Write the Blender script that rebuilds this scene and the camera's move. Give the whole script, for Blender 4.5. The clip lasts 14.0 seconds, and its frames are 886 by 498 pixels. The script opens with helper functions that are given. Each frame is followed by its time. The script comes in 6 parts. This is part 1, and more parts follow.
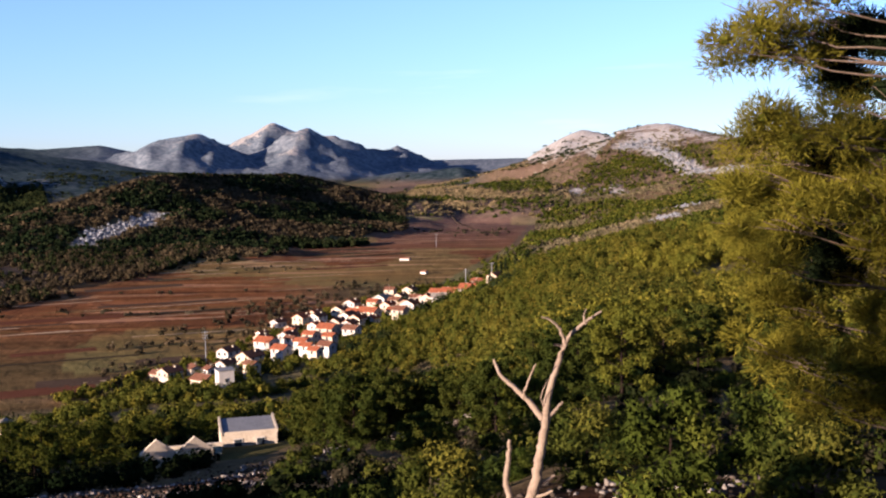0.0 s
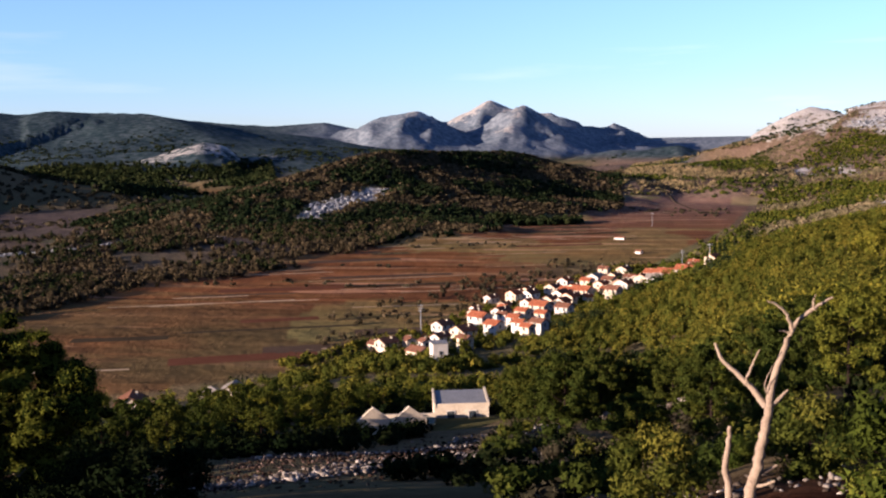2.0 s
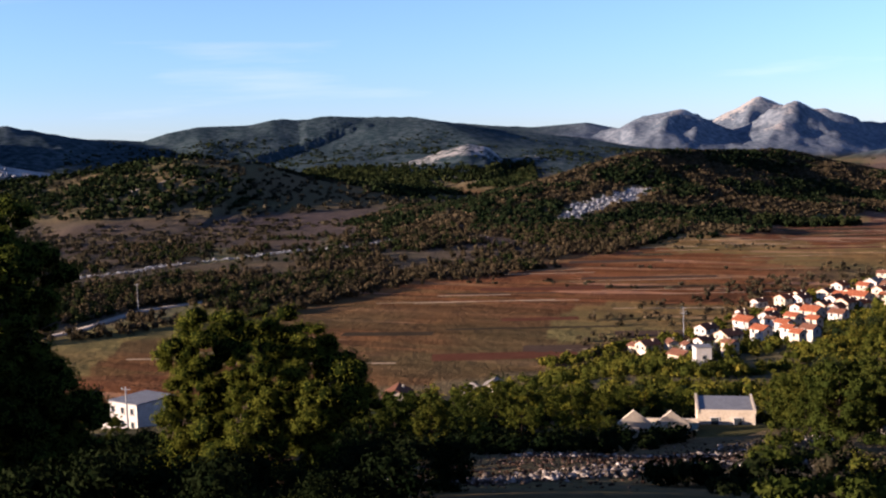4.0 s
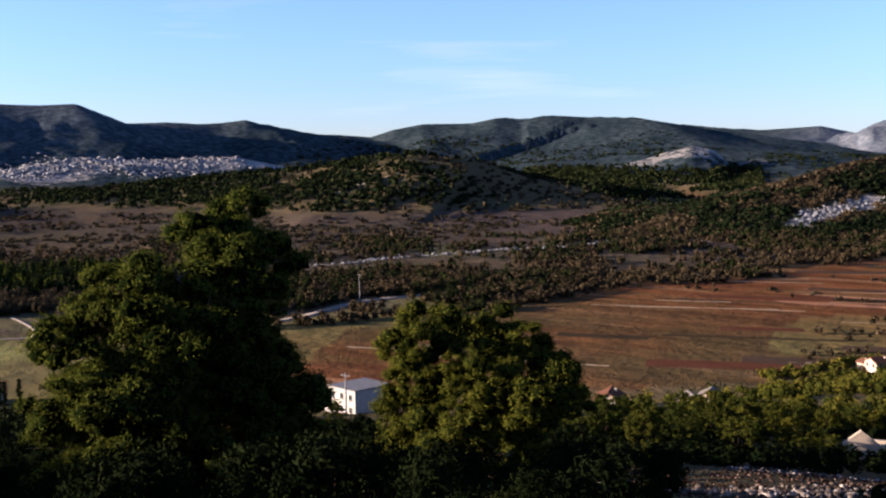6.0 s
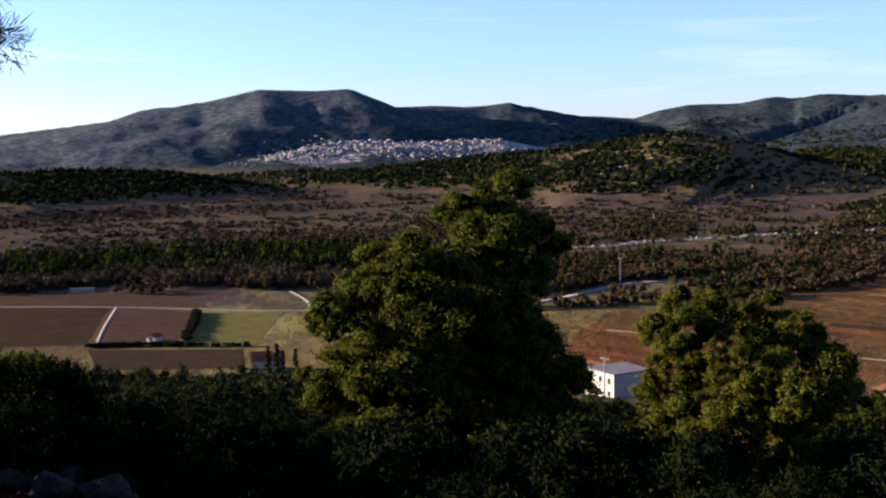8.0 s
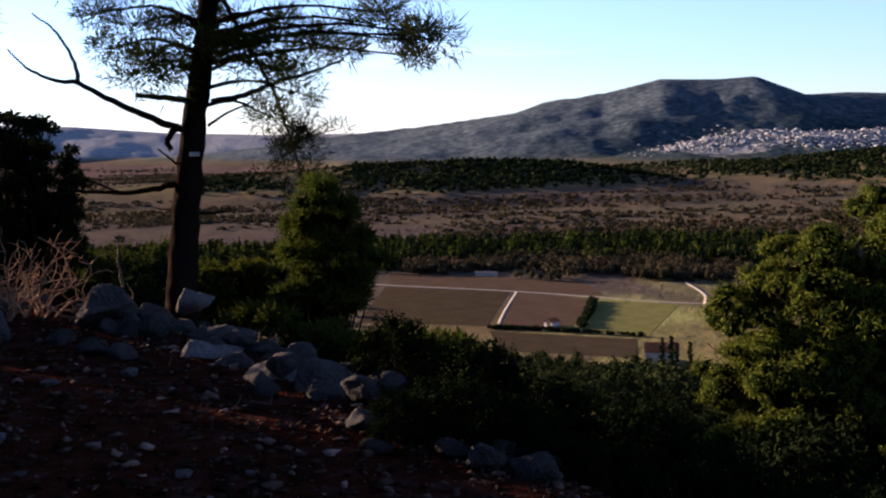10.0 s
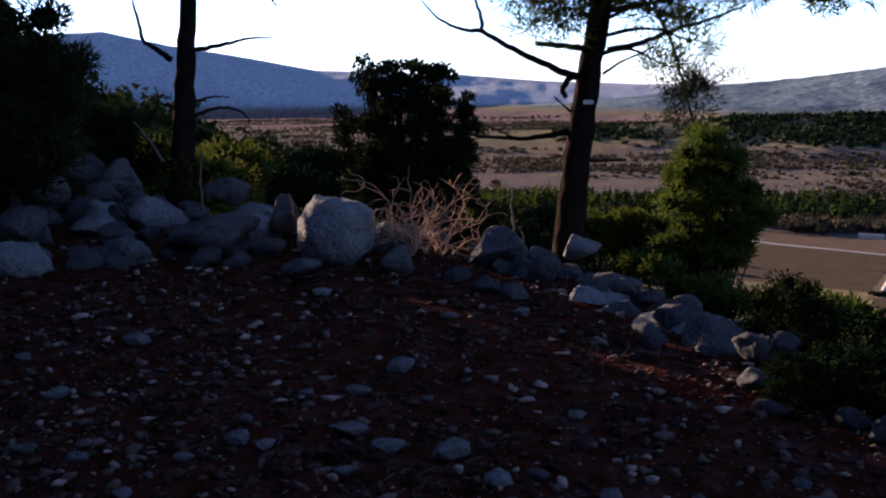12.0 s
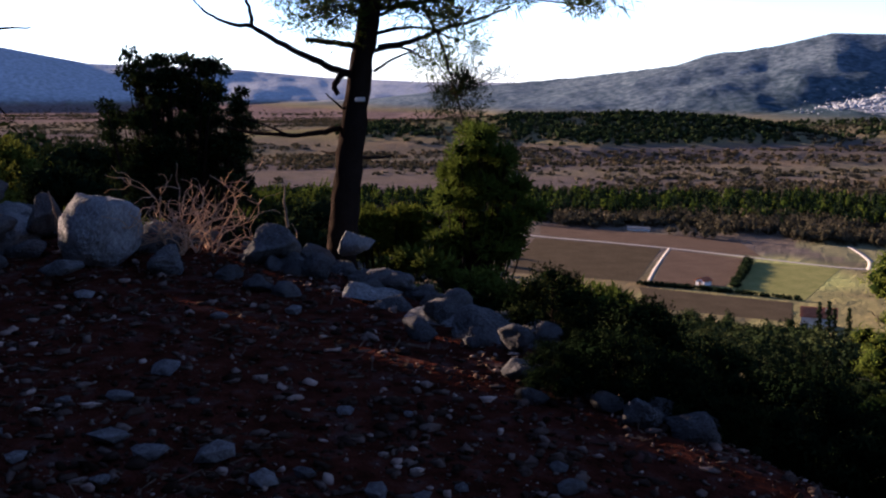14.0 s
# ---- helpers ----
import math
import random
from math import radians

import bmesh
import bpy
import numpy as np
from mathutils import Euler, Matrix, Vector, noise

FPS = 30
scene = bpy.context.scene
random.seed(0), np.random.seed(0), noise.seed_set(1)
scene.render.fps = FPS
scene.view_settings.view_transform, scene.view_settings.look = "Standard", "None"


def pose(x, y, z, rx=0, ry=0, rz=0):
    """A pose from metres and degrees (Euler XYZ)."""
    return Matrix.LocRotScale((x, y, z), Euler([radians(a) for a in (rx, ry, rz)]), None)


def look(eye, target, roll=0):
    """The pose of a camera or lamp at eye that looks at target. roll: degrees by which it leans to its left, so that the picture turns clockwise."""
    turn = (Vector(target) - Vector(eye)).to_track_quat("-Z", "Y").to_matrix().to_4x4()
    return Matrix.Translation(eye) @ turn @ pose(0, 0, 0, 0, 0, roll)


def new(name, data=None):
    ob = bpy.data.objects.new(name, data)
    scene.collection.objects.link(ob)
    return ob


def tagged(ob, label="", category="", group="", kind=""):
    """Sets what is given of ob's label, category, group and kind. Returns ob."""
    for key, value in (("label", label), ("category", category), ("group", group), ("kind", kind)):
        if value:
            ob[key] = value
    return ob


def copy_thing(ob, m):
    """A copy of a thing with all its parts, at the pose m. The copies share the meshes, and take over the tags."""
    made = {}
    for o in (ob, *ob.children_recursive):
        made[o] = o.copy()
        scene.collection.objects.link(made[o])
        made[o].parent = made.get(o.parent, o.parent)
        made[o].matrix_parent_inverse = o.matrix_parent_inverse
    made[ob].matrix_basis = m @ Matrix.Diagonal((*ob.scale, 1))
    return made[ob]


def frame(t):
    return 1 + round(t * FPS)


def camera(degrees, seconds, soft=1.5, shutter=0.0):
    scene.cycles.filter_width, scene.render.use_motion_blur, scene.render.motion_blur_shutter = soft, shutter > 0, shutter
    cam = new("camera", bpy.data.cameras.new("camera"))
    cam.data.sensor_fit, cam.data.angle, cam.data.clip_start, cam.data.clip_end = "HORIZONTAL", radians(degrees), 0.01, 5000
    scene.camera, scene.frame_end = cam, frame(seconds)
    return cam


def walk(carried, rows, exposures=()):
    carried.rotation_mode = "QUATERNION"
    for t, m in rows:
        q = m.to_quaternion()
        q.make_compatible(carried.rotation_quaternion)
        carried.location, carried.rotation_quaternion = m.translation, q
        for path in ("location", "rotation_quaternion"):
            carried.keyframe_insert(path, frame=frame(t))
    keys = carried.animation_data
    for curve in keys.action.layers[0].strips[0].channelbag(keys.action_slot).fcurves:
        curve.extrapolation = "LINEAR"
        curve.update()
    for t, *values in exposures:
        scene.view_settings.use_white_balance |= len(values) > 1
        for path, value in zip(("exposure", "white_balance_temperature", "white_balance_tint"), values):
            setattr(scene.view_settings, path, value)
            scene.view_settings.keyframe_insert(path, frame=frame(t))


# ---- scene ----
cam = camera(44.0, 14.0, soft=2.2)
EYE = 80.0   # metres of the eye over the valley floor
PATH = [
    (0.0, -0.0, 0.45, 0.0, 85.3, 1.22, 0.01),
    (0.5, -0.022, 0.449, 0.0, 84.95, 1.17, 2.79),
    (1.0, -0.042, 0.448, 0.0, 84.64, 1.12, 5.30),
    (1.5, -0.064, 0.445, 0.0, 84.46, 1.06, 7.98),
    (2.0, -0.089, 0.441, 0.0, 84.35, 1.00, 11.21),
    (2.5, -0.113, 0.436, 0.0, 84.34, 0.94, 14.22),
    (3.0, -0.137, 0.429, 0.0, 84.45, 0.90, 17.35),
    (3.5, -0.163, 0.419, 0.0, 84.51, 1.33, 20.91),
    (4.0, -0.19, 0.408, 0.0, 84.68, 1.74, 24.76),
    (4.2, -0.201, 0.402, 0.0, 84.68, 1.86, 26.41),
    (6.3, -0.276, 0.356, 0.0, 84.72, 0.72, 37.51),
    (6.5, -0.282, 0.351, 0.0, 84.58, 0.97, 38.42),
    (7.0, -0.298, 0.337, 0.0, 84.37, 1.03, 41.18),
    (7.5, -0.322, 0.315, 0.0, 84.22, 0.88, 45.25),
    (7.7, -0.331, 0.305, 0.0, 84.17, 0.83, 47.01),
    (9.8, -0.42, 0.161, 0.0, 83.93, 1.29, 68.38),
    (10.0, -0.425, 0.147, 0.0, 83.95, 1.23, 70.37),
    (10.5, -0.436, 0.112, 0.0, 83.98, 1.09, 75.03),
    (11.0, -0.444, 0.074, 0.0, 83.68, 0.95, 79.87),
    (11.5, -0.449, 0.027, 0.0, 82.75, 0.83, 85.84),
    (12.0, -0.45, -0.003, 0.0, 81.63, 0.59, 89.68),
    (12.5, -0.45, -0.013, 0.0, 81.12, 0.3, 90.85),
    (13.0, -0.45, 0.001, 0.0, 81.28, 0.04, 89.18),
    (13.5, -0.449, 0.032, 0.0, 81.23, -0.09, 85.31),
    (14.0, -0.442, 0.085, 0.0, 81.42, -0.14, 78.45),
]
walk(cam, [(t, pose(x, y, EYE + z, rx, ry, rz)) for t, x, y, z, rx, ry, rz in PATH],
     exposures=[(0.0, 2.2, 5430, 23), (4.0, 2.2, 5430, 23), (7.5, 2.35, 5560, 24), (10.0, 2.5, 5850, 26), (11.0, 2.55, 5800, 26), (11.5, 2.7, 5700, 26), (12.0, 3.05, 5380, 26), (13.0, 3.5, 5350, 26), (14.0, 3.05, 5420, 26)])

# ---- world and sun ----
SUN_AZ, SUN_EL = 128.0, 10.5   # degrees, azimuth counted to the left of +y
world = bpy.data.worlds.new("world")
scene.world = world
world.use_nodes = True
wn, wl = world.node_tree.nodes, world.node_tree.links
sky = wn.new("ShaderNodeTexSky")
sky.sky_type = "NISHITA"
sky.sun_disc = False
sky.sun_elevation, sky.sun_rotation = radians(SUN_EL), radians(360 - SUN_AZ)
sky.altitude, sky.air_density, sky.dust_density, sky.ozone_density = 100, 1.0, 0.1, 4.0
wn["Background"].inputs["Strength"].default_value = 0.0505
pale = wn.new("ShaderNodeHueSaturation")   # thin winter haze
pale.inputs["Saturation"].default_value = 0.84
wl.new(sky.outputs["Color"], pale.inputs["Color"])
cool = wn.new("ShaderNodeMix")
cool.data_type, cool.blend_type = "RGBA", "MULTIPLY"
cool.inputs["Factor"].default_value, cool.inputs["B"].default_value = 1.0, (0.97, 1.0, 1.14, 1)
wl.new(pale.outputs["Color"], cool.inputs["A"])
# thin streaks of high cloud
wtc, wmap, wnoise, wramp = wn.new("ShaderNodeTexCoord"), wn.new("ShaderNodeMapping"), wn.new("ShaderNodeTexNoise"), wn.new("ShaderNodeValToRGB")
wmap.inputs["Scale"].default_value, wmap.inputs["Location"].default_value = (1.6, 1.6, 19), (0.4, 2.2, 0.3)
wnoise.inputs["Scale"].default_value, wnoise.inputs["Detail"].default_value, wnoise.inputs["Roughness"].default_value = 1.5, 6, 0.55
wramp.color_ramp.elements[0].position, wramp.color_ramp.elements[1].position = 0.57, 0.84
wramp.color_ramp.elements[1].color = (0.6, 0.6, 0.6, 1)
wl.new(wtc.outputs["Generated"], wmap.inputs["Vector"])
wl.new(wmap.outputs["Vector"], wnoise.inputs["Vector"])
wl.new(wnoise.outputs["Fac"], wramp.inputs["Fac"])
grey, bright, wisps = wn.new("ShaderNodeRGBToBW"), wn.new("ShaderNodeMix"), wn.new("ShaderNodeMix")
wl.new(cool.outputs["Result"], grey.inputs["Color"])
bright.data_type, bright.blend_type, wisps.data_type = "RGBA", "MULTIPLY", "RGBA"
bright.inputs["Factor"].default_value, bright.inputs["B"].default_value = 1.0, (1.45, 1.45, 1.45, 1)
wl.new(grey.outputs["Val"], bright.inputs["A"])
wl.new(wramp.outputs["Color"], wisps.inputs["Factor"])
wl.new(cool.outputs["Result"], wisps.inputs["A"])
wl.new(bright.outputs["Result"], wisps.inputs["B"])
wl.new(wisps.outputs["Result"], wn["Background"].inputs["Color"])
sun = new("sun", bpy.data.lights.new("sun", "SUN"))
sun.data.energy, sun.data.angle, sun.data.color = 5.0, radians(0.5), (1.0, 0.76, 0.50)
sa, se = radians(SUN_AZ), radians(SUN_EL)
SUN_DIR = Vector((-math.sin(sa) * math.cos(se), math.cos(sa) * math.cos(se), math.sin(se)))
sun.matrix_world = look(SUN_DIR * 100, (0, 0, 0))


# ---- noise on arrays ----
def hash2(i, j, seed):
    h = (i.astype(np.int64) * 374761393 + j.astype(np.int64) * 668265263 + seed * 974711) & 0x7FFFFFFF
    h = ((h ^ (h >> 13)) * 1274126177) & 0x7FFFFFFF
    return ((h ^ (h >> 16)) & 0xFFFF) / 65535.0


def vnoise(x, y, seed=0):
    i, j = np.floor(x), np.floor(y)
    u, v = x - i, y - j
    u, v = u * u * (3 - 2 * u), v * v * (3 - 2 * v)
    a, b = hash2(i, j, seed), hash2(i + 1, j, seed)
    c, d = hash2(i, j + 1, seed), hash2(i + 1, j + 1, seed)
    return (a * (1 - u) + b * u) * (1 - v) + (c * (1 - u) + d * u) * v


def fbm(x, y, size, octaves=4, seed=0):
    """Fractal noise in -1..1 with the largest feature of that size in metres."""
    total, amp, norm = 0, 1.0, 0
    for k in range(octaves):
        total = total + amp * (vnoise(x / size * 2 ** k + 17.3 * k, y / size * 2 ** k - 9.1 * k, seed + k) * 2 - 1)
        norm += amp
        amp *= 0.5
    return total / norm


def smooth(a, b, v):
    u = np.clip((v - a) / (b - a), 0, 1)
    return u * u * (3 - 2 * u)


def near_line(x, y, line):
    """Distance to a polyline, the value carried along it (third column), and the side (positive: to its right)."""
    best = np.full(x.shape, 1e9)
    val, side = np.zeros(x.shape), np.ones(x.shape)
    for (x0, y0, *a), (x1, y1, *b) in zip(line[:-1], line[1:]):
        dx, dy = x1 - x0, y1 - y0
        s = np.clip(((x - x0) * dx + (y - y0) * dy) / (dx * dx + dy * dy), 0, 1)
        d = np.hypot(x - x0 - s * dx, y - y0 - s * dy)
        m = d < best
        best = np.where(m, d, best)
        if a:
            val = np.where(m, a[0] + s * (b[0] - a[0]), val)
        side = np.where(m, np.where((x - x0) * dy - (y - y0) * dx >= 0, 1.0, -1.0), side)
    return best, val, side


# ---- the lie of the land: crest lines (x, y, height) and how wide their flanks are ----
FOOT = [(-900, -900), (-560, -250), (-380, 150), (-225, 262), (-122, 372), (-84, 450), (-50, 575), (0, 720), (60, 1000), (100, 1300), (125, 1700), (110, 2200), (60, 2700)]
BANK = [(-22, -18), (-16, -10), (-13.6, -5), (-10.8, -1.4), (-9.6, 0.7), (-8.2, 1.7), (-5.9, 2.1), (-4.4, 2.35), (-2.6, 2.4), (-0.9, 2.2), (1.0, 1.6), (3, 1.0), (9, 0)]
SHADE_HILL = [(-150, -46, 74), (-140, -50, 79), (-135, -56, 87), (-120, -80, 90.0), (-110, -97, 95.5), (-95, -125, 102), (-60, -150, 105), (0, -170, 108)]
RIDGES = {
    "left_range": (900, 1.0, [(-2300, 2300, 140), (-2120, 2529, 124), (-2067, 2572, 146), (-2000, 2625, 162), (-1878, 2714, 164), (-1823, 2751, 178), (-1770, 2844, 176), (-1676, 2843, 184), (-1578, 2898, 177), (-1417, 2869, 170), (-1248, 2728, 141), (-1088, 2580, 90)]),
    "back_range": (900, 1.0, [(-2300, 4100, 150), (-1871, 4202, 179), (-1629, 3980, 158), (-1431, 3949, 145), (-1248, 4010, 156), (-1114, 4049, 124)]),
    "table_mountain": (680, 1.1, [(-3600, 500, 30), (-3090, 832, 83), (-2928, 1018, 103), (-2658, 1160, 129), (-2582, 1207, 155), (-2473, 1313, 171), (-2406, 1433, 203), (-2331, 1552, 198), (-2283, 1621, 202), (-2257, 1741, 158), (-2137, 1960, 157), (-2098, 2002, 164), (-2053, 2188, 132), (-1991, 2376, 112)]),
    "far_range": (800, 0.8, [(-4000, -2300, 270), (-4325, -1566, 300), (-4405, -1320, 316), (-4473, -1074, 260), (-4520, -856, 226), (-4550, -678, 192), (-4573, -496, 157), (-4592, -264, 150), (-4599, 86, 136), (-4579, 435, 105), (-4522, 842, 88), (-4450, 1166, 86), (-4300, 1700, 90)]),
    "massif": (620, 1.0, [(-940, 4560, 120), (-860, 4600, 175), (-815, 4629, 200), (-723, 4695, 252), (-640, 4690, 215), (-540, 4660, 196), (-454, 4620, 188), (-400, 4660, 160), (-346, 4687, 134), (-231, 4794, 127), (-199, 4796, 144), (-109, 4799, 98), (-11, 4850, 46)]),
    "massif_front": (640, 0.92, [(-1190, 4060, 80), (-1060, 4010, 150), (-987, 3980, 175), (-860, 3907, 189), (-720, 3900, 120), (-590, 3880, 55), (-470, 3850, 15)]),
    "massif_dome": (560, 0.9, [(-650, 4230, 140), (-560, 4200, 192), (-509, 4170, 211), (-430, 4180, 165), (-340, 4200, 98), (-260, 4220, 40)]),
    "massif_spur": (320, 1.0, [(-860, 3907, 183), (-890, 3600, 98), (-900, 3250, 25)]),
    "massif_spur_west": (240, 1.0, [(-1060, 4010, 145), (-1080, 3700, 70), (-1080, 3400, 15)]),
    "massif_rib": (300, 1.0, [(-509, 4170, 204), (-535, 3900, 122), (-545, 3650, 58), (-550, 3400, 15)]),
    "massif_rib_east": (260, 1.0, [(-199, 4796, 140), (-220, 4500, 58), (-240, 4250, 15)]),
    "massif_foot": (260, 1.0, [(-330, 3330, 5), (-220, 3300, 30), (-120, 3320, 46), (-30, 3350, 40), (30, 3380, 20)]),
    "end_hill": (350, 1.2, [(-180, 2850, 6), (-127, 2897, 22), (-68, 2949, 41), (-7, 3000, 52), (47, 3000, 57), (100, 2998, 40), (180, 2950, 45)]),
    "right_peak": (520, 1.05, [(122, 2497, 31), (212, 2491, 93), (276, 2485, 127), (312, 2480, 141), (344, 2426, 130), (367, 2372, 119), (600, 2500, 120)]),
    "right_crest": (560, 1.15, [(170, 1960, 40), (240, 1980, 80), (321, 2060, 113), (369, 1966, 136), (398, 1909, 133), (433, 1850, 115), (474, 1788, 106), (620, 1600, 120), (900, 1200, 170), (1100, 600, 200), (1000, -300, 230)]),
    "mid_hill": (270, 1.25, [(-420, 880, 5), (-380, 985, 32), (-342, 1098, 54), (-318, 1157, 65), (-296, 1266, 67), (-258, 1376, 63), (-202, 1486, 62), (-172, 1590, 50), (-144, 1694, 20)]),
    "dark_hill": (360, 1.2, [(-1500, 1000, 20), (-1288, 1109, 41), (-1183, 1150, 51), (-1078, 1183, 59), (-996, 1188, 72), (-916, 1188, 77), (-873, 1220, 69), (-841, 1242, 64), (-792, 1250, 47), (-719, 1259, 33), (-633, 1249, 14)]),
    "knoll": (330, 1.0, [(-1130, 2010, 20), (-1090, 2025, 37), (-1009, 2067, 57), (-948, 2096, 79), (-917, 2109, 86), (-877, 2126, 78), (-825, 2147, 30)]),
    "karst_slope": (500, 1.0, [(-1990, 1000, 20), (-1900, 1180, 42), (-1930, 1367, 72), (-1856, 1522, 66), (-1800, 1679, 72), (-1700, 1800, 40)]),
    "low_hill": (300, 1.2, [(-1560, -20, 8), (-1500, 200, 24), (-1465, 323, 33), (-1437, 431, 38), (-1389, 566, 40), (-1344, 666, 34), (-1320, 800, 12)]),
}


def land(x, y):
    """Height of the ground at arrays x, y."""
    r = np.hypot(x, y)
    z = 0.8 * fbm(x, y, 160, 3, 3)
    for k, (name, (width, power, line)) in enumerate(RIDGES.items()):
        d, zc, _ = near_line(x, y, line)
        d = d * (1 + 0.35 * fbm(x, y, width * 0.55, 4, 40 + k))
        f = np.clip(1 - d / width, 0, 1)
        h = zc * f ** power
        rough = (0.30 if name.startswith("massif") else 0.11 if zc.max() > 100 else 0.10) * zc * (0.45 - 2 * np.abs(fbm(x, y, width * 0.35, 5, 60 + k))) * np.clip(d / width * 4, 0, 1) * (f > 0) * f ** 0.5
        z = np.maximum(z, np.minimum(h, zc) + rough)
    z = np.maximum(z, 76 * smooth(4300, 4900, r))
    # our own hillside above the village
    d, _, side = near_line(x, y, FOOT)
    u = np.where(side > 0, d, 0)
    hill = 0.262 * u * (0.12 + 0.88 * smooth(0, 115, u)) + (2.5 * fbm(x, y, 90, 3, 21)) * smooth(0, 80, u)
    az = np.degrees(np.arctan2(-x, y))
    fall = np.interp(r, [0, 28, 60, 100, 130, 200, 300, 390, 520], [78.2, 70.4, 61.5, 51.5, 46, 30, 12, 3, 0])
    spur = np.interp(r, [0, 28, 60, 130, 200, 300, 520], [78.2, 71.5, 65, 54.5, 48, 40, 30])
    shoulder = np.interp(r, [0, 12, 30, 100, 200, 400, 700], [78.2, 77.0, 74.5, 69, 61, 44, 10])
    side_w = smooth(-9, 3, az)
    cone = spur + (fall - spur) * side_w
    cone = cone + (shoulder - cone) * smooth(91, 104, az) + 1.0 * fbm(x, y, 40, 3, 22) * smooth(8, 60, r)
    hill = hill * (1 - 0.42 * smooth(480, 950, y))
    hill = np.minimum(hill, 60 + 0.5 * np.minimum(hill, 200)) * (1 - smooth(1500, 2300, y))
    front = smooth(-40, 10, y + np.where(x > 0, 0.6 * x, -0.75 * x)) * (1 - smooth(330, 520, r))
    hill = np.where(front > 0, np.minimum(hill, hill * (1 - front) + cone * front), hill)
    hill = hill - 2.8 * np.exp(-(((x + 36) / 13) ** 4 + ((y - 134) / 12) ** 4))   # ground lowered so the cream house shows in the camera's view
    # unseen wooded hill added beyond the path's end, keeps low sun off near slope
    d, zc, _ = near_line(x, y, SHADE_HILL)
    hill = np.maximum(hill, zc - 0.42 * d + 1.5 * fbm(x, y, 40, 3, 24))
    d, _, side = near_line(x, y, BANK)
    s = d * side
    terrace = 78.4 + 0.02 * r + 0.05 * fbm(x, y, 3, 3, 23) + 0.05 * np.maximum(0, -y - 3)
    terrace = terrace + 0.12 * np.exp(-((s - 0.2) / 0.8) ** 2) * (x < -3) * (1 - smooth(-1, 1.5, y)) - 0.07 * np.maximum(0, y)
    w = smooth(-3.2, 0.2, s) * (1 - smooth(22, 45, r))
    hill = hill * (1 - w) + terrace * w
    return np.maximum(z, hill)


def land1(x, y):
    return float(land(np.array([float(x)]), np.array([float(y)]))[0])


# ---- materials ----
def material(name, rough=0.9, metal=0.0):
    mat = bpy.data.materials.new(name)
    mat.use_nodes = True
    bsdf = mat.node_tree.nodes["Principled BSDF"]
    bsdf.inputs["Roughness"].default_value = rough
    bsdf.inputs["Metallic"].default_value = metal
    bsdf.inputs["Specular IOR Level"].default_value = 0.0
    return mat, mat.node_tree.nodes, mat.node_tree.links, bsdf


def ramp(nodes, links, source, stops):
    r = nodes.new("ShaderNodeValToRGB")
    while len(r.color_ramp.elements) < len(stops):
        r.color_ramp.elements.new(0.5)
    for e, (p, c) in zip(r.color_ramp.elements, stops):
        e.position, e.color = p, (*c, 1)
    links.new(source, r.inputs["Fac"])
    return r.outputs["Color"]


def noise_tex(nodes, links, scale, detail=5, coords="Object", rough=0.6):
    tc = nodes.new("ShaderNodeTexCoord")
    n = nodes.new("ShaderNodeTexNoise")
    n.inputs["Scale"].default_value, n.inputs["Detail"].default_value, n.inputs["Roughness"].default_value = scale, detail, rough
    links.new(tc.outputs[coords], n.inputs["Vector"])
    return n.outputs["Fac"]


def mix(nodes, links, fac, a, b, mode="MIX"):
    m = nodes.new("ShaderNodeMix")
    m.data_type, m.blend_type = "RGBA", mode
    for sock, v in ((m.inputs["Factor"], fac), (m.inputs["A"], a), (m.inputs["B"], b)):
        if isinstance(v, bpy.types.NodeSocket):
            links.new(v, sock)
        elif isinstance(v, tuple):
            sock.default_value = (*v, 1)
        else:
            sock.default_value = v
    return m.outputs["Result"]


def bump(nodes, links, bsdf, height, strength=0.5, distance=0.1):
    b = nodes.new("ShaderNodeBump")
    b.inputs["Strength"].default_value, b.inputs["Distance"].default_value = strength, distance
    links.new(height, b.inputs["Height"])
    links.new(b.outputs["Normal"], bsdf.inputs["Normal"])


def surface(name, dark, light, scale, rough=0.9, strength=0.4, fine=8.0, distance=0.02, vary=0.0):
    """A plain surface with variation at two scales, and by object where vary > 0."""
    mat, n, l, b = material(name, rough)
    big, small = noise_tex(n, l, scale), noise_tex(n, l, scale * fine)
    col = ramp(n, l, big, [(0.3, dark), (0.7, light)])
    col = mix(n, l, 0.5, col, ramp(n, l, small, [(0.3, tuple(c * 0.72 for c in dark)), (0.7, tuple(min(1, c * 1.12) for c in light))]))
    if vary:
        oi = n.new("ShaderNodeObjectInfo")
        col = mix(n, l, vary, col, ramp(n, l, oi.outputs["Random"], [(0.0, (0.35, 0.35, 0.35)), (1.0, (1, 1, 1))]), "MULTIPLY")
    l.new(col, b.inputs["Base Color"])
    bump(n, l, b, small, strength, distance)
    return mat


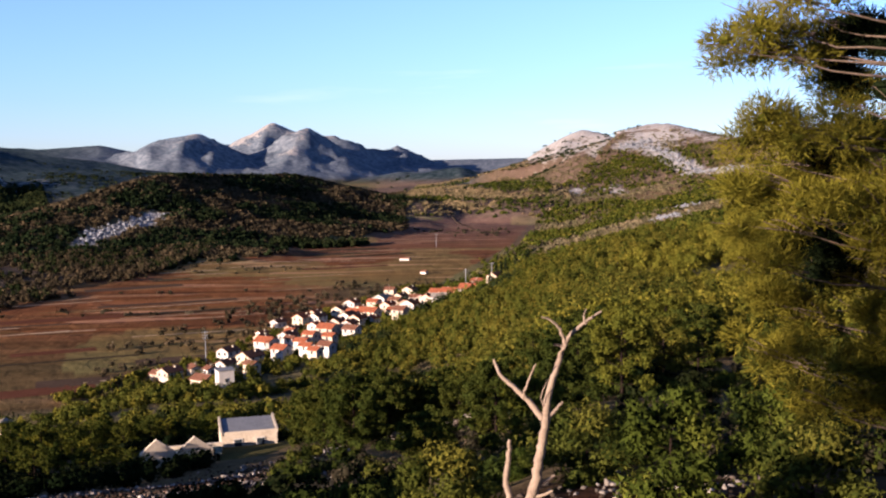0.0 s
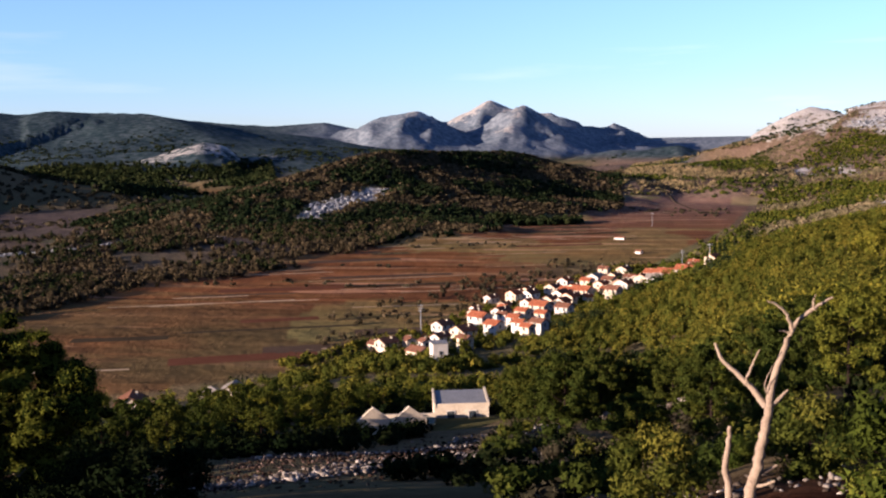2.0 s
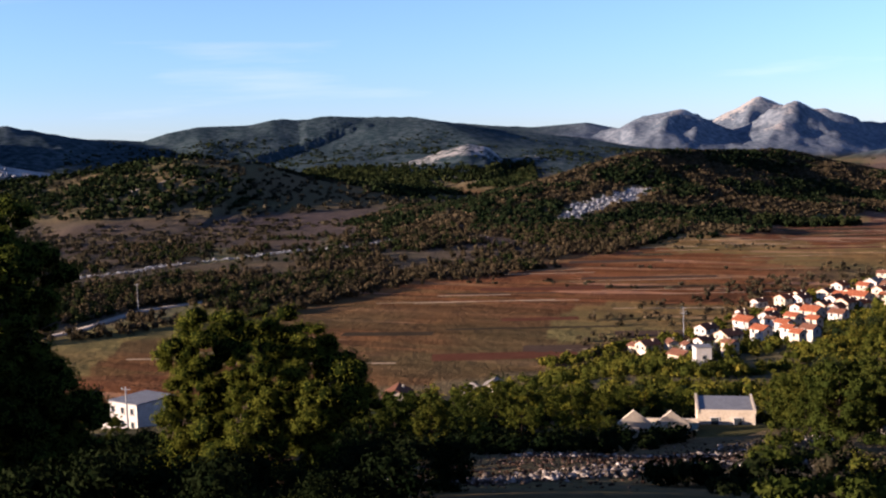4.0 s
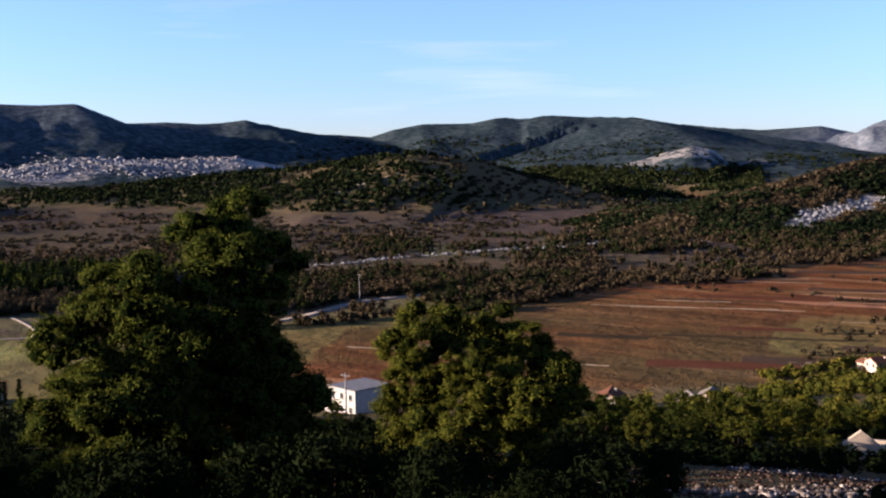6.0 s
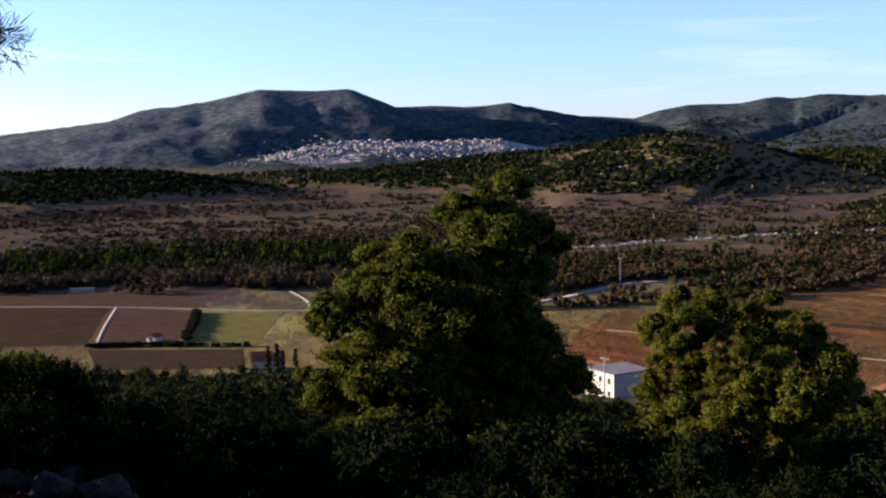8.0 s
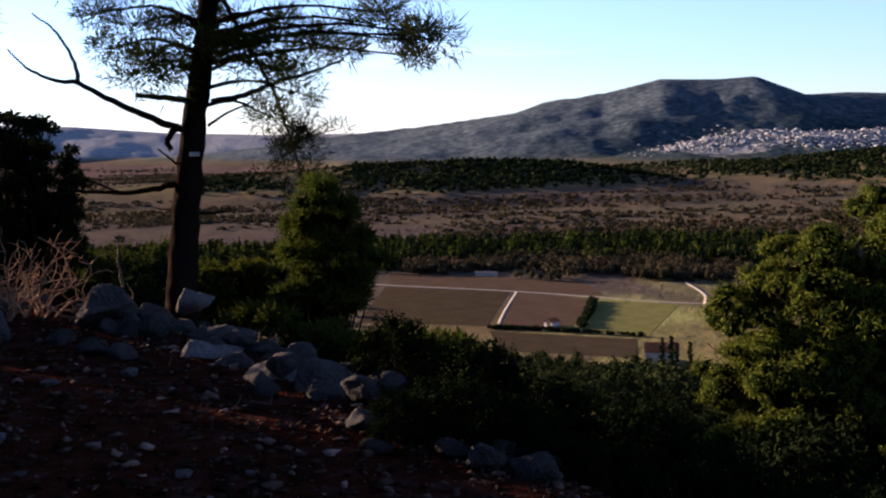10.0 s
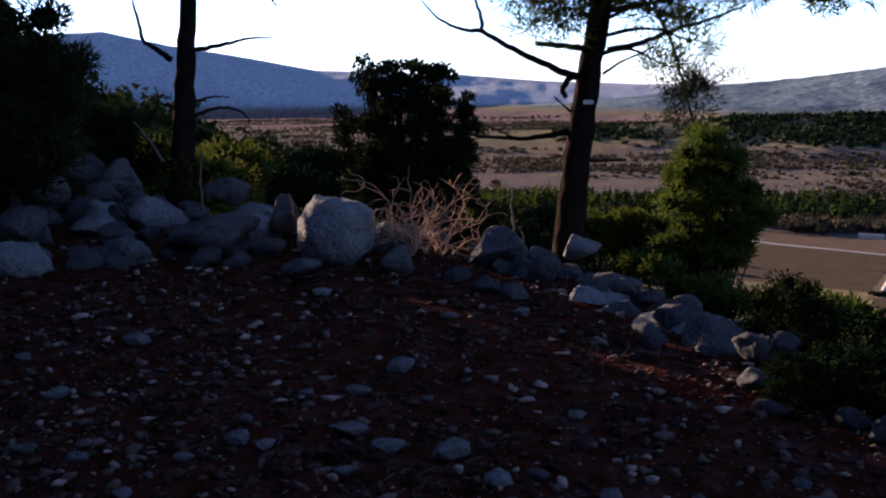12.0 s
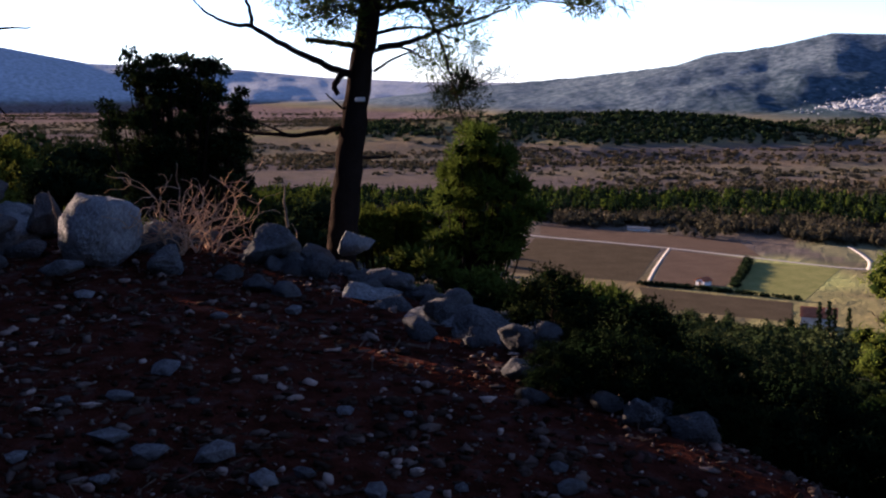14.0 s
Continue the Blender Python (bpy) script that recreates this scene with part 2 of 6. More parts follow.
def foliage(name, dark, mid, light, translucent=0.12):
    """Leaves: tint by plant (attribute tint) and by leaf."""
    mat, n, l, b = material(name, 0.75)
    at = n.new("ShaderNodeAttribute")
    at.attribute_name = "tint"
    geo = n.new("ShaderNodeNewGeometry")
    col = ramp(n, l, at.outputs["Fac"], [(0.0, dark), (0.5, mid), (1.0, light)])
    leaf = ramp(n, l, geo.outputs["Random Per Island"], [(0.0, (0.72, 0.74, 0.7)), (1.0, (1.15, 1.1, 1.05))])
    col = mix(n, l, 1.0, col, leaf, "MULTIPLY")
    oi = n.new("ShaderNodeObjectInfo")
    col = mix(n, l, 1.0, col, ramp(n, l, oi.outputs["Random"], [(0.0, (0.70, 0.76, 0.8)), (0.5, (0.95, 0.95, 0.95)), (1.0, (1.25, 1.1, 0.95))]), "MULTIPLY")
    l.new(col, b.inputs["Base Color"])
    tr = n.new("ShaderNodeBsdfTranslucent")
    l.new(col, tr.inputs["Color"])
    ms = n.new("ShaderNodeMixShader")
    ms.inputs["Fac"].default_value = translucent
    l.new(b.outputs["BSDF"], ms.inputs[1])
    l.new(tr.outputs["BSDF"], ms.inputs[2])
    l.new(ms.outputs["Shader"], n["Material Output"].inputs["Surface"])
    return mat


def land_material():
    mat, n, l, b = material("land", 0.95)
    cov = n.new("ShaderNodeAttribute")
    cov.attribute_name = "cover"
    sep = n.new("ShaderNodeSeparateColor")
    l.new(cov.outputs["Color"], sep.inputs["Color"])
    alpha = cov.outputs["Alpha"]
    big, mid, small = noise_tex(n, l, 0.008), noise_tex(n, l, 0.06), noise_tex(n, l, 0.7, 8)
    grain = noise_tex(n, l, 6.0, 6)
    scrub = mix(n, l, mid, ramp(n, l, big, [(0.35, (0.04, 0.0473, 0.0218)), (0.65, (0.091, 0.0619, 0.0309))]), ramp(n, l, small, [(0.3, (0.0328, 0.0346, 0.0164)), (0.7, (0.137, 0.0946, 0.0491))]))
    # ploughed strips, across the valley
    tc = n.new("ShaderNodeTexCoord")
    mp = n.new("ShaderNodeMapping")
    mp.inputs["Rotation"].default_value = (0, 0, radians(-20))
    mp.inputs["Scale"].default_value = (0.008, 0.06, 1)
    l.new(tc.outputs["Object"], mp.inputs["Vector"])
    st = n.new("ShaderNodeTexNoise")
    st.inputs["Scale"].default_value, st.inputs["Detail"].default_value = 1.0, 6
    l.new(mp.outputs["Vector"], st.inputs["Vector"])
    vo = n.new("ShaderNodeTexVoronoi")
    vo.inputs["Scale"].default_value, vo.inputs["Randomness"].default_value = 1.6, 0.8
    l.new(mp.outputs["Vector"], vo.inputs["Vector"])
    plots = n.new("ShaderNodeSeparateColor")
    l.new(vo.outputs["Color"], plots.inputs["Color"])
    earth = ramp(n, l, st.outputs["Fac"], [(0.3, (0.0494, 0.0194, 0.00782)), (0.48, (0.1, 0.0388, 0.0146)), (0.6, (0.136, 0.0571, 0.0224)), (0.74, (0.283, 0.153, 0.0782))])
    earth = mix(n, l, 0.72, earth, ramp(n, l, plots.outputs["Red"], [(0.0, (0.0315, 0.0137, 0.00599)), (0.3, (0.0736, 0.0265, 0.00997)), (0.55, (0.131, 0.0519, 0.018)), (0.75, (0.0714, 0.0456, 0.0149)), (0.88, (0.121, 0.0702, 0.0259)), (0.97, (0.273, 0.146, 0.0748))]))
    earth = mix(n, l, 0.25, earth, ramp(n, l, small, [(0.3, (0.0353, 0.0173, 0.00782)), (0.7, (0.14, 0.0673, 0.0313))]))
    stone = ramp(n, l, small, [(0.3, (0.085, 0.077, 0.068)), (0.5, (0.23, 0.21, 0.185)), (0.7, (0.40, 0.375, 0.34))])
    far_haze = n.new("ShaderNodeAttribute")
    far_haze.attribute_name = "far_haze"
    pale = n.new("ShaderNodeAttribute")
    pale.attribute_name = "pale"
    # mountain scrub tinted blue: distance haze put into the base colour
    hazed_scrub = ramp(n, l, mid, [(0.36, (0.012, 0.021, 0.024)), (0.5, (0.025, 0.036, 0.040)), (0.64, (0.046, 0.058, 0.062))])
    # paler sort for the farthest ranges, haze in the colour again
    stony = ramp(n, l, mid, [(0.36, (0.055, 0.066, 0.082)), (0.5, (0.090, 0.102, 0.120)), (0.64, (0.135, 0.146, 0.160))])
    hazed_scrub = mix(n, l, 1.0, mix(n, l, pale.outputs["Fac"], hazed_scrub, stony), ramp(n, l, big, [(0.36, (0.72, 0.76, 0.78)), (0.64, (1.12, 1.1, 1.05))]), "MULTIPLY")
    scrub = mix(n, l, far_haze.outputs["Fac"], scrub, hazed_scrub)
    # straw tone, also spread over the far plain as painted mist
    dry = n.new("ShaderNodeAttribute")
    dry.attribute_name = "dry"
    weedy = n.new("ShaderNodeAttribute")
    weedy.attribute_name = "weedy"
    straw = mix(n, l, st.outputs["Fac"], ramp(n, l, mid, [(0.34, (0.042, 0.026, 0.020)), (0.66, (0.125, 0.080, 0.064))]), ramp(n, l, small, [(0.34, (0.034, 0.024, 0.019)), (0.66, (0.135, 0.094, 0.076))]))
    steppe = n.new("ShaderNodeAttribute")
    steppe.attribute_name = "steppe"
    mauve = mix(n, l, st.outputs["Fac"], ramp(n, l, mid, [(0.34, (0.020, 0.0155, 0.014)), (0.66, (0.069, 0.051, 0.047))]), ramp(n, l, small, [(0.34, (0.017, 0.0140, 0.0125)), (0.66, (0.078, 0.060, 0.055))]))
    scrub = mix(n, l, steppe.outputs["Fac"], scrub, mauve)
    # far range lightened to pale grey, standing in for haze
    bare = n.new("ShaderNodeAttribute")
    bare.attribute_name = "bare"
    scrub = mix(n, l, bare.outputs["Fac"], scrub, ramp(n, l, mid, [(0.34, (0.15, 0.15, 0.145)), (0.66, (0.25, 0.245, 0.235))]))
    earth = mix(n, l, dry.outputs["Fac"], earth, straw)
    scrub = mix(n, l, dry.outputs["Fac"], scrub, straw)
    earth = mix(n, l, weedy.outputs["Fac"], earth, mix(n, l, st.outputs["Fac"], (0.022, 0.017, 0.007), (0.085, 0.062, 0.026)))
    grass = mix(n, l, small, (0.11, 0.12, 0.035), (0.22, 0.20, 0.07))
    earth = mix(n, l, 1.0, earth, (1.12, 1.12, 1.16), "MULTIPLY")
    col = mix(n, l, sep.outputs["Red"], scrub, earth)
    col = mix(n, l, sep.outputs["Blue"], col, grass)
    # bare stone shows in patches: the more of it, the wider they are
    add = n.new("ShaderNodeMath")
    add.operation = "ADD"
    l.new(sep.outputs["Green"], add.inputs[0])
    l.new(noise_tex(n, l, 0.03, 11, rough=0.8), add.inputs[1])
    rockfac = ramp(n, l, add.outputs["Value"], [(0.84, (0, 0, 0)), (0.93, (1, 1, 1))])
    col = mix(n, l, rockfac, col, stone)
    col = mix(n, l, alpha, col, ramp(n, l, grain, [(0.35, (0.011, 0.0034, 0.002)), (0.55, (0.027, 0.0080, 0.0048)), (0.75, (0.034, 0.021, 0.017))]))
    l.new(col, b.inputs["Base Color"])
    lumps = n.new("ShaderNodeMath")
    lumps.operation = "MULTIPLY_ADD"
    l.new(mid, lumps.inputs[0])
    lumps.inputs[1].default_value = 5.0
    l.new(small, lumps.inputs[2])
    bump(n, l, b, lumps.outputs["Value"], 0.7, 0.8)
    return mat


LAND = land_material()
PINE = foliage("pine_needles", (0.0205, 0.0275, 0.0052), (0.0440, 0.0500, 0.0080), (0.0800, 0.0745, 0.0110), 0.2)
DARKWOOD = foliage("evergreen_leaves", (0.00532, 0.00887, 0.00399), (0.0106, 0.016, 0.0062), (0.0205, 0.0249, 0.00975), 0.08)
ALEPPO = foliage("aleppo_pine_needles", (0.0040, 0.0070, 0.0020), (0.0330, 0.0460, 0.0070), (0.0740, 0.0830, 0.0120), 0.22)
# darker copy of the evergreen leaves: shade put into the colour of near shrubs
SHADEWOOD = foliage("shaded_evergreen_leaves", (0.0026, 0.0048, 0.0019), (0.0050, 0.0082, 0.0030), (0.0110, 0.0140, 0.0050), 0.05)
BROWNWOOD = foliage("bare_scrub", (0.0180, 0.0165, 0.0100), (0.0360, 0.0295, 0.0175), (0.0580, 0.0455, 0.0275), 0.15)
OLIVEWOOD = foliage("olive_scrub", (0.068, 0.059, 0.029), (0.116, 0.093, 0.047), (0.178, 0.130, 0.072), 0.15)
# brighter, yellower pine needles: sunlight put into the colour
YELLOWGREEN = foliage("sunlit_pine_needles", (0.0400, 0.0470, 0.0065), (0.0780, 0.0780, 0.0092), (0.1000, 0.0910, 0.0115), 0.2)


# ---- meshes from arrays ----
def soup(name, verts, corners, mat, size=3, attrs=None):
    """One mesh of separate polygons: corners are indices, size to a polygon."""
    me = bpy.data.meshes.new(name)
    verts = np.asarray(verts, dtype=np.float32).reshape(-1, 3)
    corners = np.asarray(corners, dtype=np.int32).ravel()
    me.vertices.add(len(verts))
    me.vertices.foreach_set("co", verts.ravel())
    me.loops.add(len(corners))
    me.loops.foreach_set("vertex_index", corners)
    me.polygons.add(len(corners) // size)
    me.polygons.foreach_set("loop_start", np.arange(0, len(corners), size, dtype=np.int32))
    for key, (kind, values) in (attrs or {}).items():
        a = me.attributes.new(key, kind, "POINT")
        a.data.foreach_set("color" if kind == "FLOAT_COLOR" else "value", np.asarray(values, dtype=np.float32).ravel())
    me.update(calc_edges=True)
    me.materials.append(mat)
    return me


rng = np.random.default_rng(7)


def crowns(name, base, height, width, mat, leaves=40, leaf=0.3, shape="round", core=True):
    """A mesh of many plant crowns: loose leaf clumps round a core tinted dark for inner shade. base: n x 3, height and
    width: n.
    """
    base, height, width = np.asarray(base, float), np.asarray(height, float), np.asarray(width, float)
    n = len(base)
    dirs = rng.normal(size=(n, leaves, 3))
    dirs /= np.linalg.norm(dirs, axis=2, keepdims=True)
    lump = 1 + 0.45 * np.sin(dirs[:, :, 0] * 3.1 + rng.random((n, 1)) * 9) * np.sin(dirs[:, :, 1] * 2.7 + rng.random((n, 1)) * 9)
    rad = (0.62 + 0.42 * rng.random((n, leaves))) * lump
    c = dirs * rad[:, :, None]
    if shape == "cone":
        up = (c[:, :, 2] * 0.5 + 0.5).clip(0, 1)
        c[:, :, :2] *= (1.25 - up)[:, :, None]
    c[:, :, 2] = c[:, :, 2] * 0.46 + 0.5
    scale = np.stack([width / 2, width / 2, height], 1)[:, None, :]
    c = base[:, None, :] + c * scale
    facing = dirs + 0.45 * rng.normal(size=dirs.shape)
    a = np.cross(facing, rng.normal(size=dirs.shape))
    a /= np.linalg.norm(a, axis=2, keepdims=True)
    b = np.cross(a, facing)
    b /= np.linalg.norm(b, axis=2, keepdims=True) + 1e-9
    s = (leaf * width)[:, None, None] * (0.6 + 0.8 * rng.random((n, leaves, 1)))
    tri = np.stack([c + a * s * 0.6, c - a * s * 0.45 + b * s * 0.5, c - a * s * 0.45 - b * s * 0.5], 2).reshape(-1, 3)
    tint = np.repeat(rng.random(n), leaves * 3)
    faces = np.arange(len(tri))
    if core:
        t = (1 + 5 ** 0.5) / 2
        ico = np.array([(-1, t, 0), (1, t, 0), (-1, -t, 0), (1, -t, 0), (0, -1, t), (0, 1, t), (0, -1, -t), (0, 1, -t), (t, 0, -1), (t, 0, 1), (-t, 0, -1), (-t, 0, 1)])
        ico /= np.linalg.norm(ico[0])
        idx = np.array([(0, 11, 5), (0, 5, 1), (0, 1, 7), (0, 7, 10), (0, 10, 11), (1, 5, 9), (5, 11, 4), (11, 10, 2), (10, 7, 6), (7, 1, 8), (3, 9, 4), (3, 4, 2), (3, 2, 6), (3, 6, 8), (3, 8, 9), (4, 9, 5), (2, 4, 11), (6, 2, 10), (8, 6, 7), (9, 8, 1)])
        k = ico[None] * (0.5 + 0.26 * rng.random((n, 12, 1)))
        if shape == "cone":
            k[:, :, :2] *= (1.2 - (k[:, :, 2:3] * 0.5 + 0.5))
        k[:, :, 2] = k[:, :, 2] * 0.46 + 0.48
        k = base[:, None, :] + k * scale
        faces = np.concatenate([faces, (len(tri) + (np.arange(n) * 12)[:, None, None] + idx[None]).ravel()])
        tri = np.concatenate([tri, k.reshape(-1, 3)])
        # cores tinted darker than the leaves, as painted shade within the crown
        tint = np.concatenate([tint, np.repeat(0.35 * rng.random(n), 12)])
    return soup(name, tri, faces, mat, 3, {"tint": ("FLOAT", tint)})


# ---- the ground, one sheet to the horizon ----
FIELD_EDGE = [(-420, 120), (-390, 300), (-320, 400), (-296, 454), (-286, 562), (-245, 628), (-221, 724), (-205, 815), (-178, 1024), (-110, 1150), (-120, 1700)]


def scrub_side(x, y):
    """Positive where scrub begins, west of the ploughed plain."""
    d, _, side = near_line(x, y, FIELD_EDGE)
    return -d * side


SLOPE_CRAGS = ((205, 1012), (247, 1133), (142, 778), (188, 1559), (242, 1545), (60, 1700))
CRAG = [(345, 1837), (302, 1808), (340, 1760), (350, 1641), (372, 1523), (401, 1486)]
OUTCROP = [(-308, 928), (-303, 965), (-290, 1001), (-275, 1056)]


def ground_cover(x, y, z):
    r = np.hypot(x, y)
    d, _, side = near_line(x, y, FOOT)
    n1, n2 = fbm(x, y, 220, 4, 5), fbm(x, y, 60, 4, 6)
    low = 1 - smooth(3.0, 9.0, z)
    field = low * (side < 0) * smooth(-0.25, 0.1, n1 + 0.55 - 0.0009 * np.maximum(0, -x - 300))
    rock = np.zeros(x.shape) + 0.12
    dk, _, ks = near_line(x, y, RIDGES["karst_slope"][2])
    rock += 0.33 * (1 - smooth(110, 250, dk)) * smooth(8, 22, z) * smooth(-60, 10, dk * ks) * smooth(1060, 1180, y)
    de, _, _ = near_line(x, y, RIDGES["right_crest"][2][2:6])
    rock += 0.27 * (1 - smooth(20, 190, de)) * (y > 1500)
    dc, _, _ = near_line(x, y, CRAG)
    rock += 0.42 * np.exp(-(dc / 30) ** 2)
    dd, _, _ = near_line(x, y, RIDGES["right_peak"][2])
    rock += 0.31 * (1 - smooth(120, 520, dd)) * smooth(15, 70, z)
    dm, _, _ = near_line(x, y, RIDGES["massif"][2])
    rock += 0.28 * (1 - smooth(10, 120, dm)) * smooth(110, 170, z)
    for key in ("massif_front", "massif_dome", "massif_spur", "massif_rib"):
        rock += 0.17 * (1 - smooth(10, 70, near_line(x, y, RIDGES[key][2])[0])) * smooth(50, 130, z)
    dkn, _, _ = near_line(x, y, RIDGES["knoll"][2])
    rock += 0.26 * (1 - smooth(60, 190, dkn)) * smooth(28, 52, z)
    do, _, _ = near_line(x, y, OUTCROP)
    rock += 0.45 * np.exp(-(do / 16) ** 2)
    for ox, oy in SLOPE_CRAGS:
        rock += 0.30 * np.exp(-(((x - ox) / 26) ** 2 + ((y - oy) / 70) ** 2))
    rock += 0.06 * smooth(60, 200, z) * (r > 1500) * (x > -900)
    own_side = smooth(40, 120, x) * smooth(560, 800, y) * (y < 2300)
    field = np.maximum(field, 0.22 * own_side)
    field = field * (1 - 0.9 * smooth(540, 900, -x)) * (1 - 0.8 * smooth(45, 53, np.degrees(np.arctan2(-x, y))))
    field = field * (1 - smooth(-5, 45, scrub_side(x, y)) * (y < 1150))
    grass = low * np.exp(-(((x + 425) / 42) ** 4 + ((y - 232) / 30) ** 4)) + 0.25 * low * (fbm(x, y, 120, 3, 9) > 0.25) * (x > -600)
    near = 1 - smooth(20, 60, r)
    return np.stack([field, np.clip(rock, 0, 1), np.clip(grass, 0, 1), near], 1)


def land_tones(x, y, z):
    """Where hazed mountain scrub, its paler far sort, straw-toned land and weedy fallow lie."""
    r = np.hypot(x, y)
    # these masks grow with distance and bring haze into the ground colour
    far_haze = smooth(1600, 2000, r) * smooth(10, 30, z) * (1 - smooth(40, 110, x) * (y < 2700))
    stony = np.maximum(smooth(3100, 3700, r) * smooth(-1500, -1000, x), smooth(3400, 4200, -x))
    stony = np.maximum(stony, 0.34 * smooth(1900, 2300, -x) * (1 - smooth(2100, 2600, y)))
    patches = smooth(-0.3, 0.3, fbm(x, y * 0.45, 260, 4, 14))
    # valley end turns paler and pinker with distance
    end = smooth(750, 1500, y) * smooth(-230, -120, x) * (1 - smooth(110, 240, x)) * 0.8 * (1 - smooth(14, 32, z))
    # far plain made paler: mist put into the ground colour
    end = np.maximum(end, 0.8 * smooth(2000, 2700, -x) * (1 - smooth(7, 14, z)) * (1 - smooth(600, 1000, y)))
    end = np.maximum(end, 0.6 * smooth(40, 140, x) * smooth(750, 1150, y) * (1 - smooth(2300, 2700, y)) * patches)
    plain = np.maximum(smooth(0, 80, scrub_side(x, y)) * (y < 1400) * (0.4 + 0.5 * patches), smooth(1900, 2700, -x) * (1 - smooth(500, 900, y))) * (1 - smooth(7, 14, z))
    weedy = (1 - smooth(430, 560, y)) * smooth(-70, -150, x) * smooth(-0.45, 0.1, fbm(x, y, 130, 4, 15)) * 0.85
    return {"far_haze": ("FLOAT", far_haze), "pale": ("FLOAT", stony), "dry": ("FLOAT", end), "steppe": ("FLOAT", plain), "bare": ("FLOAT", 0.9 * smooth(3300, 4000, -x) * smooth(8, 30, z)), "weedy": ("FLOAT", weedy)}


radii = np.concatenate([[0.001, 0.25], np.geomspace(0.5, 30, 110), np.geomspace(30, 600, 130)[1:], np.geomspace(600, 4960, 190)[1:]])
azim = np.radians(np.concatenate([np.arange(-32, 126, 0.18), np.arange(126, 328, 3.0)]))
RR, AA = np.meshgrid(radii, azim, indexing="ij")
gx, gy = (-np.sin(AA) * RR).ravel(), (np.cos(AA) * RR).ravel()
gz = land(gx, gy)
nr, na = len(radii), len(azim)
ii, jj = np.meshgrid(np.arange(nr - 1), np.arange(na), indexing="ij")
quads = np.stack([ii * na + jj, (ii + 1) * na + jj, (ii + 1) * na + (jj + 1) % na, ii * na + (jj + 1) % na], -1).reshape(-1, 4)[:, ::-1]
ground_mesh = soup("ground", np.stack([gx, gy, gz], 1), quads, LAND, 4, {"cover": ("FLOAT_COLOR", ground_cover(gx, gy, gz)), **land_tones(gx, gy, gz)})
ground_mesh.polygons.foreach_set("use_smooth", np.ones(len(quads), dtype=bool))
ground = tagged(new("ground", ground_mesh), "valley floor and limestone hills under winter scrub", "ground", kind="structure")


# ---- building blocks ----
BARK = surface("bark", (0.0062, 0.0045, 0.0035), (0.0190, 0.0130, 0.0095), 9, strength=0.9, distance=0.03)
TWIGBARK = surface("grey_twig_bark", (0.045, 0.032, 0.023), (0.115, 0.086, 0.062), 9, strength=0.6, distance=0.02)
DEADWOOD = surface("bleached_dead_wood", (0.115, 0.083, 0.058), (0.235, 0.180, 0.130), 6, strength=0.7, distance=0.02)
TWIG = surface("dry_twig", (0.125, 0.068, 0.038), (0.30, 0.180, 0.104), 12)
# lighter copy of the limestone, with sunlight put into its colour
SUNLIT_LIME = surface("sunlit_weathered_limestone", (0.062, 0.056, 0.051), (0.225, 0.203, 0.184), 3.0, strength=1.0, fine=7, distance=0.07)
LIMESTONE = surface("limestone", (0.026, 0.0235, 0.0215), (0.125, 0.113, 0.103), 2.6, strength=1.0, fine=7, distance=0.07, vary=0.55)
GRAVEL = surface("limestone_rubble", (0.068, 0.056, 0.048), (0.288, 0.264, 0.232), 1.7, strength=0.7, distance=0.03)
SHARDS = surface("earthy_limestone_chips", (0.0427, 0.0232, 0.0158), (0.19, 0.14, 0.112), 1.7, strength=0.7, distance=0.01)
for _mat, _low in ((GRAVEL, 1.0), (SHARDS, 0.55)):
    _gn, _gl = _mat.node_tree.nodes, _mat.node_tree.links
    _geo = _gn.new("ShaderNodeNewGeometry")
    _src = _gn["Principled BSDF"].inputs["Base Color"].links[0].from_socket
    _vary = ramp(_gn, _gl, _geo.outputs["Random Per Island"], [(0.0, (0.12 * _low, 0.095 * _low, 0.08 * _low)), (0.6, (0.42 * _low, 0.37 * _low, 0.33 * _low)), (0.9, (1.0 * _low, 0.95 * _low, 0.9 * _low)), (1.0, (1.5, 1.42, 1.36))])
    _gl.new(mix(_gn, _gl, 1.0, _src, _vary, "MULTIPLY"), _gn["Principled BSDF"].inputs["Base Color"])
LITTER = surface("brown_plant_litter", (0.018, 0.011, 0.007), (0.075, 0.048, 0.030), 9, strength=0.3)
STONES = surface("earth_stained_limestone", (0.024, 0.018, 0.015), (0.185, 0.165, 0.152), 5, strength=0.9, fine=6, distance=0.02, vary=0.8)
PALEROCK = surface("cool_grey_limestone", (0.09, 0.093, 0.099), (0.205, 0.205, 0.208), 0.4, strength=0.7, distance=0.3)
PLASTER = [surface("white_plaster", (0.26, 0.235, 0.20), (0.42, 0.385, 0.335), 0.6, strength=0.15),
           surface("cream_plaster", (0.27, 0.22, 0.155), (0.42, 0.35, 0.26), 0.6, strength=0.15),
           surface("grey_plaster", (0.34, 0.31, 0.27), (0.48, 0.44, 0.38), 0.7, strength=0.2)]
TILES = [surface("orange_roof_tiles", (0.12, 0.036, 0.018), (0.23, 0.080, 0.038), 0.8, strength=0.6, fine=6, distance=0.05),
         surface("brown_roof_tiles", (0.07, 0.032, 0.020), (0.14, 0.066, 0.040), 0.8, strength=0.6, fine=6, distance=0.05),
         surface("grey_roof_slabs", (0.11, 0.094, 0.078), (0.19, 0.166, 0.138), 0.8, strength=0.5, distance=0.05)]
CONCRETE = surface("roof_concrete", (0.095, 0.097, 0.10), (0.165, 0.165, 0.165), 0.7, strength=0.3)
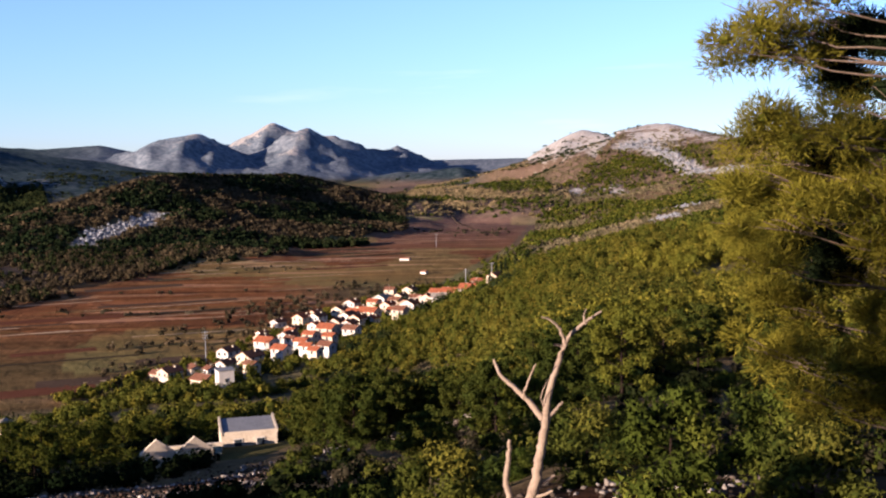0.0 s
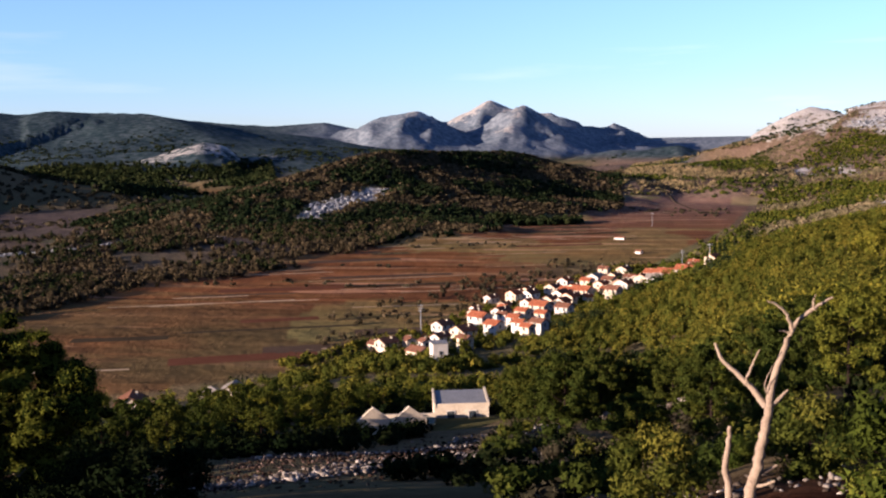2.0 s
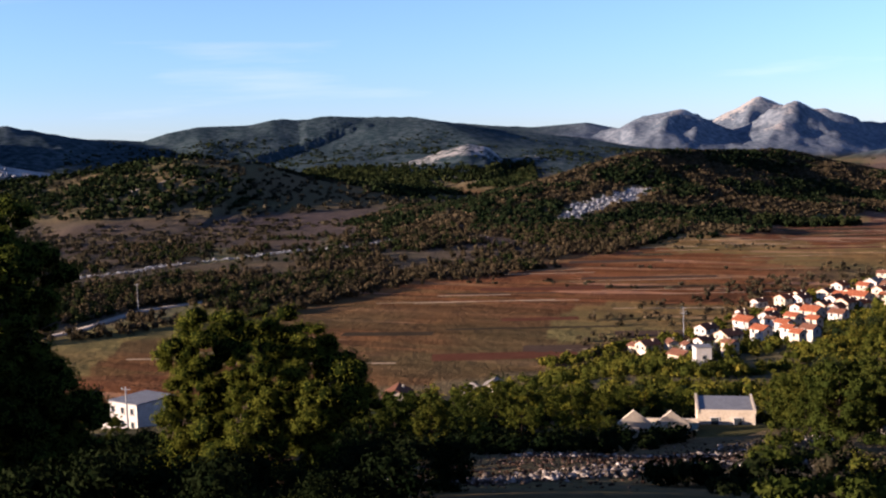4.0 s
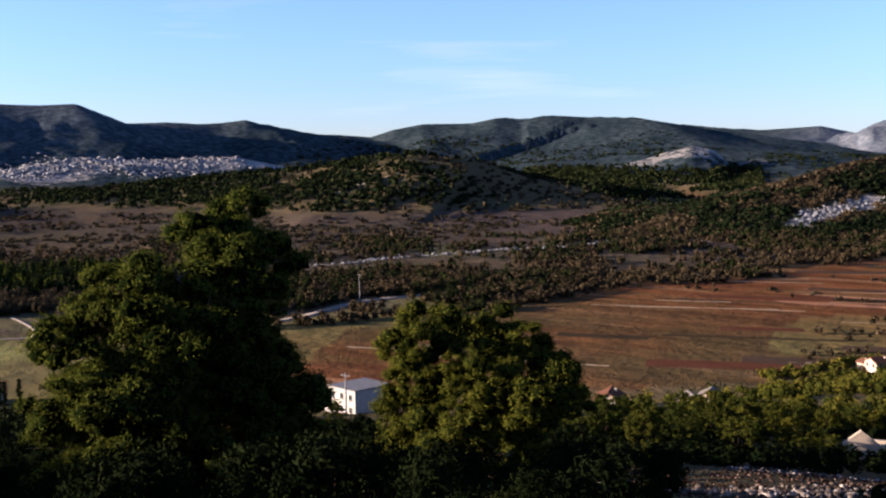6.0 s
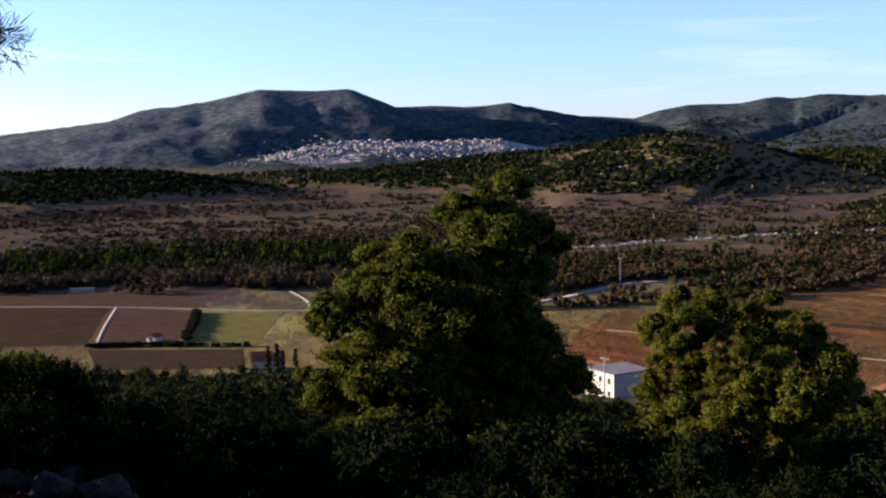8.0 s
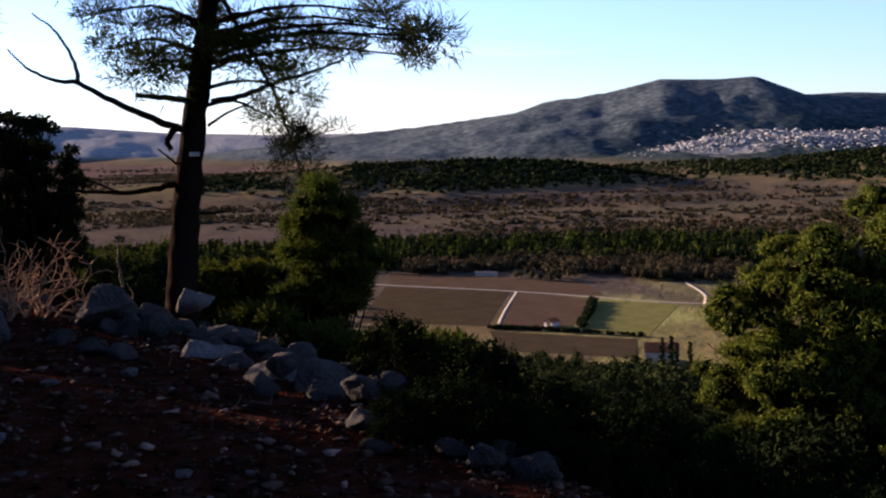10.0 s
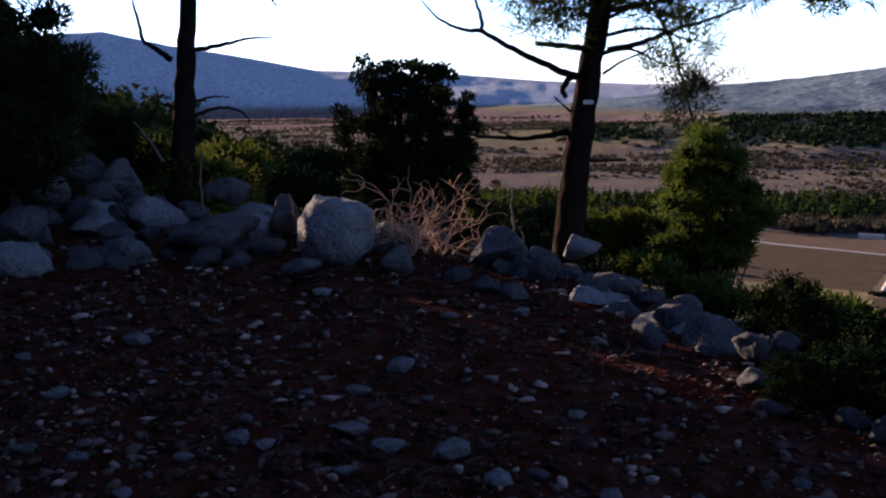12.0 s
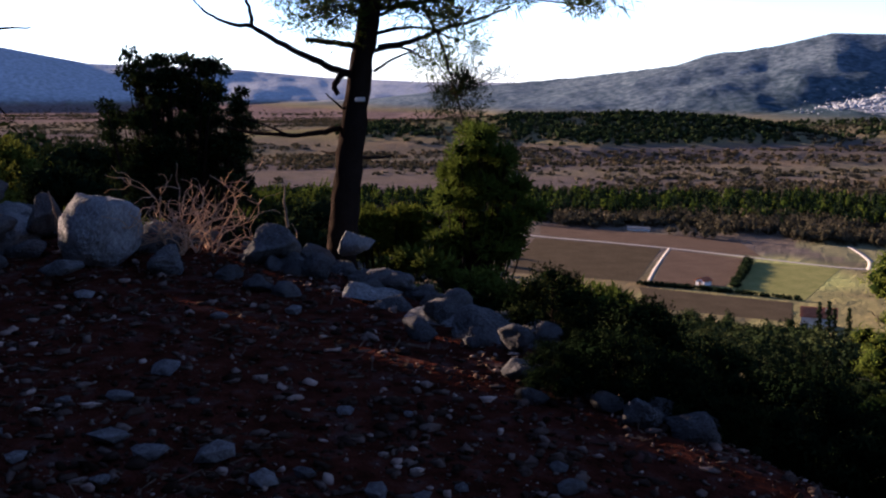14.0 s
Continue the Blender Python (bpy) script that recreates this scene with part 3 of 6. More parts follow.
GLASS, _n, _l, _b = material("dark_window_glass", 0.08)
_b.inputs["Base Color"].default_value = (0.02, 0.025, 0.03, 1)
_b.inputs["Specular IOR Level"].default_value = 0.5
SHUTTER = surface("brown_shutter_paint", (0.09, 0.05, 0.03), (0.14, 0.08, 0.05), 3)
DIRTROAD = surface("pale_gravel_road", (0.13, 0.108, 0.086), (0.23, 0.197, 0.158), 0.5, strength=0.4)
STEEL = surface("galvanised_steel", (0.12, 0.12, 0.125), (0.2, 0.2, 0.2), 3, rough=0.5)
WINGROOF = surface("mossy_roof_felt", (0.05, 0.062, 0.045), (0.12, 0.13, 0.10), 1.5, rough=0.8)
LAWN = surface("rough_winter_lawn", (0.035, 0.032, 0.012), (0.075, 0.066, 0.026), 0.6, strength=0.6, fine=9, distance=0.08)


def part(name, data, parent, label="", at=None):
    """A mesh as one part of a thing; data: a mesh, or (bmesh, material)."""
    if isinstance(data, tuple):
        me = bpy.data.meshes.new(name)
        data[0].to_mesh(me)
        data[0].free()
        me.materials.append(data[1])
        data = me
    ob = new(name, data)
    ob.parent = parent
    if at is not None:
        ob.matrix_basis = at
    return tagged(ob, label)


def thing(name, label, category, at=None, group=""):
    ob = tagged(new(name), label, category, group)
    if at is not None:
        ob.matrix_basis = at
    return ob


ICO = [(Vector(v).normalized()) for v in ((-1, 1.618, 0), (1, 1.618, 0), (-1, -1.618, 0), (1, -1.618, 0), (0, -1, 1.618), (0, 1, 1.618), (0, -1, -1.618), (0, 1, -1.618), (1.618, 0, -1), (1.618, 0, 1), (-1.618, 0, -1), (-1.618, 0, 1))]
ICO_F = [(0, 11, 5), (0, 5, 1), (0, 1, 7), (0, 7, 10), (0, 10, 11), (1, 5, 9), (5, 11, 4), (11, 10, 2), (10, 7, 6), (7, 1, 8), (3, 9, 4), (3, 4, 2), (3, 2, 6), (3, 6, 8), (3, 8, 9), (4, 9, 5), (2, 4, 11), (6, 2, 10), (8, 6, 7), (9, 8, 1)]


def tube(points, radii, sides=7):
    """Vertices and quads of a tapered, slightly knobbly tube along points."""
    pts = [Vector(p) for p in points]
    verts, quads = [], []
    for i, p in enumerate(pts):
        d = (pts[min(i + 1, len(pts) - 1)] - pts[max(i - 1, 0)]).normalized()
        a = d.cross(Vector((0.31, 0.2, 0.93) if abs(d.z) < 0.9 else (1, 0.1, 0))).normalized()
        b = d.cross(a)
        for k in range(sides):
            w = 2 * math.pi * k / sides
            r = radii[i] * (1 + 0.12 * math.sin(3.1 * w + 2.3 * i))
            verts.append(p + (a * math.cos(w) + b * math.sin(w)) * r)
        if i:
            o = (i - 1) * sides
            quads += [(o + k, o + (k + 1) % sides, o + sides + (k + 1) % sides, o + sides + k) for k in range(sides)]
    return verts, quads


def bend(points, steps=5, wobble=0.0, rnd=None):
    """A smooth line through points (Catmull-Rom), with some wobble."""
    p = [Vector(q) for q in points]
    p = [p[0] * 2 - p[1]] + p + [p[-1] * 2 - p[-2]]
    out = []
    for i in range(1, len(p) - 2):
        for k in range(steps):
            t = k / steps
            q = 0.5 * (2 * p[i] + (p[i + 1] - p[i - 1]) * t + (2 * p[i - 1] - 5 * p[i] + 4 * p[i + 1] - p[i + 2]) * t * t + (3 * p[i] - p[i - 1] - 3 * p[i + 1] + p[i + 2]) * t ** 3)
            if wobble and rnd:
                q = q + Vector((rnd.uniform(-1, 1), rnd.uniform(-1, 1), rnd.uniform(-1, 1))) * wobble
            out.append(q)
    return out + [p[-2]]


def tubes(name, list_of, mat, sides=7, steps=5, wobble=0.0, seed=1):
    """One mesh of several tubes, each (points, radius at the start, radius at the end)."""
    rnd = random.Random(seed)
    v, f = [], []
    for pts, r0, r1 in list_of:
        line = bend(pts, steps, wobble, rnd)
        n = len(line)
        tv, tq = tube(line, [r0 + (r1 - r0) * i / (n - 1) for i in range(n)], sides)
        f += [tuple(len(v) + k for k in q) for q in tq]
        v += tv
    me = soup(name, np.array([tuple(q) for q in v]), np.array(f), mat, 4)
    me.polygons.foreach_set("use_smooth", np.ones(len(f), dtype=bool))
    return me


def tufts(name, centres, radii, mat, leaves=120, length=0.25, width=0.06, flat=0.7, seed=1, tint=None, facing=False, core=0.0):
    """Leaf or needle clumps: pointed leaves that stand outward in each clump."""
    g = np.random.default_rng(seed)
    centres, radii = np.asarray(centres, float), np.asarray(radii, float)
    n = len(centres)
    d = g.normal(size=(n, leaves, 3))
    d[:, :, 2] = d[:, :, 2] * flat + 0.15
    d /= np.linalg.norm(d, axis=2, keepdims=True)
    rad = radii[:, None, None] * g.random((n, leaves, 1)) ** 0.45
    squash = np.array([1, 1, flat])
    p = centres[:, None, :] + d * rad * squash
    aim = d + 0.55 * g.normal(size=d.shape) + np.array([0, 0, 0.25])
    aim /= np.linalg.norm(aim, axis=2, keepdims=True)
    side = np.cross(aim, g.normal(size=d.shape))
    side /= np.linalg.norm(side, axis=2, keepdims=True) + 1e-9
    if facing:
        face = d + 0.32 * g.normal(size=d.shape)
        aim = np.cross(face, g.normal(size=d.shape))
        aim /= np.linalg.norm(aim, axis=2, keepdims=True)
        side = np.cross(aim, face)
        side /= np.linalg.norm(side, axis=2, keepdims=True)
        aim = aim * 0.8 + d * 0.3
    ln = length * (0.6 + 0.8 * g.random((n, leaves, 1)))
    tri = np.stack([p + aim * ln, p + side * width, p - side * width], 2).reshape(-1, 3)
    t = g.random(n) if tint is None else np.clip(tint + 0.25 * (g.random(n) - 0.5), 0, 1)
    tints, faces = np.repeat(t, leaves * 3), np.arange(len(tri))
    if core:
        ball = np.array([tuple(v) for v in ICO])
        k = centres[:, None, :] + ball[None] * radii[:, None, None] * core * (0.75 + 0.4 * g.random((n, 12, 1))) * squash
        faces = np.concatenate([faces, (len(tri) + (np.arange(n) * 12)[:, None, None] + np.array(ICO_F)[None]).ravel()])
        tri = np.concatenate([tri, k.reshape(-1, 3)])
        # near-black core tint: the shade inside a clump, put into its colour
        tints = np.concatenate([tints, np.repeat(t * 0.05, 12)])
    return soup(name, tri, faces, mat, 3, {"tint": ("FLOAT", tints)})


def tree(name, label, category, height, width, lobes, mat, seed, crown_from=0.25, shape="round", leaves=110, leaf=0.35, leaf_w=0.09,
         lean=(0, 0), trunk_r=None, group="", bark=BARK, lobe_size=0.2, tint=None, facing=True, core=0.58, sub=1):
    """A tree as a thing: trunk, limbs, crown. Built at the origin, standing on z = 0."""
    rnd = random.Random(seed)
    trunk_r = trunk_r or height * 0.018 + 0.03
    ob = thing(name, label, category, group=group)
    axis = lambda u: Vector((lean[0] * u * u, lean[1] * u * u, height * 0.94 * u))
    part("trunk", tubes("trunk", [([axis(u) + Vector((0, 0, -0.3 if u == 0 else 0)) for u in (0, 0.25, 0.5, 0.75, 1)], trunk_r, trunk_r * 0.2)], bark, 8, 4, trunk_r * 0.15, seed), ob)
    centres, radii, limbs = [], [], []
    for k in range(lobes):
        u = (k + rnd.random()) / lobes
        h = crown_from + (1 - crown_from) * u
        if shape == "cone":
            reach = (1 - u) ** 0.8 + 0.08
        elif shape == "umbrella":
            reach = (0.55 + 0.45 * math.sin(math.pi * (0.25 + 0.7 * u)))
        else:
            reach = math.sin(math.pi * (0.16 + 0.78 * u)) ** 0.7
        reach *= width / 2 * rnd.uniform(0.45, 0.88)
        w = k * 2.39996 + rnd.uniform(-0.5, 0.5)
        c = axis(h) + Vector((math.cos(w) * reach, math.sin(w) * reach, rnd.uniform(-0.04, 0.06) * height))
        centres.append(c)
        radii.append(width * lobe_size * rnd.uniform(0.7, 1.3))
        root = axis(max(crown_from * 0.6, h - 0.10))
        limbs.append(([root, root.lerp(c, 0.5) + Vector((0, 0, -0.02 * height)), c], trunk_r * 0.28 * (1.2 - u), trunk_r * 0.06))
    part("branchwork", tubes("branchwork", limbs, bark, 4, 2, 0.0, seed), ob)
    if sub > 1:   # each bough ends in several sprays, fuller above and outside
        sprays, sizes = list(centres), [q * 0.62 for q in radii]
        for c, q in zip(centres, radii):
            out = Vector((c.x, c.y, 0)).normalized() * 0.5 + Vector((0, 0, 0.25))
            for _ in range(sub):
                d = (Vector((rnd.gauss(0, 1), rnd.gauss(0, 1), rnd.gauss(0, 0.7))).normalized() + out).normalized()
                sprays.append(c + Vector((d.x, d.y, d.z * 0.7)) * q * rnd.uniform(0.65, 1.15))
                sizes.append(q * rnd.uniform(0.26, 0.5))
        centres, radii = sprays, sizes
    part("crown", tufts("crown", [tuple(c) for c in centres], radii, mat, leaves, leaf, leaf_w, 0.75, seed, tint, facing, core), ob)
    return ob


def stand(x, y, turn=0.0, size=1.0, sink=0.0):
    return pose(x, y, land1(x, y) - sink, 0, 0, turn) @ Matrix.Diagonal((size, size, size, 1))


def polar(az, r):
    return -math.sin(radians(az)) * r, math.cos(radians(az)) * r


# ---- village ----
def box(bm, sx, sy, sz, at=(0, 0, 0), bevel=0.0):
    made = bmesh.ops.create_cube(bm, size=1.0)
    bmesh.ops.transform(bm, matrix=Matrix.Translation(at) @ Matrix.Diagonal((sx, sy, sz, 1)), verts=made["verts"])
    if bevel:
        bmesh.ops.bevel(bm, geom=list({e for v in made["verts"] for e in v.link_edges}), offset=bevel, segments=2, affect="EDGES", profile=0.7)


def boxed(name, sx, sy, sz, mat, at=(0, 0, 0), bevel=0.02):
    bm = bmesh.new()
    box(bm, sx, sy, sz, at, bevel)
    me = bpy.data.meshes.new(name)
    bm.to_mesh(me)
    bm.free()
    me.materials.append(mat)
    return me


WIN_FRAME = boxed("window", 1.25, 0.14, 1.45, PLASTER[0])
WIN_PANE = boxed("pane", 1.0, 0.06, 1.2, GLASS, bevel=0.005)
WIN_SILL = boxed("sill", 1.4, 0.26, 0.09, CONCRETE)
DOOR = boxed("door", 1.1, 0.12, 2.1, SHUTTER)
CHIMNEY = boxed("chimney", 0.55, 0.55, 1.3, PLASTER[1])


def window(parent, at):
    w = part("window", WIN_FRAME, parent, at=at)
    part("pane", WIN_PANE, w, at=pose(0, -0.06, 0))
    part("sill", WIN_SILL, w, at=pose(0, -0.08, -0.76))


def gabled_body(w, l, h, rise, mat):
    """Walls: hollow shell, gables on the short sides at -y and +y."""
    bm = bmesh.new()
    prof = [(-w / 2, -0.8), (w / 2, -0.8), (w / 2, h), (0, h + rise), (-w / 2, h)]
    a = [bm.verts.new((x, -l / 2, z)) for x, z in prof]
    b = [bm.verts.new((x, l / 2, z)) for x, z in prof]
    bm.faces.new(a)
    bm.faces.new(b[::-1])
    for k in range(5):
        bm.faces.new((a[k], b[k], b[(k + 1) % 5], a[(k + 1) % 5]))
    bmesh.ops.recalc_face_normals(bm, faces=bm.faces)
    return bm, mat


def gabled_roof(w, l, h, rise, mat, over=0.45):
    bm = bmesh.new()
    # one stepped profile from eave to eave: the courses of tiles
    run, drop = w / 2 + over, rise * over / (w / 2)
    rows = max(4, int(run / 0.5))
    half = []
    for k in range(rows):
        for u, lift in ((k / rows, 0.20), ((k + 1) / rows, 0.26)):
            half.append((run * u, h + rise + 0.06 - (rise + drop) * u + lift))
    top = [(-x, z) for x, z in half[::-1]] + half
    under = [(run, h - drop + 0.06), (0, h + rise + 0.06), (-run, h - drop + 0.06)]
    prof = top + under
    a = [bm.verts.new((x, -l / 2 - over, z)) for x, z in prof]
    b = [bm.verts.new((x, l / 2 + over, z)) for x, z in prof]
    for k in range(len(prof)):
        m_ = (k + 1) % len(prof)
        bm.faces.new((a[k], b[k], b[m_], a[m_]))
    bm.faces.new(a)
    bm.faces.new(b[::-1])
    bmesh.ops.recalc_face_normals(bm, faces=bm.faces)
    return bm, mat


def house(label, x, y, turn, w, l, h, wall, roof, storeys=2, chimney=True, group="village houses"):
    rise = w * 0.26
    ob = thing("house", label, "house", pose(x, y, land1(x, y) - 0.2, 0, 0, turn), group)
    if group == "village houses":
        w, l, h = w * 0.80, l * 0.80, max(h * 0.86, 5.2 if storeys == 2 else 2.6)
    rise = w * 0.26
    part("wall", gabled_body(w, l, h, rise, wall), ob)
    r = part("roof", gabled_roof(w, l, h, rise, roof), ob)
    if chimney:
        part("chimney", CHIMNEY, r, at=pose(w * 0.2, l * 0.2, h + rise * 0.8))
    for s in range(storeys):
        z = 1.5 + s * 2.8
        if z + 0.8 > h:
            break
        n = max(1, int(w / 3.0))
        for k in range(n):
            if s == 0 and k == 0:
                continue
            for side in (-1, 1):
                window(ob, pose((k + 0.5 - n / 2) * w / n, side * (l / 2 + 0.02), z, 0, 0, 0 if side < 0 else 180))
        n = max(1, int(l / 3.2))
        for k in range(n):
            for side in (-1, 1):
                window(ob, pose(side * (w / 2 + 0.02), (k + 0.5 - n / 2) * l / n, z, 0, 0, 90 * side))
    part("door", DOOR, ob, at=pose((0.5 - max(1, int(w / 3.0)) / 2) * w / max(1, int(w / 3.0)), -l / 2 - 0.03, 1.05))
    return ob


W0, W1, W2 = PLASTER
R0, R1, R2 = TILES
HOUSES = [  # x, y, turn, width, length, eaves height, wall, roof
    (-101, 394, -35, 7.5, 9, 5.2, W1, R1), (-93, 398, 30, 5, 7, 4.6, W0, R1), (-85, 377, 55, 7, 9, 3.6, W1, R1), (-88, 436, -30, 7.5, 9, 4.6, W0, R1),
    (-76, 418, -35, 9, 10, 5.2, W0, R1), (-76, 458, 55, 8.5, 11, 5.4, W0, R0), (-69, 473, -30, 7.5, 9, 5.6, W0, R1), (-70, 529, -32, 8, 10, 5.6, W1, R0),
    (-60, 450, 60, 5.5, 7, 4.6, W2, R2), (-63, 531, -30, 8, 9, 5.8, W2, R2), (-53, 486, 62, 9, 10, 5.4, W1, R0), (-54, 554, -28, 8, 9, 5.6, W1, R2),
    (-47, 424, 60, 6.5, 7, 4.6, W0, R1), (-42, 513, -28, 8.5, 9, 5.6, W0, R0), (-38, 536, 62, 9, 12, 5.2, W1, R0), (-35, 596, -25, 9, 11, 5.4, W0, R2),
    (-22, 520, 60, 7.5, 8, 4.8, W0, R1), (-18, 545, -25, 9.5, 10, 5.0, W0, R2), (-21, 632, -25, 8, 9, 5.2, W1, R1), (-9, 548, -22, 8.5, 9, 7.0, W0, R0),
    (-3, 536, 64, 8.5, 9, 4.6, W0, R2), (2, 575, 64, 9, 10, 6.0, W0, R0), (11, 520, 62, 9, 10, 4.6, W1, R0), (12, 560, -20, 6.5, 8, 5.2, W1, R2),
    (18, 610, 60, 7, 8, 4.8, W2, R2), (-51, 508, -28, 7, 8, 5.4, W0, R1), (-41, 470, 62, 7, 8, 5.0, W0, R1), (-50, 580, -26, 8, 9, 5.4, W0, R0), (-59, 470, 60, 6, 7, 4.4, W2, R0),
    (-82, 402, -32, 6, 8, 4.4, W0, R1), (-66, 432, 58, 7, 8, 4.6, W0, R0), (-80, 470, -30, 6, 7, 4.2, W1, R1), (-60, 500, -30, 7, 8, 5.0, W0, R0), (-46, 540, 62, 7, 8, 5.0, W0, R0),
    (-30, 560, -26, 7, 9, 5.0, W0, R0), (-27, 580, 62, 7, 8, 5.0, W1, R1), (-12, 575, -22, 7, 8, 5.4, W0, R0), (-108, 404, 55, 5, 6, 3.2, W2, R2), (-5, 600, 62, 8, 9, 5.0, W0, R2),
]
_lanes = random.Random(21)   # cottages and sheds squeezed in between
for hx, hy, turn, w, l, h, wall, roof in HOUSES[:39]:
    for _ in range(6):
        x, y = hx + _lanes.uniform(-13, 13), hy + _lanes.uniform(-16, 16)
        if x > -96 and min(math.hypot(x - q[0], y - q[1]) for q in HOUSES) > 9.5:
            HOUSES.append((x, y, turn + 90 * _lanes.randrange(2) + _lanes.uniform(-8, 8), w * 0.8, l * 0.8, _lanes.choice((3.4, 4.6, 5.2)), _lanes.choice((W0, W1, W1, W2)), _lanes.choice((R0, R0, R1, R1, R2))))
            break
_names = {W0: "white-plastered", W1: "cream-plastered", W2: "grey stone-walled", R0: "orange tiled roof", R1: "brown tiled roof", R2: "pale slab roof"}
for k, (hx, hy, turn, w, l, h, wall, roof) in enumerate(HOUSES):
    wall = W1 if k % 3 == 1 else wall
    roof = (R0, R1)[k % 2] if roof == R2 and k % 5 else roof
    house(f"{_names[wall]} village house with a gabled {_names[roof]}", hx, hy, turn, w, l, h, wall, roof, 2 if h > 4 else 1)
# scattered houses lower down the slope and in the plain
house("white house with an orange tiled roof beside dark cypresses", -325, 194, -31, 9, 11, 4.6, W0, R0, group="outlying houses")
house("low cottage with a rusty brown roof among bushes", -118, 226, 20, 6, 7, 2.8, W1, R1, 1, group="outlying houses")
house("small white cottage half hidden by shrubs", -96, 222, 40, 5, 6, 3.0, W0, R2, 1, False, group="outlying houses")
house("small cream outbuilding with a pale roof", -124, 300, 10, 6, 7, 3.4, W1, R2, 1, False, group="outlying houses")
house("small white cottage under trees with an orange roof", -170, 150, 40, 6, 7, 3.2, W0, R0, 1, group="outlying houses")
house("long white barn standing in the ploughed plain", -32, 870, 70, 3.4, 8, 1.8, W2, R1, 1, False, group="outlying houses")
house("cream farmhouse with a pale roof in the fields", -15, 760, 60, 3.2, 4, 2.0, W2, R1, 1, False, group="outlying houses")


house("tiny hut with a red tiled roof between the plots", -405, 190, 30, 4, 5, 2.2, W2, R0, 1, False, group="outlying houses")
house("long low white shed at the edge of the wood", -566, 226, -35, 3, 12, 1.5, W0, R2, 1, False, group="outlying houses")


def flat_house(name, label, x, y, turn, blocks, group=""):
    """A house of flat-roofed blocks: (x, y, width, depth, height, base z, wall, roof)."""
    ob = thing(name, label, "house", pose(x, y, land1(x, y), 0, 0, turn), group)
    for bx, by, w, d, h, z, wall, roof in blocks:
        part("wall", boxed("wall", w, d, h + 2, wall, (bx, by, z + h / 2 - 1), 0.03), ob)
        part("roof", boxed("roof", w + 0.5, d + 0.5, 0.25, roof, (bx, by, z + h + 0.13), 0.03), ob)
        n = max(1, int(w / 3))
        for k in range(n):
            for s in range(max(1, int(h / 2.8))):
                window(ob, pose(bx + (k + 0.5 - n / 2) * w / n, by - d / 2 - 0.02, z + 1.5 + 2.8 * s))
                window(ob, pose(bx + (k + 0.5 - n / 2) * w / n, by + d / 2 + 0.02, z + 1.5 + 2.8 * s, 0, 0, 180))
    return ob


flat_house("house", "two-storey white house with a flat grey roof and a lower wing", -155, 180, -10, [(0, 0, 9, 10, 5.8, 0, W0, CONCRETE), (-7.5, -1, 6, 8, 3.2, 0, W0, R2)])
flat_house("house", "white tower-like house with a flat top in the village", -71, 345, 25, [(0, 0, 5, 5, 7.4, 0, W0, CONCRETE)])


def hut():
    """The cream house below: a gently pitched grey roof over a block, a low long wing with a lean-to."""
    ob = thing("house", "cream house with a low grey roof and long wing", "house", pose(-28.0, 150, 41.6, 0, 0, 14))
    part("wall", boxed("wall", 7.5, 6.6, 4.4, W1, (0, -1.2, 0.1), 0.03), ob)
    bm = bmesh.new()
    bmesh.ops.create_cube(bm, size=1.0)
    bmesh.ops.transform(bm, matrix=Matrix.Translation((0, -1.2, 2.55)) @ Matrix.Rotation(radians(5), 4, "X") @ Matrix.Diagonal((7.0, 6.2, 0.22, 1)), verts=bm.verts)
    part("roof", (bm, CONCRETE), ob)
    for x, y, sx, sy in ((-3.7, -1.2, 0.28, 6.9), (3.7, -1.2, 0.28, 6.9)):
        bm = bmesh.new()
        bmesh.ops.create_cube(bm, size=1.0)
        bmesh.ops.transform(bm, matrix=Matrix.Translation((x, y, 2.6)) @ Matrix.Rotation(radians(5), 4, "X") @ Matrix.Diagonal((sx, sy, 0.55, 1)), verts=bm.verts)
        part("parapet", (bm, W1), ob)
    part("parapet", boxed("parapet", 7.1, 0.26, 0.4, W1, (0, -4.4, 2.28), 0.03), ob)
    part("wall", boxed("wall", 9.6, 0.4, 2.4, W1, (-8.4, -6.4, 0.5), 0.03), ob, "long cream wall of the wing")
    part("roof", boxed("roof", 9.0, 3.6, 0.2, WINGROOF, (-8.4, -8.6, 1.2), 0.03), ob, "dull green flat roof of the wing")
    part("terrace", boxed("terrace", 9.5, 7.0, 2.6, LAWN, (0.6, -8.4, -0.7), 0.12), ob, "grassed terrace in front of the block")
    # gabled ends flattened to thin faces to fit the camera's view
    for sx in (-12.0, -7.3):
        part("gable", gabled_body(4.6, 0.5, 1.1, 1.8, W1), ob, "cream-rendered gable face of the wing, fitted to the view", pose(sx, -11.0, 1.0, 0, 0, 12))
    window(ob, pose(-1.5, -4.52, 0.8))
    window(ob, pose(1.5, -4.52, 0.8))


hut()


def pole(label, x, y, h, arms=1):
    ob = thing("utility_pole", label, "utility pole", pose(x, y, land1(x, y)), "power line poles")
    part("mast", tubes("mast", [([(0, 0, -0.5), (0, 0, h / 2), (0, 0, h)], 0.22, 0.14)], STEEL, 8, 2), ob)
    for k in range(arms):
        a = part("crossarm", boxed("crossarm", 2.4, 0.14, 0.14, STEEL, (0, 0, h - 0.6 - 1.1 * k)), ob)
        for s in (-1, 0, 1):
            part("insulator", tubes("insulator", [([(s, 0, h - 0.55 - 1.1 * k), (s, 0, h - 0.3 - 1.1 * k), (s, 0, h - 0.15 - 1.1 * k)], 0.08, 0.05)], CONCRETE, 6, 2), a)


pole("grey power pole with cross-arms at the village edge", -97, 436, 13, 3)
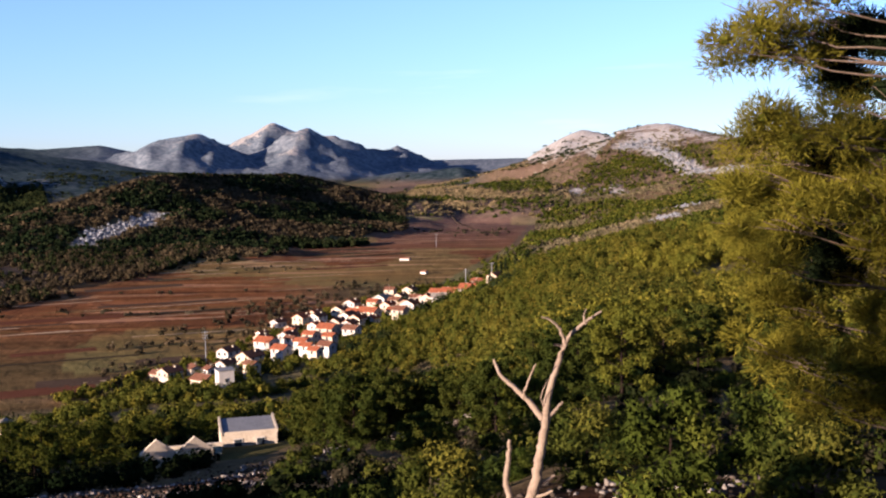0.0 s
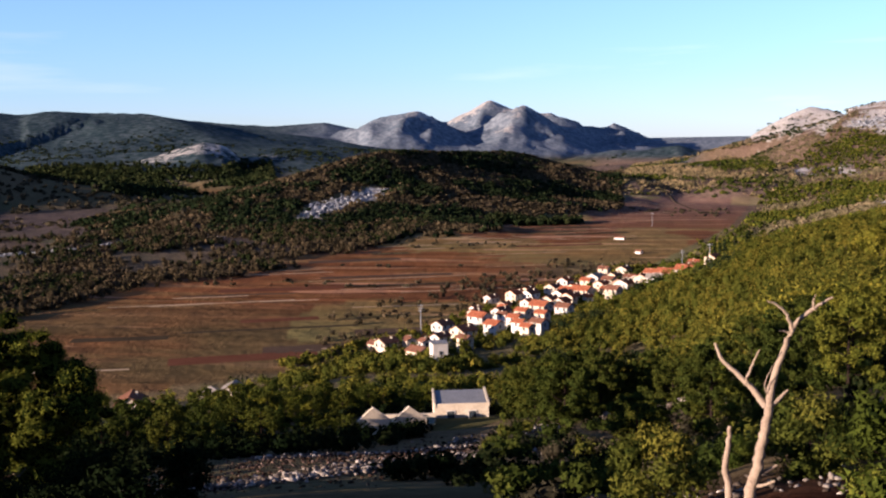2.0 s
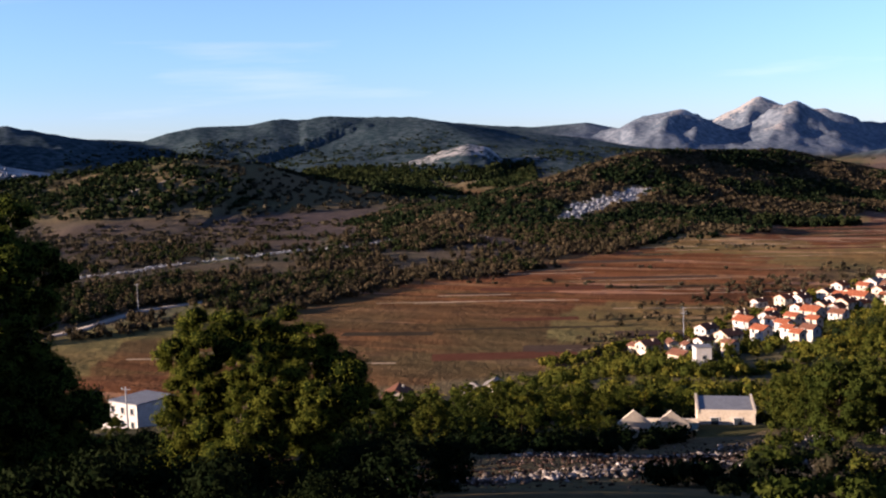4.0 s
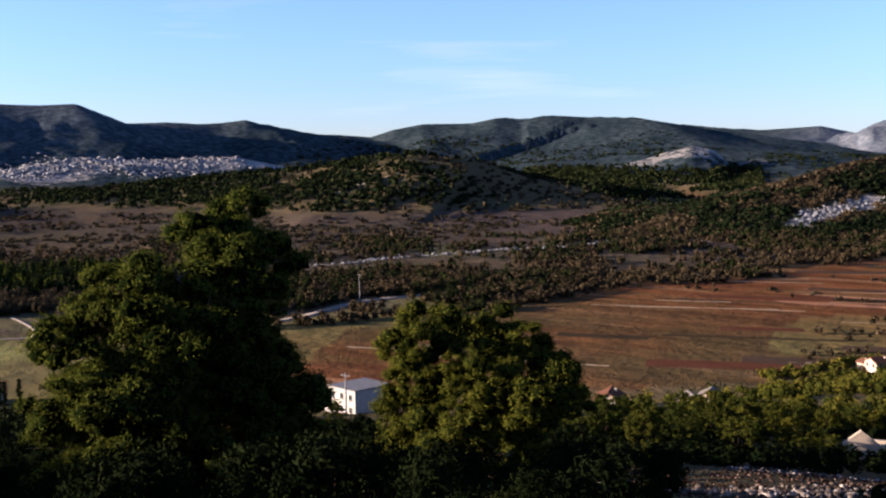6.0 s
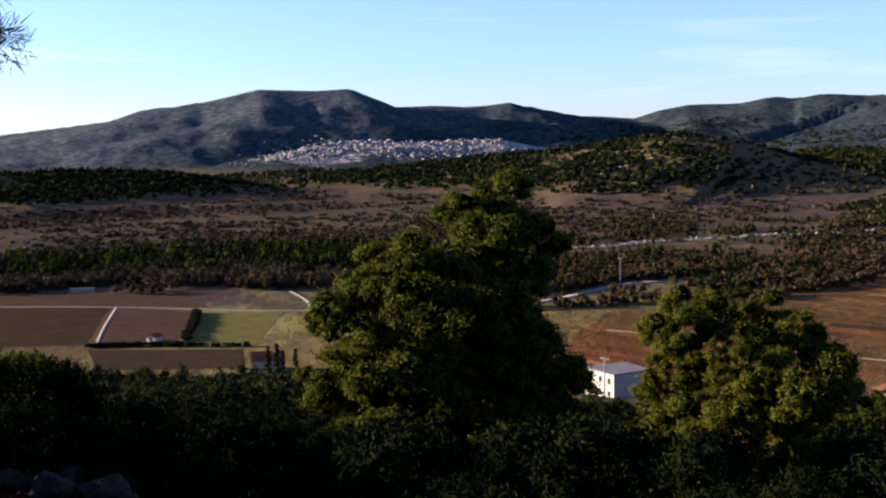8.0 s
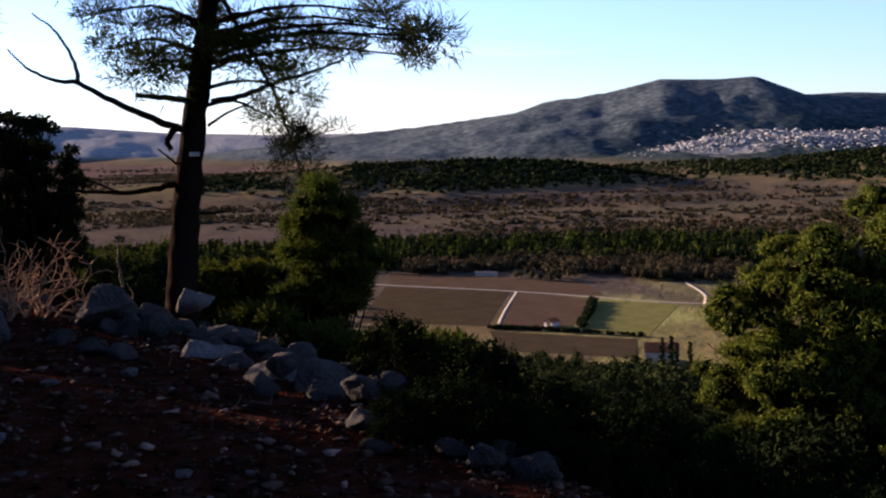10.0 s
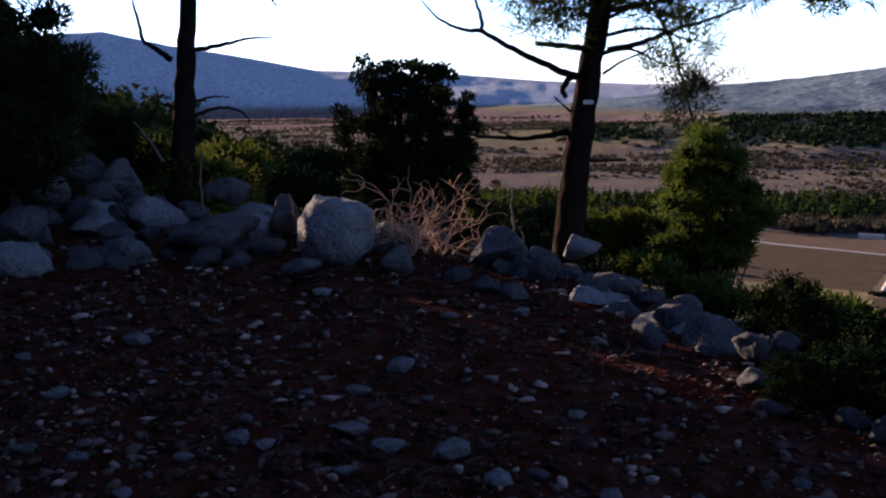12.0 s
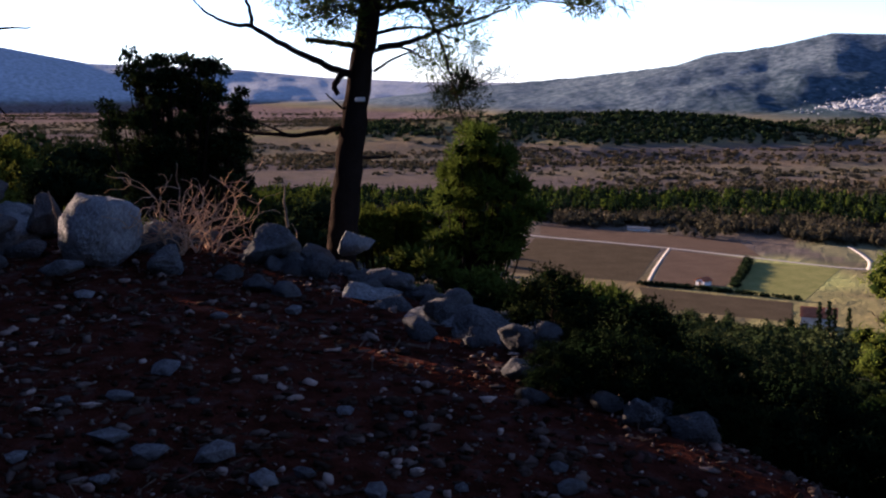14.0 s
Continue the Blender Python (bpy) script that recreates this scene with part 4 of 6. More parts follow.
pole("grey power pole with one cross-arm above the village", 11, 600, 14, 2)
pole("grey power pole with one cross-arm among pines", 22, 520, 12, 1)
pole("grey lamp pole beside a flat-roofed white house", -152, 172, 9, 1)
pole("grey power pole standing beside the field road", -383, 446, 14, 1)
pole("grey power pole far out in the plain", -8, 1000, 12, 1)


# ---- roads, walls and plots in the plain ----
def strip(name, label, line, width, mat, lift=0.12, category="road"):
    """A flat road laid along a line on the land, with a little thickness."""
    pts = bend([(x, y, 0) for x, y in line], 8)
    v, f = [], []
    for i, p in enumerate(pts):
        d = (pts[min(i + 1, len(pts) - 1)] - pts[max(i - 1, 0)]).normalized()
        for s in (-1, 1):
            q = p + Vector((-d.y, d.x, 0)) * s * width / 2
            v += [(q.x, q.y, land1(q.x, q.y) + lift), (q.x, q.y, land1(q.x, q.y) - 0.4)]
        if i:
            o = 4 * (i - 1)
            f += [(o, o + 4, o + 6, o + 2), (o + 1, o + 5, o + 4, o), (o + 2, o + 6, o + 7, o + 3)]
    return tagged(new(name, soup(name, np.array(v), np.array(f), mat, 4)), label, category, kind="structure")


strip("road", "pale gravel road running past the plots", [(-640, 90), (-554, 166), (-499, 218), (-464, 244), (-430, 271), (-424, 290)], 2.6, DIRTROAD)
strip("road", "pale gravel track between the plots", [(-500, 216), (-447, 187), (-408, 167)], 1.6, DIRTROAD)
strip("road", "grey gravel road leading out of the plots", [(-424, 276), (-445, 290), (-469, 300), (-490, 307)], 2.5, DIRTROAD)


def plot(label, corners, mat):
    """A cultivated plot: a sheet laid over the land between four corners."""
    n = 14
    u, v = np.meshgrid(np.linspace(0, 1, n), np.linspace(0, 1, n), indexing="ij")
    c = np.array(corners, float)
    q = ((1 - u) * (1 - v))[..., None] * c[0] + (u * (1 - v))[..., None] * c[1] + (u * v)[..., None] * c[2] + ((1 - u) * v)[..., None] * c[3]
    q = q.reshape(-1, 2)
    i, j = np.meshgrid(np.arange(n - 1), np.arange(n - 1), indexing="ij")
    f = np.stack([i * n + j, (i + 1) * n + j, (i + 1) * n + j + 1, i * n + j + 1], -1).reshape(-1, 4)
    tagged(new("field", soup("field", np.column_stack([q, land(q[:, 0], q[:, 1]) + 0.07]), f, mat, 4)), label, "field", kind="structure")


MEADOW = surface("winter_grass", (0.0527, 0.0553, 0.0158), (0.127, 0.113, 0.0395), 0.12, strength=0.4, fine=12, distance=0.1)
TILTH = surface("ploughed_red_earth", (0.036, 0.024, 0.016), (0.066, 0.044, 0.029), 0.1, strength=0.6, fine=14, distance=0.1)
FALLOW = surface("fallow_earth", (0.023, 0.0172, 0.0105), (0.045, 0.033, 0.0195), 0.1, strength=0.5, fine=14, distance=0.1)
plot("flat green winter meadow beside the gravel road", [(-456, 238), (-430, 266), (-366, 212), (-396, 197)], MEADOW)
plot("ploughed red-brown plot between track and hedge", [(-496, 214), (-462, 240), (-400, 197), (-412, 171)], TILTH)
plot("fallow brown plot below the hedge", [(-406, 163), (-365, 207), (-334, 190), (-366, 150)], FALLOW)
plot("brown plot beyond the track", [(-550, 162), (-501, 212), (-416, 166), (-450, 120)], FALLOW)
plot("narrow ploughed strip above the road", [(-560, 168), (-600, 180), (-520, 262), (-468, 248)], TILTH)
strip("road", "grey valley road below the scrub", [(-390, 330), (-367, 377), (-378, 441), (-361, 493), (-340, 560)], 6.5, DIRTROAD, 0.3)
strip("road", "pale track winding along the valley floor", [(40, 1180), (10, 1400), (-40, 1600), (-30, 1900)], 2, FALLOW, 0.2)
strip("road", "pale stony track climbing the dark hill", [(-900, 1010), (-880, 1070), (-850, 1110)], 5, DIRTROAD, 0.3)

def rubble(name, label, places, sizes, category="stones", mat=GRAVEL):
    """Many loose angular stones in one mesh."""
    g = np.random.default_rng(len(places))
    places, sizes = np.asarray(places, float), np.asarray(sizes, float)
    n = len(places)
    base = np.array([tuple(v) for v in ICO])
    k = base[None] * (0.35 + 1.0 * g.random((n, 12, 1))) * (0.45 + 0.95 * g.random((n, 1, 3))) * np.array([1.15, 0.85, 0.55])
    a = g.random(n) * 6.28
    c, s = np.cos(a)[:, None], np.sin(a)[:, None]
    k = np.stack([k[:, :, 0] * c - k[:, :, 1] * s, k[:, :, 0] * s + k[:, :, 1] * c, k[:, :, 2]], 2) * sizes[:, None, None] / 2
    k += places[:, None, :]
    f = (np.arange(n) * 12)[:, None, None] + np.array(ICO_F)[None]
    return stuff(name, soup(name, k.reshape(-1, 3), f.ravel(), mat), label, category)


def stuff(name, me, label, category):
    return tagged(new(name, me), label, category, kind="stuff")


def along(line, n, spread, size0, size1, lift=0.1):
    pts = bend([(x, y, 0) for x, y in line], 12)
    out, sz = [], []
    for _ in range(n):
        i = random.randrange(len(pts) - 1)
        p = pts[i].lerp(pts[i + 1], random.random())
        x, y = p.x + random.gauss(0, spread), p.y + random.gauss(0, spread)
        s = random.uniform(size0, size1) * random.uniform(0.6, 1.3)
        out.append((x, y, s * lift))
        sz.append(s)
    out = np.array(out)
    out[:, 2] += land(out[:, 0], out[:, 1])
    return out, sz


# narrow strips of stubble and fallow in the ploughed plain
STUBBLE = surface("straw_stubble", (0.20, 0.14, 0.075), (0.34, 0.25, 0.15), 0.1, strength=0.4, fine=10, distance=0.1)
DARKTILTH = surface("dark_wet_tilth", (0.056, 0.0223, 0.0126), (0.0952, 0.0391, 0.0216), 0.1, strength=0.6, fine=12, distance=0.1)
OLIVE = surface("weedy_fallow", (0.085, 0.075, 0.028), (0.13, 0.105, 0.045), 0.1, strength=0.4, fine=12, distance=0.1)
strips = random.Random(12)
for k in range(110):
    y0 = strips.uniform(330, 1500)
    x0 = strips.uniform(-300 + max(0, y0 - 450) * 0.16, -120 + max(0, y0 - 400) * 0.12)
    ln, wd, a = strips.uniform(25, 80), strips.choice((1.2, 1.8, 2.5, 4, 9, 14)), radians(20 + strips.uniform(-4, 4))
    ca, sa_ = math.cos(a), math.sin(a)
    cs = [(x0 + u * ca - v * sa_, y0 + u * sa_ + v * ca) for u, v in ((0, 0), (ln, 0), (ln, wd), (0, wd))]
    kind = STUBBLE if wd < 3 else strips.choice((DARKTILTH, OLIVE, TILTH, FALLOW))
    plot({STUBBLE: "thin pale strip of straw stubble in the plain", DARKTILTH: "dark freshly ploughed strip in the plain", OLIVE: "weedy olive strip in the ploughed plain", TILTH: "red-brown ploughed strip in the plain", FALLOW: "fallow brown strip in the plain"}[kind], cs, kind)

# dry-stone wall line with pale blocks, out in the scrub
p, s = along([(-530, 540), (-510, 590), (-510, 636), (-486, 678), (-465, 715), (-431, 754), (-420, 804)], 800, 2.4, 0.7, 2.4, 0.6)
rubble("stone_bank", "long bank of pale limestone blocks in the scrub", p, s, mat=PALEROCK)
p, s = along(OUTCROP, 1000, 6.5, 0.8, 3.6, 0.4)
rubble("rock_outcrop", "pale limestone outcrop on the scrubby hill", p, s, mat=PALEROCK)
p, s = along([(-325, 887), (-340, 880), (-367, 851), (-376, 990)], 260, 4, 1.0, 3.0, 0.3)
p2_, s2_ = along([(-1880, 1190), (-1905, 1260), (-1830, 1390), (-1740, 1430), (-1800, 1620)], 2600, 48, 3, 12, 0.12)
rubble("rock_outcrop", "pale limestone crags scattered over the mountain foot", p2_, s2_, mat=PALEROCK)
rubble("rock_outcrop", "small pale outcrops on the foot of the hill", p, s)
for ox, oy in SLOPE_CRAGS[:3]:
    p, s = along([(ox - 9, oy - 22), (ox + 4, oy), (ox + 10, oy + 24)], 260, 6, 0.8, 3.6, 0.3)
    rubble("rock_outcrop", "broken limestone outcrop on the sunlit valley side", p, s, mat=PALEROCK)
p, s = along(CRAG, 900, 8, 1.5, 6.0, 0.3)
rubble("rock_outcrop", "pale limestone crag running down from the crest", p, s, mat=PALEROCK)
p, s = along([(4, 127), (-1, 129), (-7, 133)], 420, 0.5, 0.4, 1.0, 0.7)
rubble("stone_wall", "tumbled dry-stone wall along the forest edge", p, s)

# stony terraces below the path
p, s = along([(-33, 55), (-25, 58), (-20, 70), (-14, 88), (-10, 108)], 2600, 1.1, 0.16, 0.55, 0.3)
rubble("stone_terrace", "sunlit heap of pale limestone rubble on the slope", p, s)
p, s = along([(-30, 78), (-24, 92), (-16, 112), (-12, 124)], 1000, 1.2, 0.16, 0.5, 0.3)
rubble("stone_terrace", "second row of pale limestone rubble on the slope", p, s)
# scree takes the darker chips: shade between the rows put into its colour
p, s = along([(-30, 56), (-22, 80), (-16, 108)], 3000, 5.5, 0.10, 0.38, 0.2)
rubble("scree", "scattered rubble between the stone rows, shade in its colour", p, s, mat=SHARDS)
p, s = along([(-2, 40), (2, 33), (6, 30), (10, 31)], 200, 1.8, 0.1, 0.4, 0.2)
rubble("scree", "limestone rubble round a dead tree", p, s)


# ---- woods and scrub, uncountable ----
def scatter(n, az0, az1, r0, r1, keep):
    """Random places between azimuths and ranges, thinned by keep(x, y, z) in 0..1."""
    a = np.radians(rng.uniform(az0, az1, n))
    r = np.sqrt(rng.uniform(r0 ** 2, r1 ** 2, n))
    x, y = -np.sin(a) * r, np.cos(a) * r
    z = land(x, y)
    m = rng.random(n) < keep(x, y, z)
    return np.stack([x, y, z], 1)[m]


def hillside(x, y):
    d, _, side = near_line(x, y, FOOT)
    return d * side




def outcrop(x, y):
    return 1 - np.exp(-(near_line(x, y, OUTCROP)[0] / 20) ** 4)


def karst(x, y):
    return near_line(x, y, [(-1834, 1092), (-1915, 1250), (-1830, 1390), (-1740, 1430), (-1800, 1620)])[0]


def uni(a, b, q):
    return rng.uniform(a, b, len(q))


def mid_hill(x, y, z):
    return smooth(2.5, 7, z) * ((scrub_side(x, y) > -30) | ((y > 850) & (hillside(x, y) < -60))) * (x > -560) * (y > 600) * (y < 1900) * outcrop(x, y)


p = scatter(60000, 2, 32, 600, 1900, lambda x, y, z: mid_hill(x, y, z) * smooth(-0.35, 0.35, fbm(x, y, 60, 3, 31) + 0.1))
stuff("hill_scrub", crowns("hill_scrub", p, uni(1.6, 3.6, p), uni(4, 9, p), BROWNWOOD, 12, 0.38), "brown leafless scrub covering a low hill", "scrub")
p = scatter(40000, 2, 32, 600, 1900, lambda x, y, z: mid_hill(x, y, z) * smooth(-0.1, 0.3, -fbm(x, y, 60, 3, 31)))
stuff("hill_woods", crowns("hill_woods", p, uni(3, 5.5, p), uni(5, 9, p), DARKWOOD, 14, 0.36), "dark evergreen woods on a low hill", "woods")


def belt(x, y, z):
    s = scrub_side(x, y)
    return (s > 0) * (z < 9) * (1 - smooth(60, 260, s) * 0.8) * smooth(-0.45, 0.15, fbm(x, y, 55, 3, 33)) * (near_line(x, y, [(-530, 540), (-510, 590), (-510, 636), (-486, 678), (-465, 715), (-431, 754), (-420, 804)])[0] > 11) * (near_line(x, y, [(-390, 330), (-367, 377), (-378, 441), (-361, 493), (-340, 560)])[0] > 8)


p = scatter(26000, 12, 52, 480, 1000, lambda x, y, z: belt(x, y, z))
stuff("scrub_belt", crowns("scrub_belt", p[::2], uni(2.5, 7, p[::2]), uni(3, 6, p[::2]), BROWNWOOD, 36, 0.24), "brown leafless thicket along the edge of the fields", "scrub")
q = p[1::2][fbm(p[1::2][:, 0], p[1::2][:, 1], 70, 2, 35) > -0.15]
stuff("evergreen_belt", crowns("evergreen_belt", q, uni(3.0, 7, q), uni(3, 6, q), DARKWOOD, 34, 0.26), "dark evergreen bushes along the edge of the fields", "woods")
p = scatter(60000, 18, 112, 820, 3600, lambda x, y, z: (scrub_side(x, y) > 60) * (z < 6) * (0.04 + smooth(0.0, 0.3, fbm(x, y * 0.5, 110, 3, 36))))
stuff("plain_scrub", crowns("plain_scrub", p, uni(0.8, 2.6, p), uni(4, 10, p), BROWNWOOD, 10, 0.42), "scattered brown scrub on the far plain", "scrub")
p = scatter(60000, 50, 112, 830, 2600, lambda x, y, z: (z < 7) * smooth(0.0, 0.22, fbm(x, y * 0.18, 80, 3, 55)) * 0.8)
stuff("plain_thicket", crowns("plain_thicket", p[::2], uni(1.5, 4, p[::2]), uni(3, 7, p[::2]), BROWNWOOD, 10, 0.42), "bands of bare brown thicket across the far plain", "scrub")
stuff("plain_thicket", crowns("plain_thicket", p[1::2], uni(1.5, 4, p[1::2]), uni(3, 6, p[1::2]), BROWNWOOD, 10, 0.42), "bands of dense brown thicket across the far plain", "scrub")
# the wood behind the plots
p = scatter(9500, 52, 112, 590, 880, lambda x, y, z: (z < 8) * smooth(640, 670, np.hypot(x, y) + 30 * fbm(x, y, 60, 2, 37)) * (1 - smooth(770, 810, np.hypot(x, y) + 30 * fbm(x, y, 80, 2, 38))))
for q, mat, lab in ((np.concatenate([p[::3], p[1::3]]), DARKWOOD, "dark evergreen wood across the plain"), (p[2::3], ALEPPO, "green pines in the wood across the plain")):
    stuff("plain_wood", crowns("plain_wood", q, uni(5, 12, q), uni(3.5, 7, q), mat, 56, 0.22, "cone"), lab, "woods")
p = scatter(6500, 54, 112, 555, 680, lambda x, y, z: (z < 8) * smooth(580, 605, np.hypot(x, y) + 25 * fbm(x, y, 40, 2, 39)) * smooth(-0.2, 0.2, fbm(x, y, 40, 2, 41)))
stuff("bare_trees", crowns("bare_trees", p, uni(4, 9, p), uni(3.5, 7, p), BROWNWOOD, 60, 0.19), "bare brown trees in front of a dark wood", "woods")
p, _ = along([(-457, 236), (-430, 220), (-396, 199)], 260, 0.8, 1, 2)
stuff("hedge", crowns("hedge", p, uni(1.6, 2.6, p), uni(1.5, 2.5, p), DARKWOOD, 30, 0.3), "dark clipped hedge between two plots", "hedge")
p, _ = along([(-411, 165), (-397, 183), (-368, 212)], 220, 0.8, 1, 2)
stuff("hedge", crowns("hedge", p, uni(1.0, 2.0, p), uni(1.2, 2.2, p), DARKWOOD, 30, 0.3), "dark hedge along the lower edge of the plots", "hedge")
# woods on the farther hills
p = scatter(26000, 24, 84, 1000, 2000, lambda x, y, z: smooth(8, 20, z) * smooth(-0.25, 0.2, fbm(x, y, 150, 3, 42)) * (z < 100) * (karst(x, y) > 75))
stuff("far_woods", crowns("far_woods", p, uni(4, 8, p), uni(6, 10, p), DARKWOOD, 8, 0.5), "dark pine woods on the farther hills", "woods")
p = scatter(8000, 24, 84, 1000, 2000, lambda x, y, z: smooth(5, 12, z) * smooth(-0.2, 0.25, -fbm(x, y, 150, 3, 42)) * (z < 80) * (karst(x, y) > 75))
stuff("far_scrub", crowns("far_scrub", p, uni(2, 5, p), uni(5, 9, p), BROWNWOOD, 8, 0.5), "brown scrub on the farther hills", "scrub")
p = scatter(9000, 20, 32, 1600, 2500, lambda x, y, z: smooth(5, 15, z) * (1 - smooth(22, 48, z)))
stuff("knoll_woods", crowns("knoll_woods", p, uni(5, 9, p), uni(7, 12, p), DARKWOOD, 8, 0.5), "dark woods at the foot of a bare knoll", "woods")
p = scatter(14000, -20, 44, 2000, 3000, lambda x, y, z: smooth(10, 40, z) * (1 - smooth(90, 170, z)) * smooth(-0.3, 0.3, fbm(x, y, 300, 3, 43)))
stuff("mountain_scrub", crowns("mountain_scrub", p, uni(2, 4, p), uni(5, 11, p), DARKWOOD, 9, 0.4, core=False), "low dark scrub on the mountain flanks", "scrub")


# our own hillside
def own(x, y, z):
    h = hillside(x, y)
    village = np.exp(-((np.hypot((x + 45) / 55, (y - 490) / 110)) ** 4))
    crag = np.min([np.hypot(x - ox, (y - oy) * 0.5) for ox, oy in SLOPE_CRAGS], axis=0)
    crag = np.minimum(crag, near_line(x, y, CRAG)[0])
    return smooth(4, 30, h) * (1 - 0.97 * village * (h < 55)) * (1 - 0.9 * np.exp(-(crag / 17) ** 4))


def from_houses(x, y):
    return np.min([np.hypot(x - q[0], y - q[1]) for q in HOUSES], axis=0)


p = scatter(40000, -26, 6, 480, 1800, lambda x, y, z: own(x, y, z) * smooth(-0.3, 0.2, fbm(x, y, 120, 3, 44) + 0.2 - smooth(600, 1300, y) * 0.3))
for q, mat, lab in ((p[::3], ALEPPO, "dark and light green pines on the sunlit valley side"), (np.concatenate([p[1::3], p[2::3]]), PINE, "green pine forest on the sunlit valley side")):
    stuff("slope_forest", crowns("slope_forest", q, uni(3, 6.5, q), uni(3, 5.5, q), mat, 14, 0.38), lab, "woods")
p = scatter(34000, -26, 6, 650, 2300, lambda x, y, z: own(x, y, z) * smooth(-0.3, 0.2, -fbm(x, y, 120, 3, 44)))
stuff("slope_scrub", crowns("slope_scrub", p, uni(1.0, 2.6, p), uni(3, 7, p), OLIVEWOOD, 12, 0.36), "rusty scrub between pines on the valley side", "scrub")
def spur_end(x, y, z):
    return smooth(5, 12, z) * (1 - smooth(60, 110, z)) * (x > -60) * (hillside(x, y) < 60) * (y > 1250)


p = scatter(26000, -14, 5, 1250, 2700, lambda x, y, z: spur_end(x, y, z) * smooth(-0.35, 0.25, fbm(x, y, 120, 3, 59)))
stuff("spur_scrub", crowns("spur_scrub", p, uni(1.2, 3.0, p), uni(4, 8, p), OLIVEWOOD, 10, 0.4), "olive and rusty scrub at the end of the valley", "scrub")
p = scatter(12000, -14, 5, 1250, 2700, lambda x, y, z: spur_end(x, y, z) * smooth(0.0, 0.3, -fbm(x, y, 120, 3, 59)))
stuff("spur_woods", crowns("spur_woods", p, uni(2.5, 5.0, p), uni(4, 8, p), PINE, 10, 0.4), "green pines at the end of the valley", "woods")
p = scatter(5000, -28, 6, 170, 520, lambda x, y, z: own(x, y, z) * smooth(-0.5, 0.0, fbm(x, y, 60, 3, 45)))
# noise and azimuth choose the sunlit, plain or dark leaf colour
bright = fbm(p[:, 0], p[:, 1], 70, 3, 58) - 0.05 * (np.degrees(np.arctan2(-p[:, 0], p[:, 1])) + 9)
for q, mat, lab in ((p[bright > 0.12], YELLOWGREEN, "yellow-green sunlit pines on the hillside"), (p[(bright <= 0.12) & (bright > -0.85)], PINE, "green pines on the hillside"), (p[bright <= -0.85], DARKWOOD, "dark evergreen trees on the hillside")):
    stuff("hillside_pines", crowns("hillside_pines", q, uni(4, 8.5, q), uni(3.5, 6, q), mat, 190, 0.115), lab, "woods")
p = scatter(2600, 4, 112, 150, 420, lambda x, y, z: own(x, y, z) * smooth(-0.3, 0.1, fbm(x, y, 50, 3, 46)) * (1 - np.exp(-(((x + 105) / 26) ** 4 + ((y - 232) / 26) ** 4))) * (near_line(x, y, [(-70, 80), (-158, 178)])[0] > 11) * (1 - np.exp(-(((x + 34) / 16) ** 4 + ((y - 142) / 22) ** 4))))
p = p[(np.hypot(p[:, 0] + 34, p[:, 1] - 142) > 14)]
# leaf colour darkens past this azimuth: shade put into the colour
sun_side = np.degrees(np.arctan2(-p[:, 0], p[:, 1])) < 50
for q, mat, lab in ((p[sun_side], PINE, "green pines and shrubs on the lower slope"), (p[~sun_side], DARKWOOD, "lower-slope pines and shrubs, dark with shade in their colour")):
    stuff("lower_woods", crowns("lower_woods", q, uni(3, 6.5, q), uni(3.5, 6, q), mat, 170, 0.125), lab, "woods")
p = scatter(2400, 9, 70, 55, 165, lambda x, y, z: smooth(-0.55, -0.1, fbm(x, y, 18, 3, 49)) * (near_line(x, y, [(-30, 46), (-24, 70), (-18, 100), (-13, 122)])[0] > 10) * (np.hypot(x, y) > 40) * (np.hypot(x + 33, y - 140) > 16) * (np.hypot(x + 38, y - 131) > 17))
stuff("slope_brush", crowns("slope_brush", p, uni(0.7, 2.2, p), uni(1.2, 3.0, p), SHADEWOOD, 170, 0.12), "dark low brush covering the slope", "scrub")
p = scatter(1400, -28, 9, 40, 170, lambda x, y, z: smooth(-0.5, 0.0, fbm(x, y, 18, 3, 50)))
for q, mat, lab in ((p[::2], PINE, "green low brush covering the slope"), (p[1::4], BROWNWOOD, "brown withered brush covering the slope"), (p[3::4], SHADEWOOD, "dark low brush covering the slope")):
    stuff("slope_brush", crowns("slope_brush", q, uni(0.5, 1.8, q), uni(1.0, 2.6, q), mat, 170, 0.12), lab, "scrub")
p = scatter(1500, 93, 113, 90, 420, lambda x, y, z: smooth(-0.5, -0.1, fbm(x, y, 40, 2, 51)) * (np.hypot(x, y) > 90 + 60 * (np.degrees(np.arctan2(-x, y)) < 97)))
stuff("shoulder_wood", crowns("shoulder_wood", p, uni(5, 10, p), uni(4, 7, p), DARKWOOD, 90, 0.18), "dark pinewood on the shoulder below the path", "woods")
p = scatter(900, 76, 95, 270, 560, lambda x, y, z: smooth(-0.3, 0.1, fbm(x, y, 50, 2, 52)))
stuff("shoulder_wood", crowns("shoulder_wood", p, uni(4, 7, p), uni(4, 7, p), DARKWOOD, 60, 0.22), "dark wood at the foot of the shoulder", "woods")
# garden bushes and bare trees round the village, hedges in the fields
p = scatter(6000, -6, 20, 330, 680, lambda x, y, z: (hillside(x, y) > -14) * (hillside(x, y) < 80) * smooth(5, 8, from_houses(x, y)) * smooth(-0.6, -0.1, fbm(x, y, 30, 2, 57)))
stuff("village_trees", crowns("village_trees", p, uni(1.8, 4.0, p), uni(2.5, 4.5, p), PINE, 60, 0.22), "green garden trees between the village houses", "trees")
p = scatter(1600, -4, 18, 350, 720, lambda x, y, z: (np.abs(hillside(x, y) + 25) < 40) * 0.5)
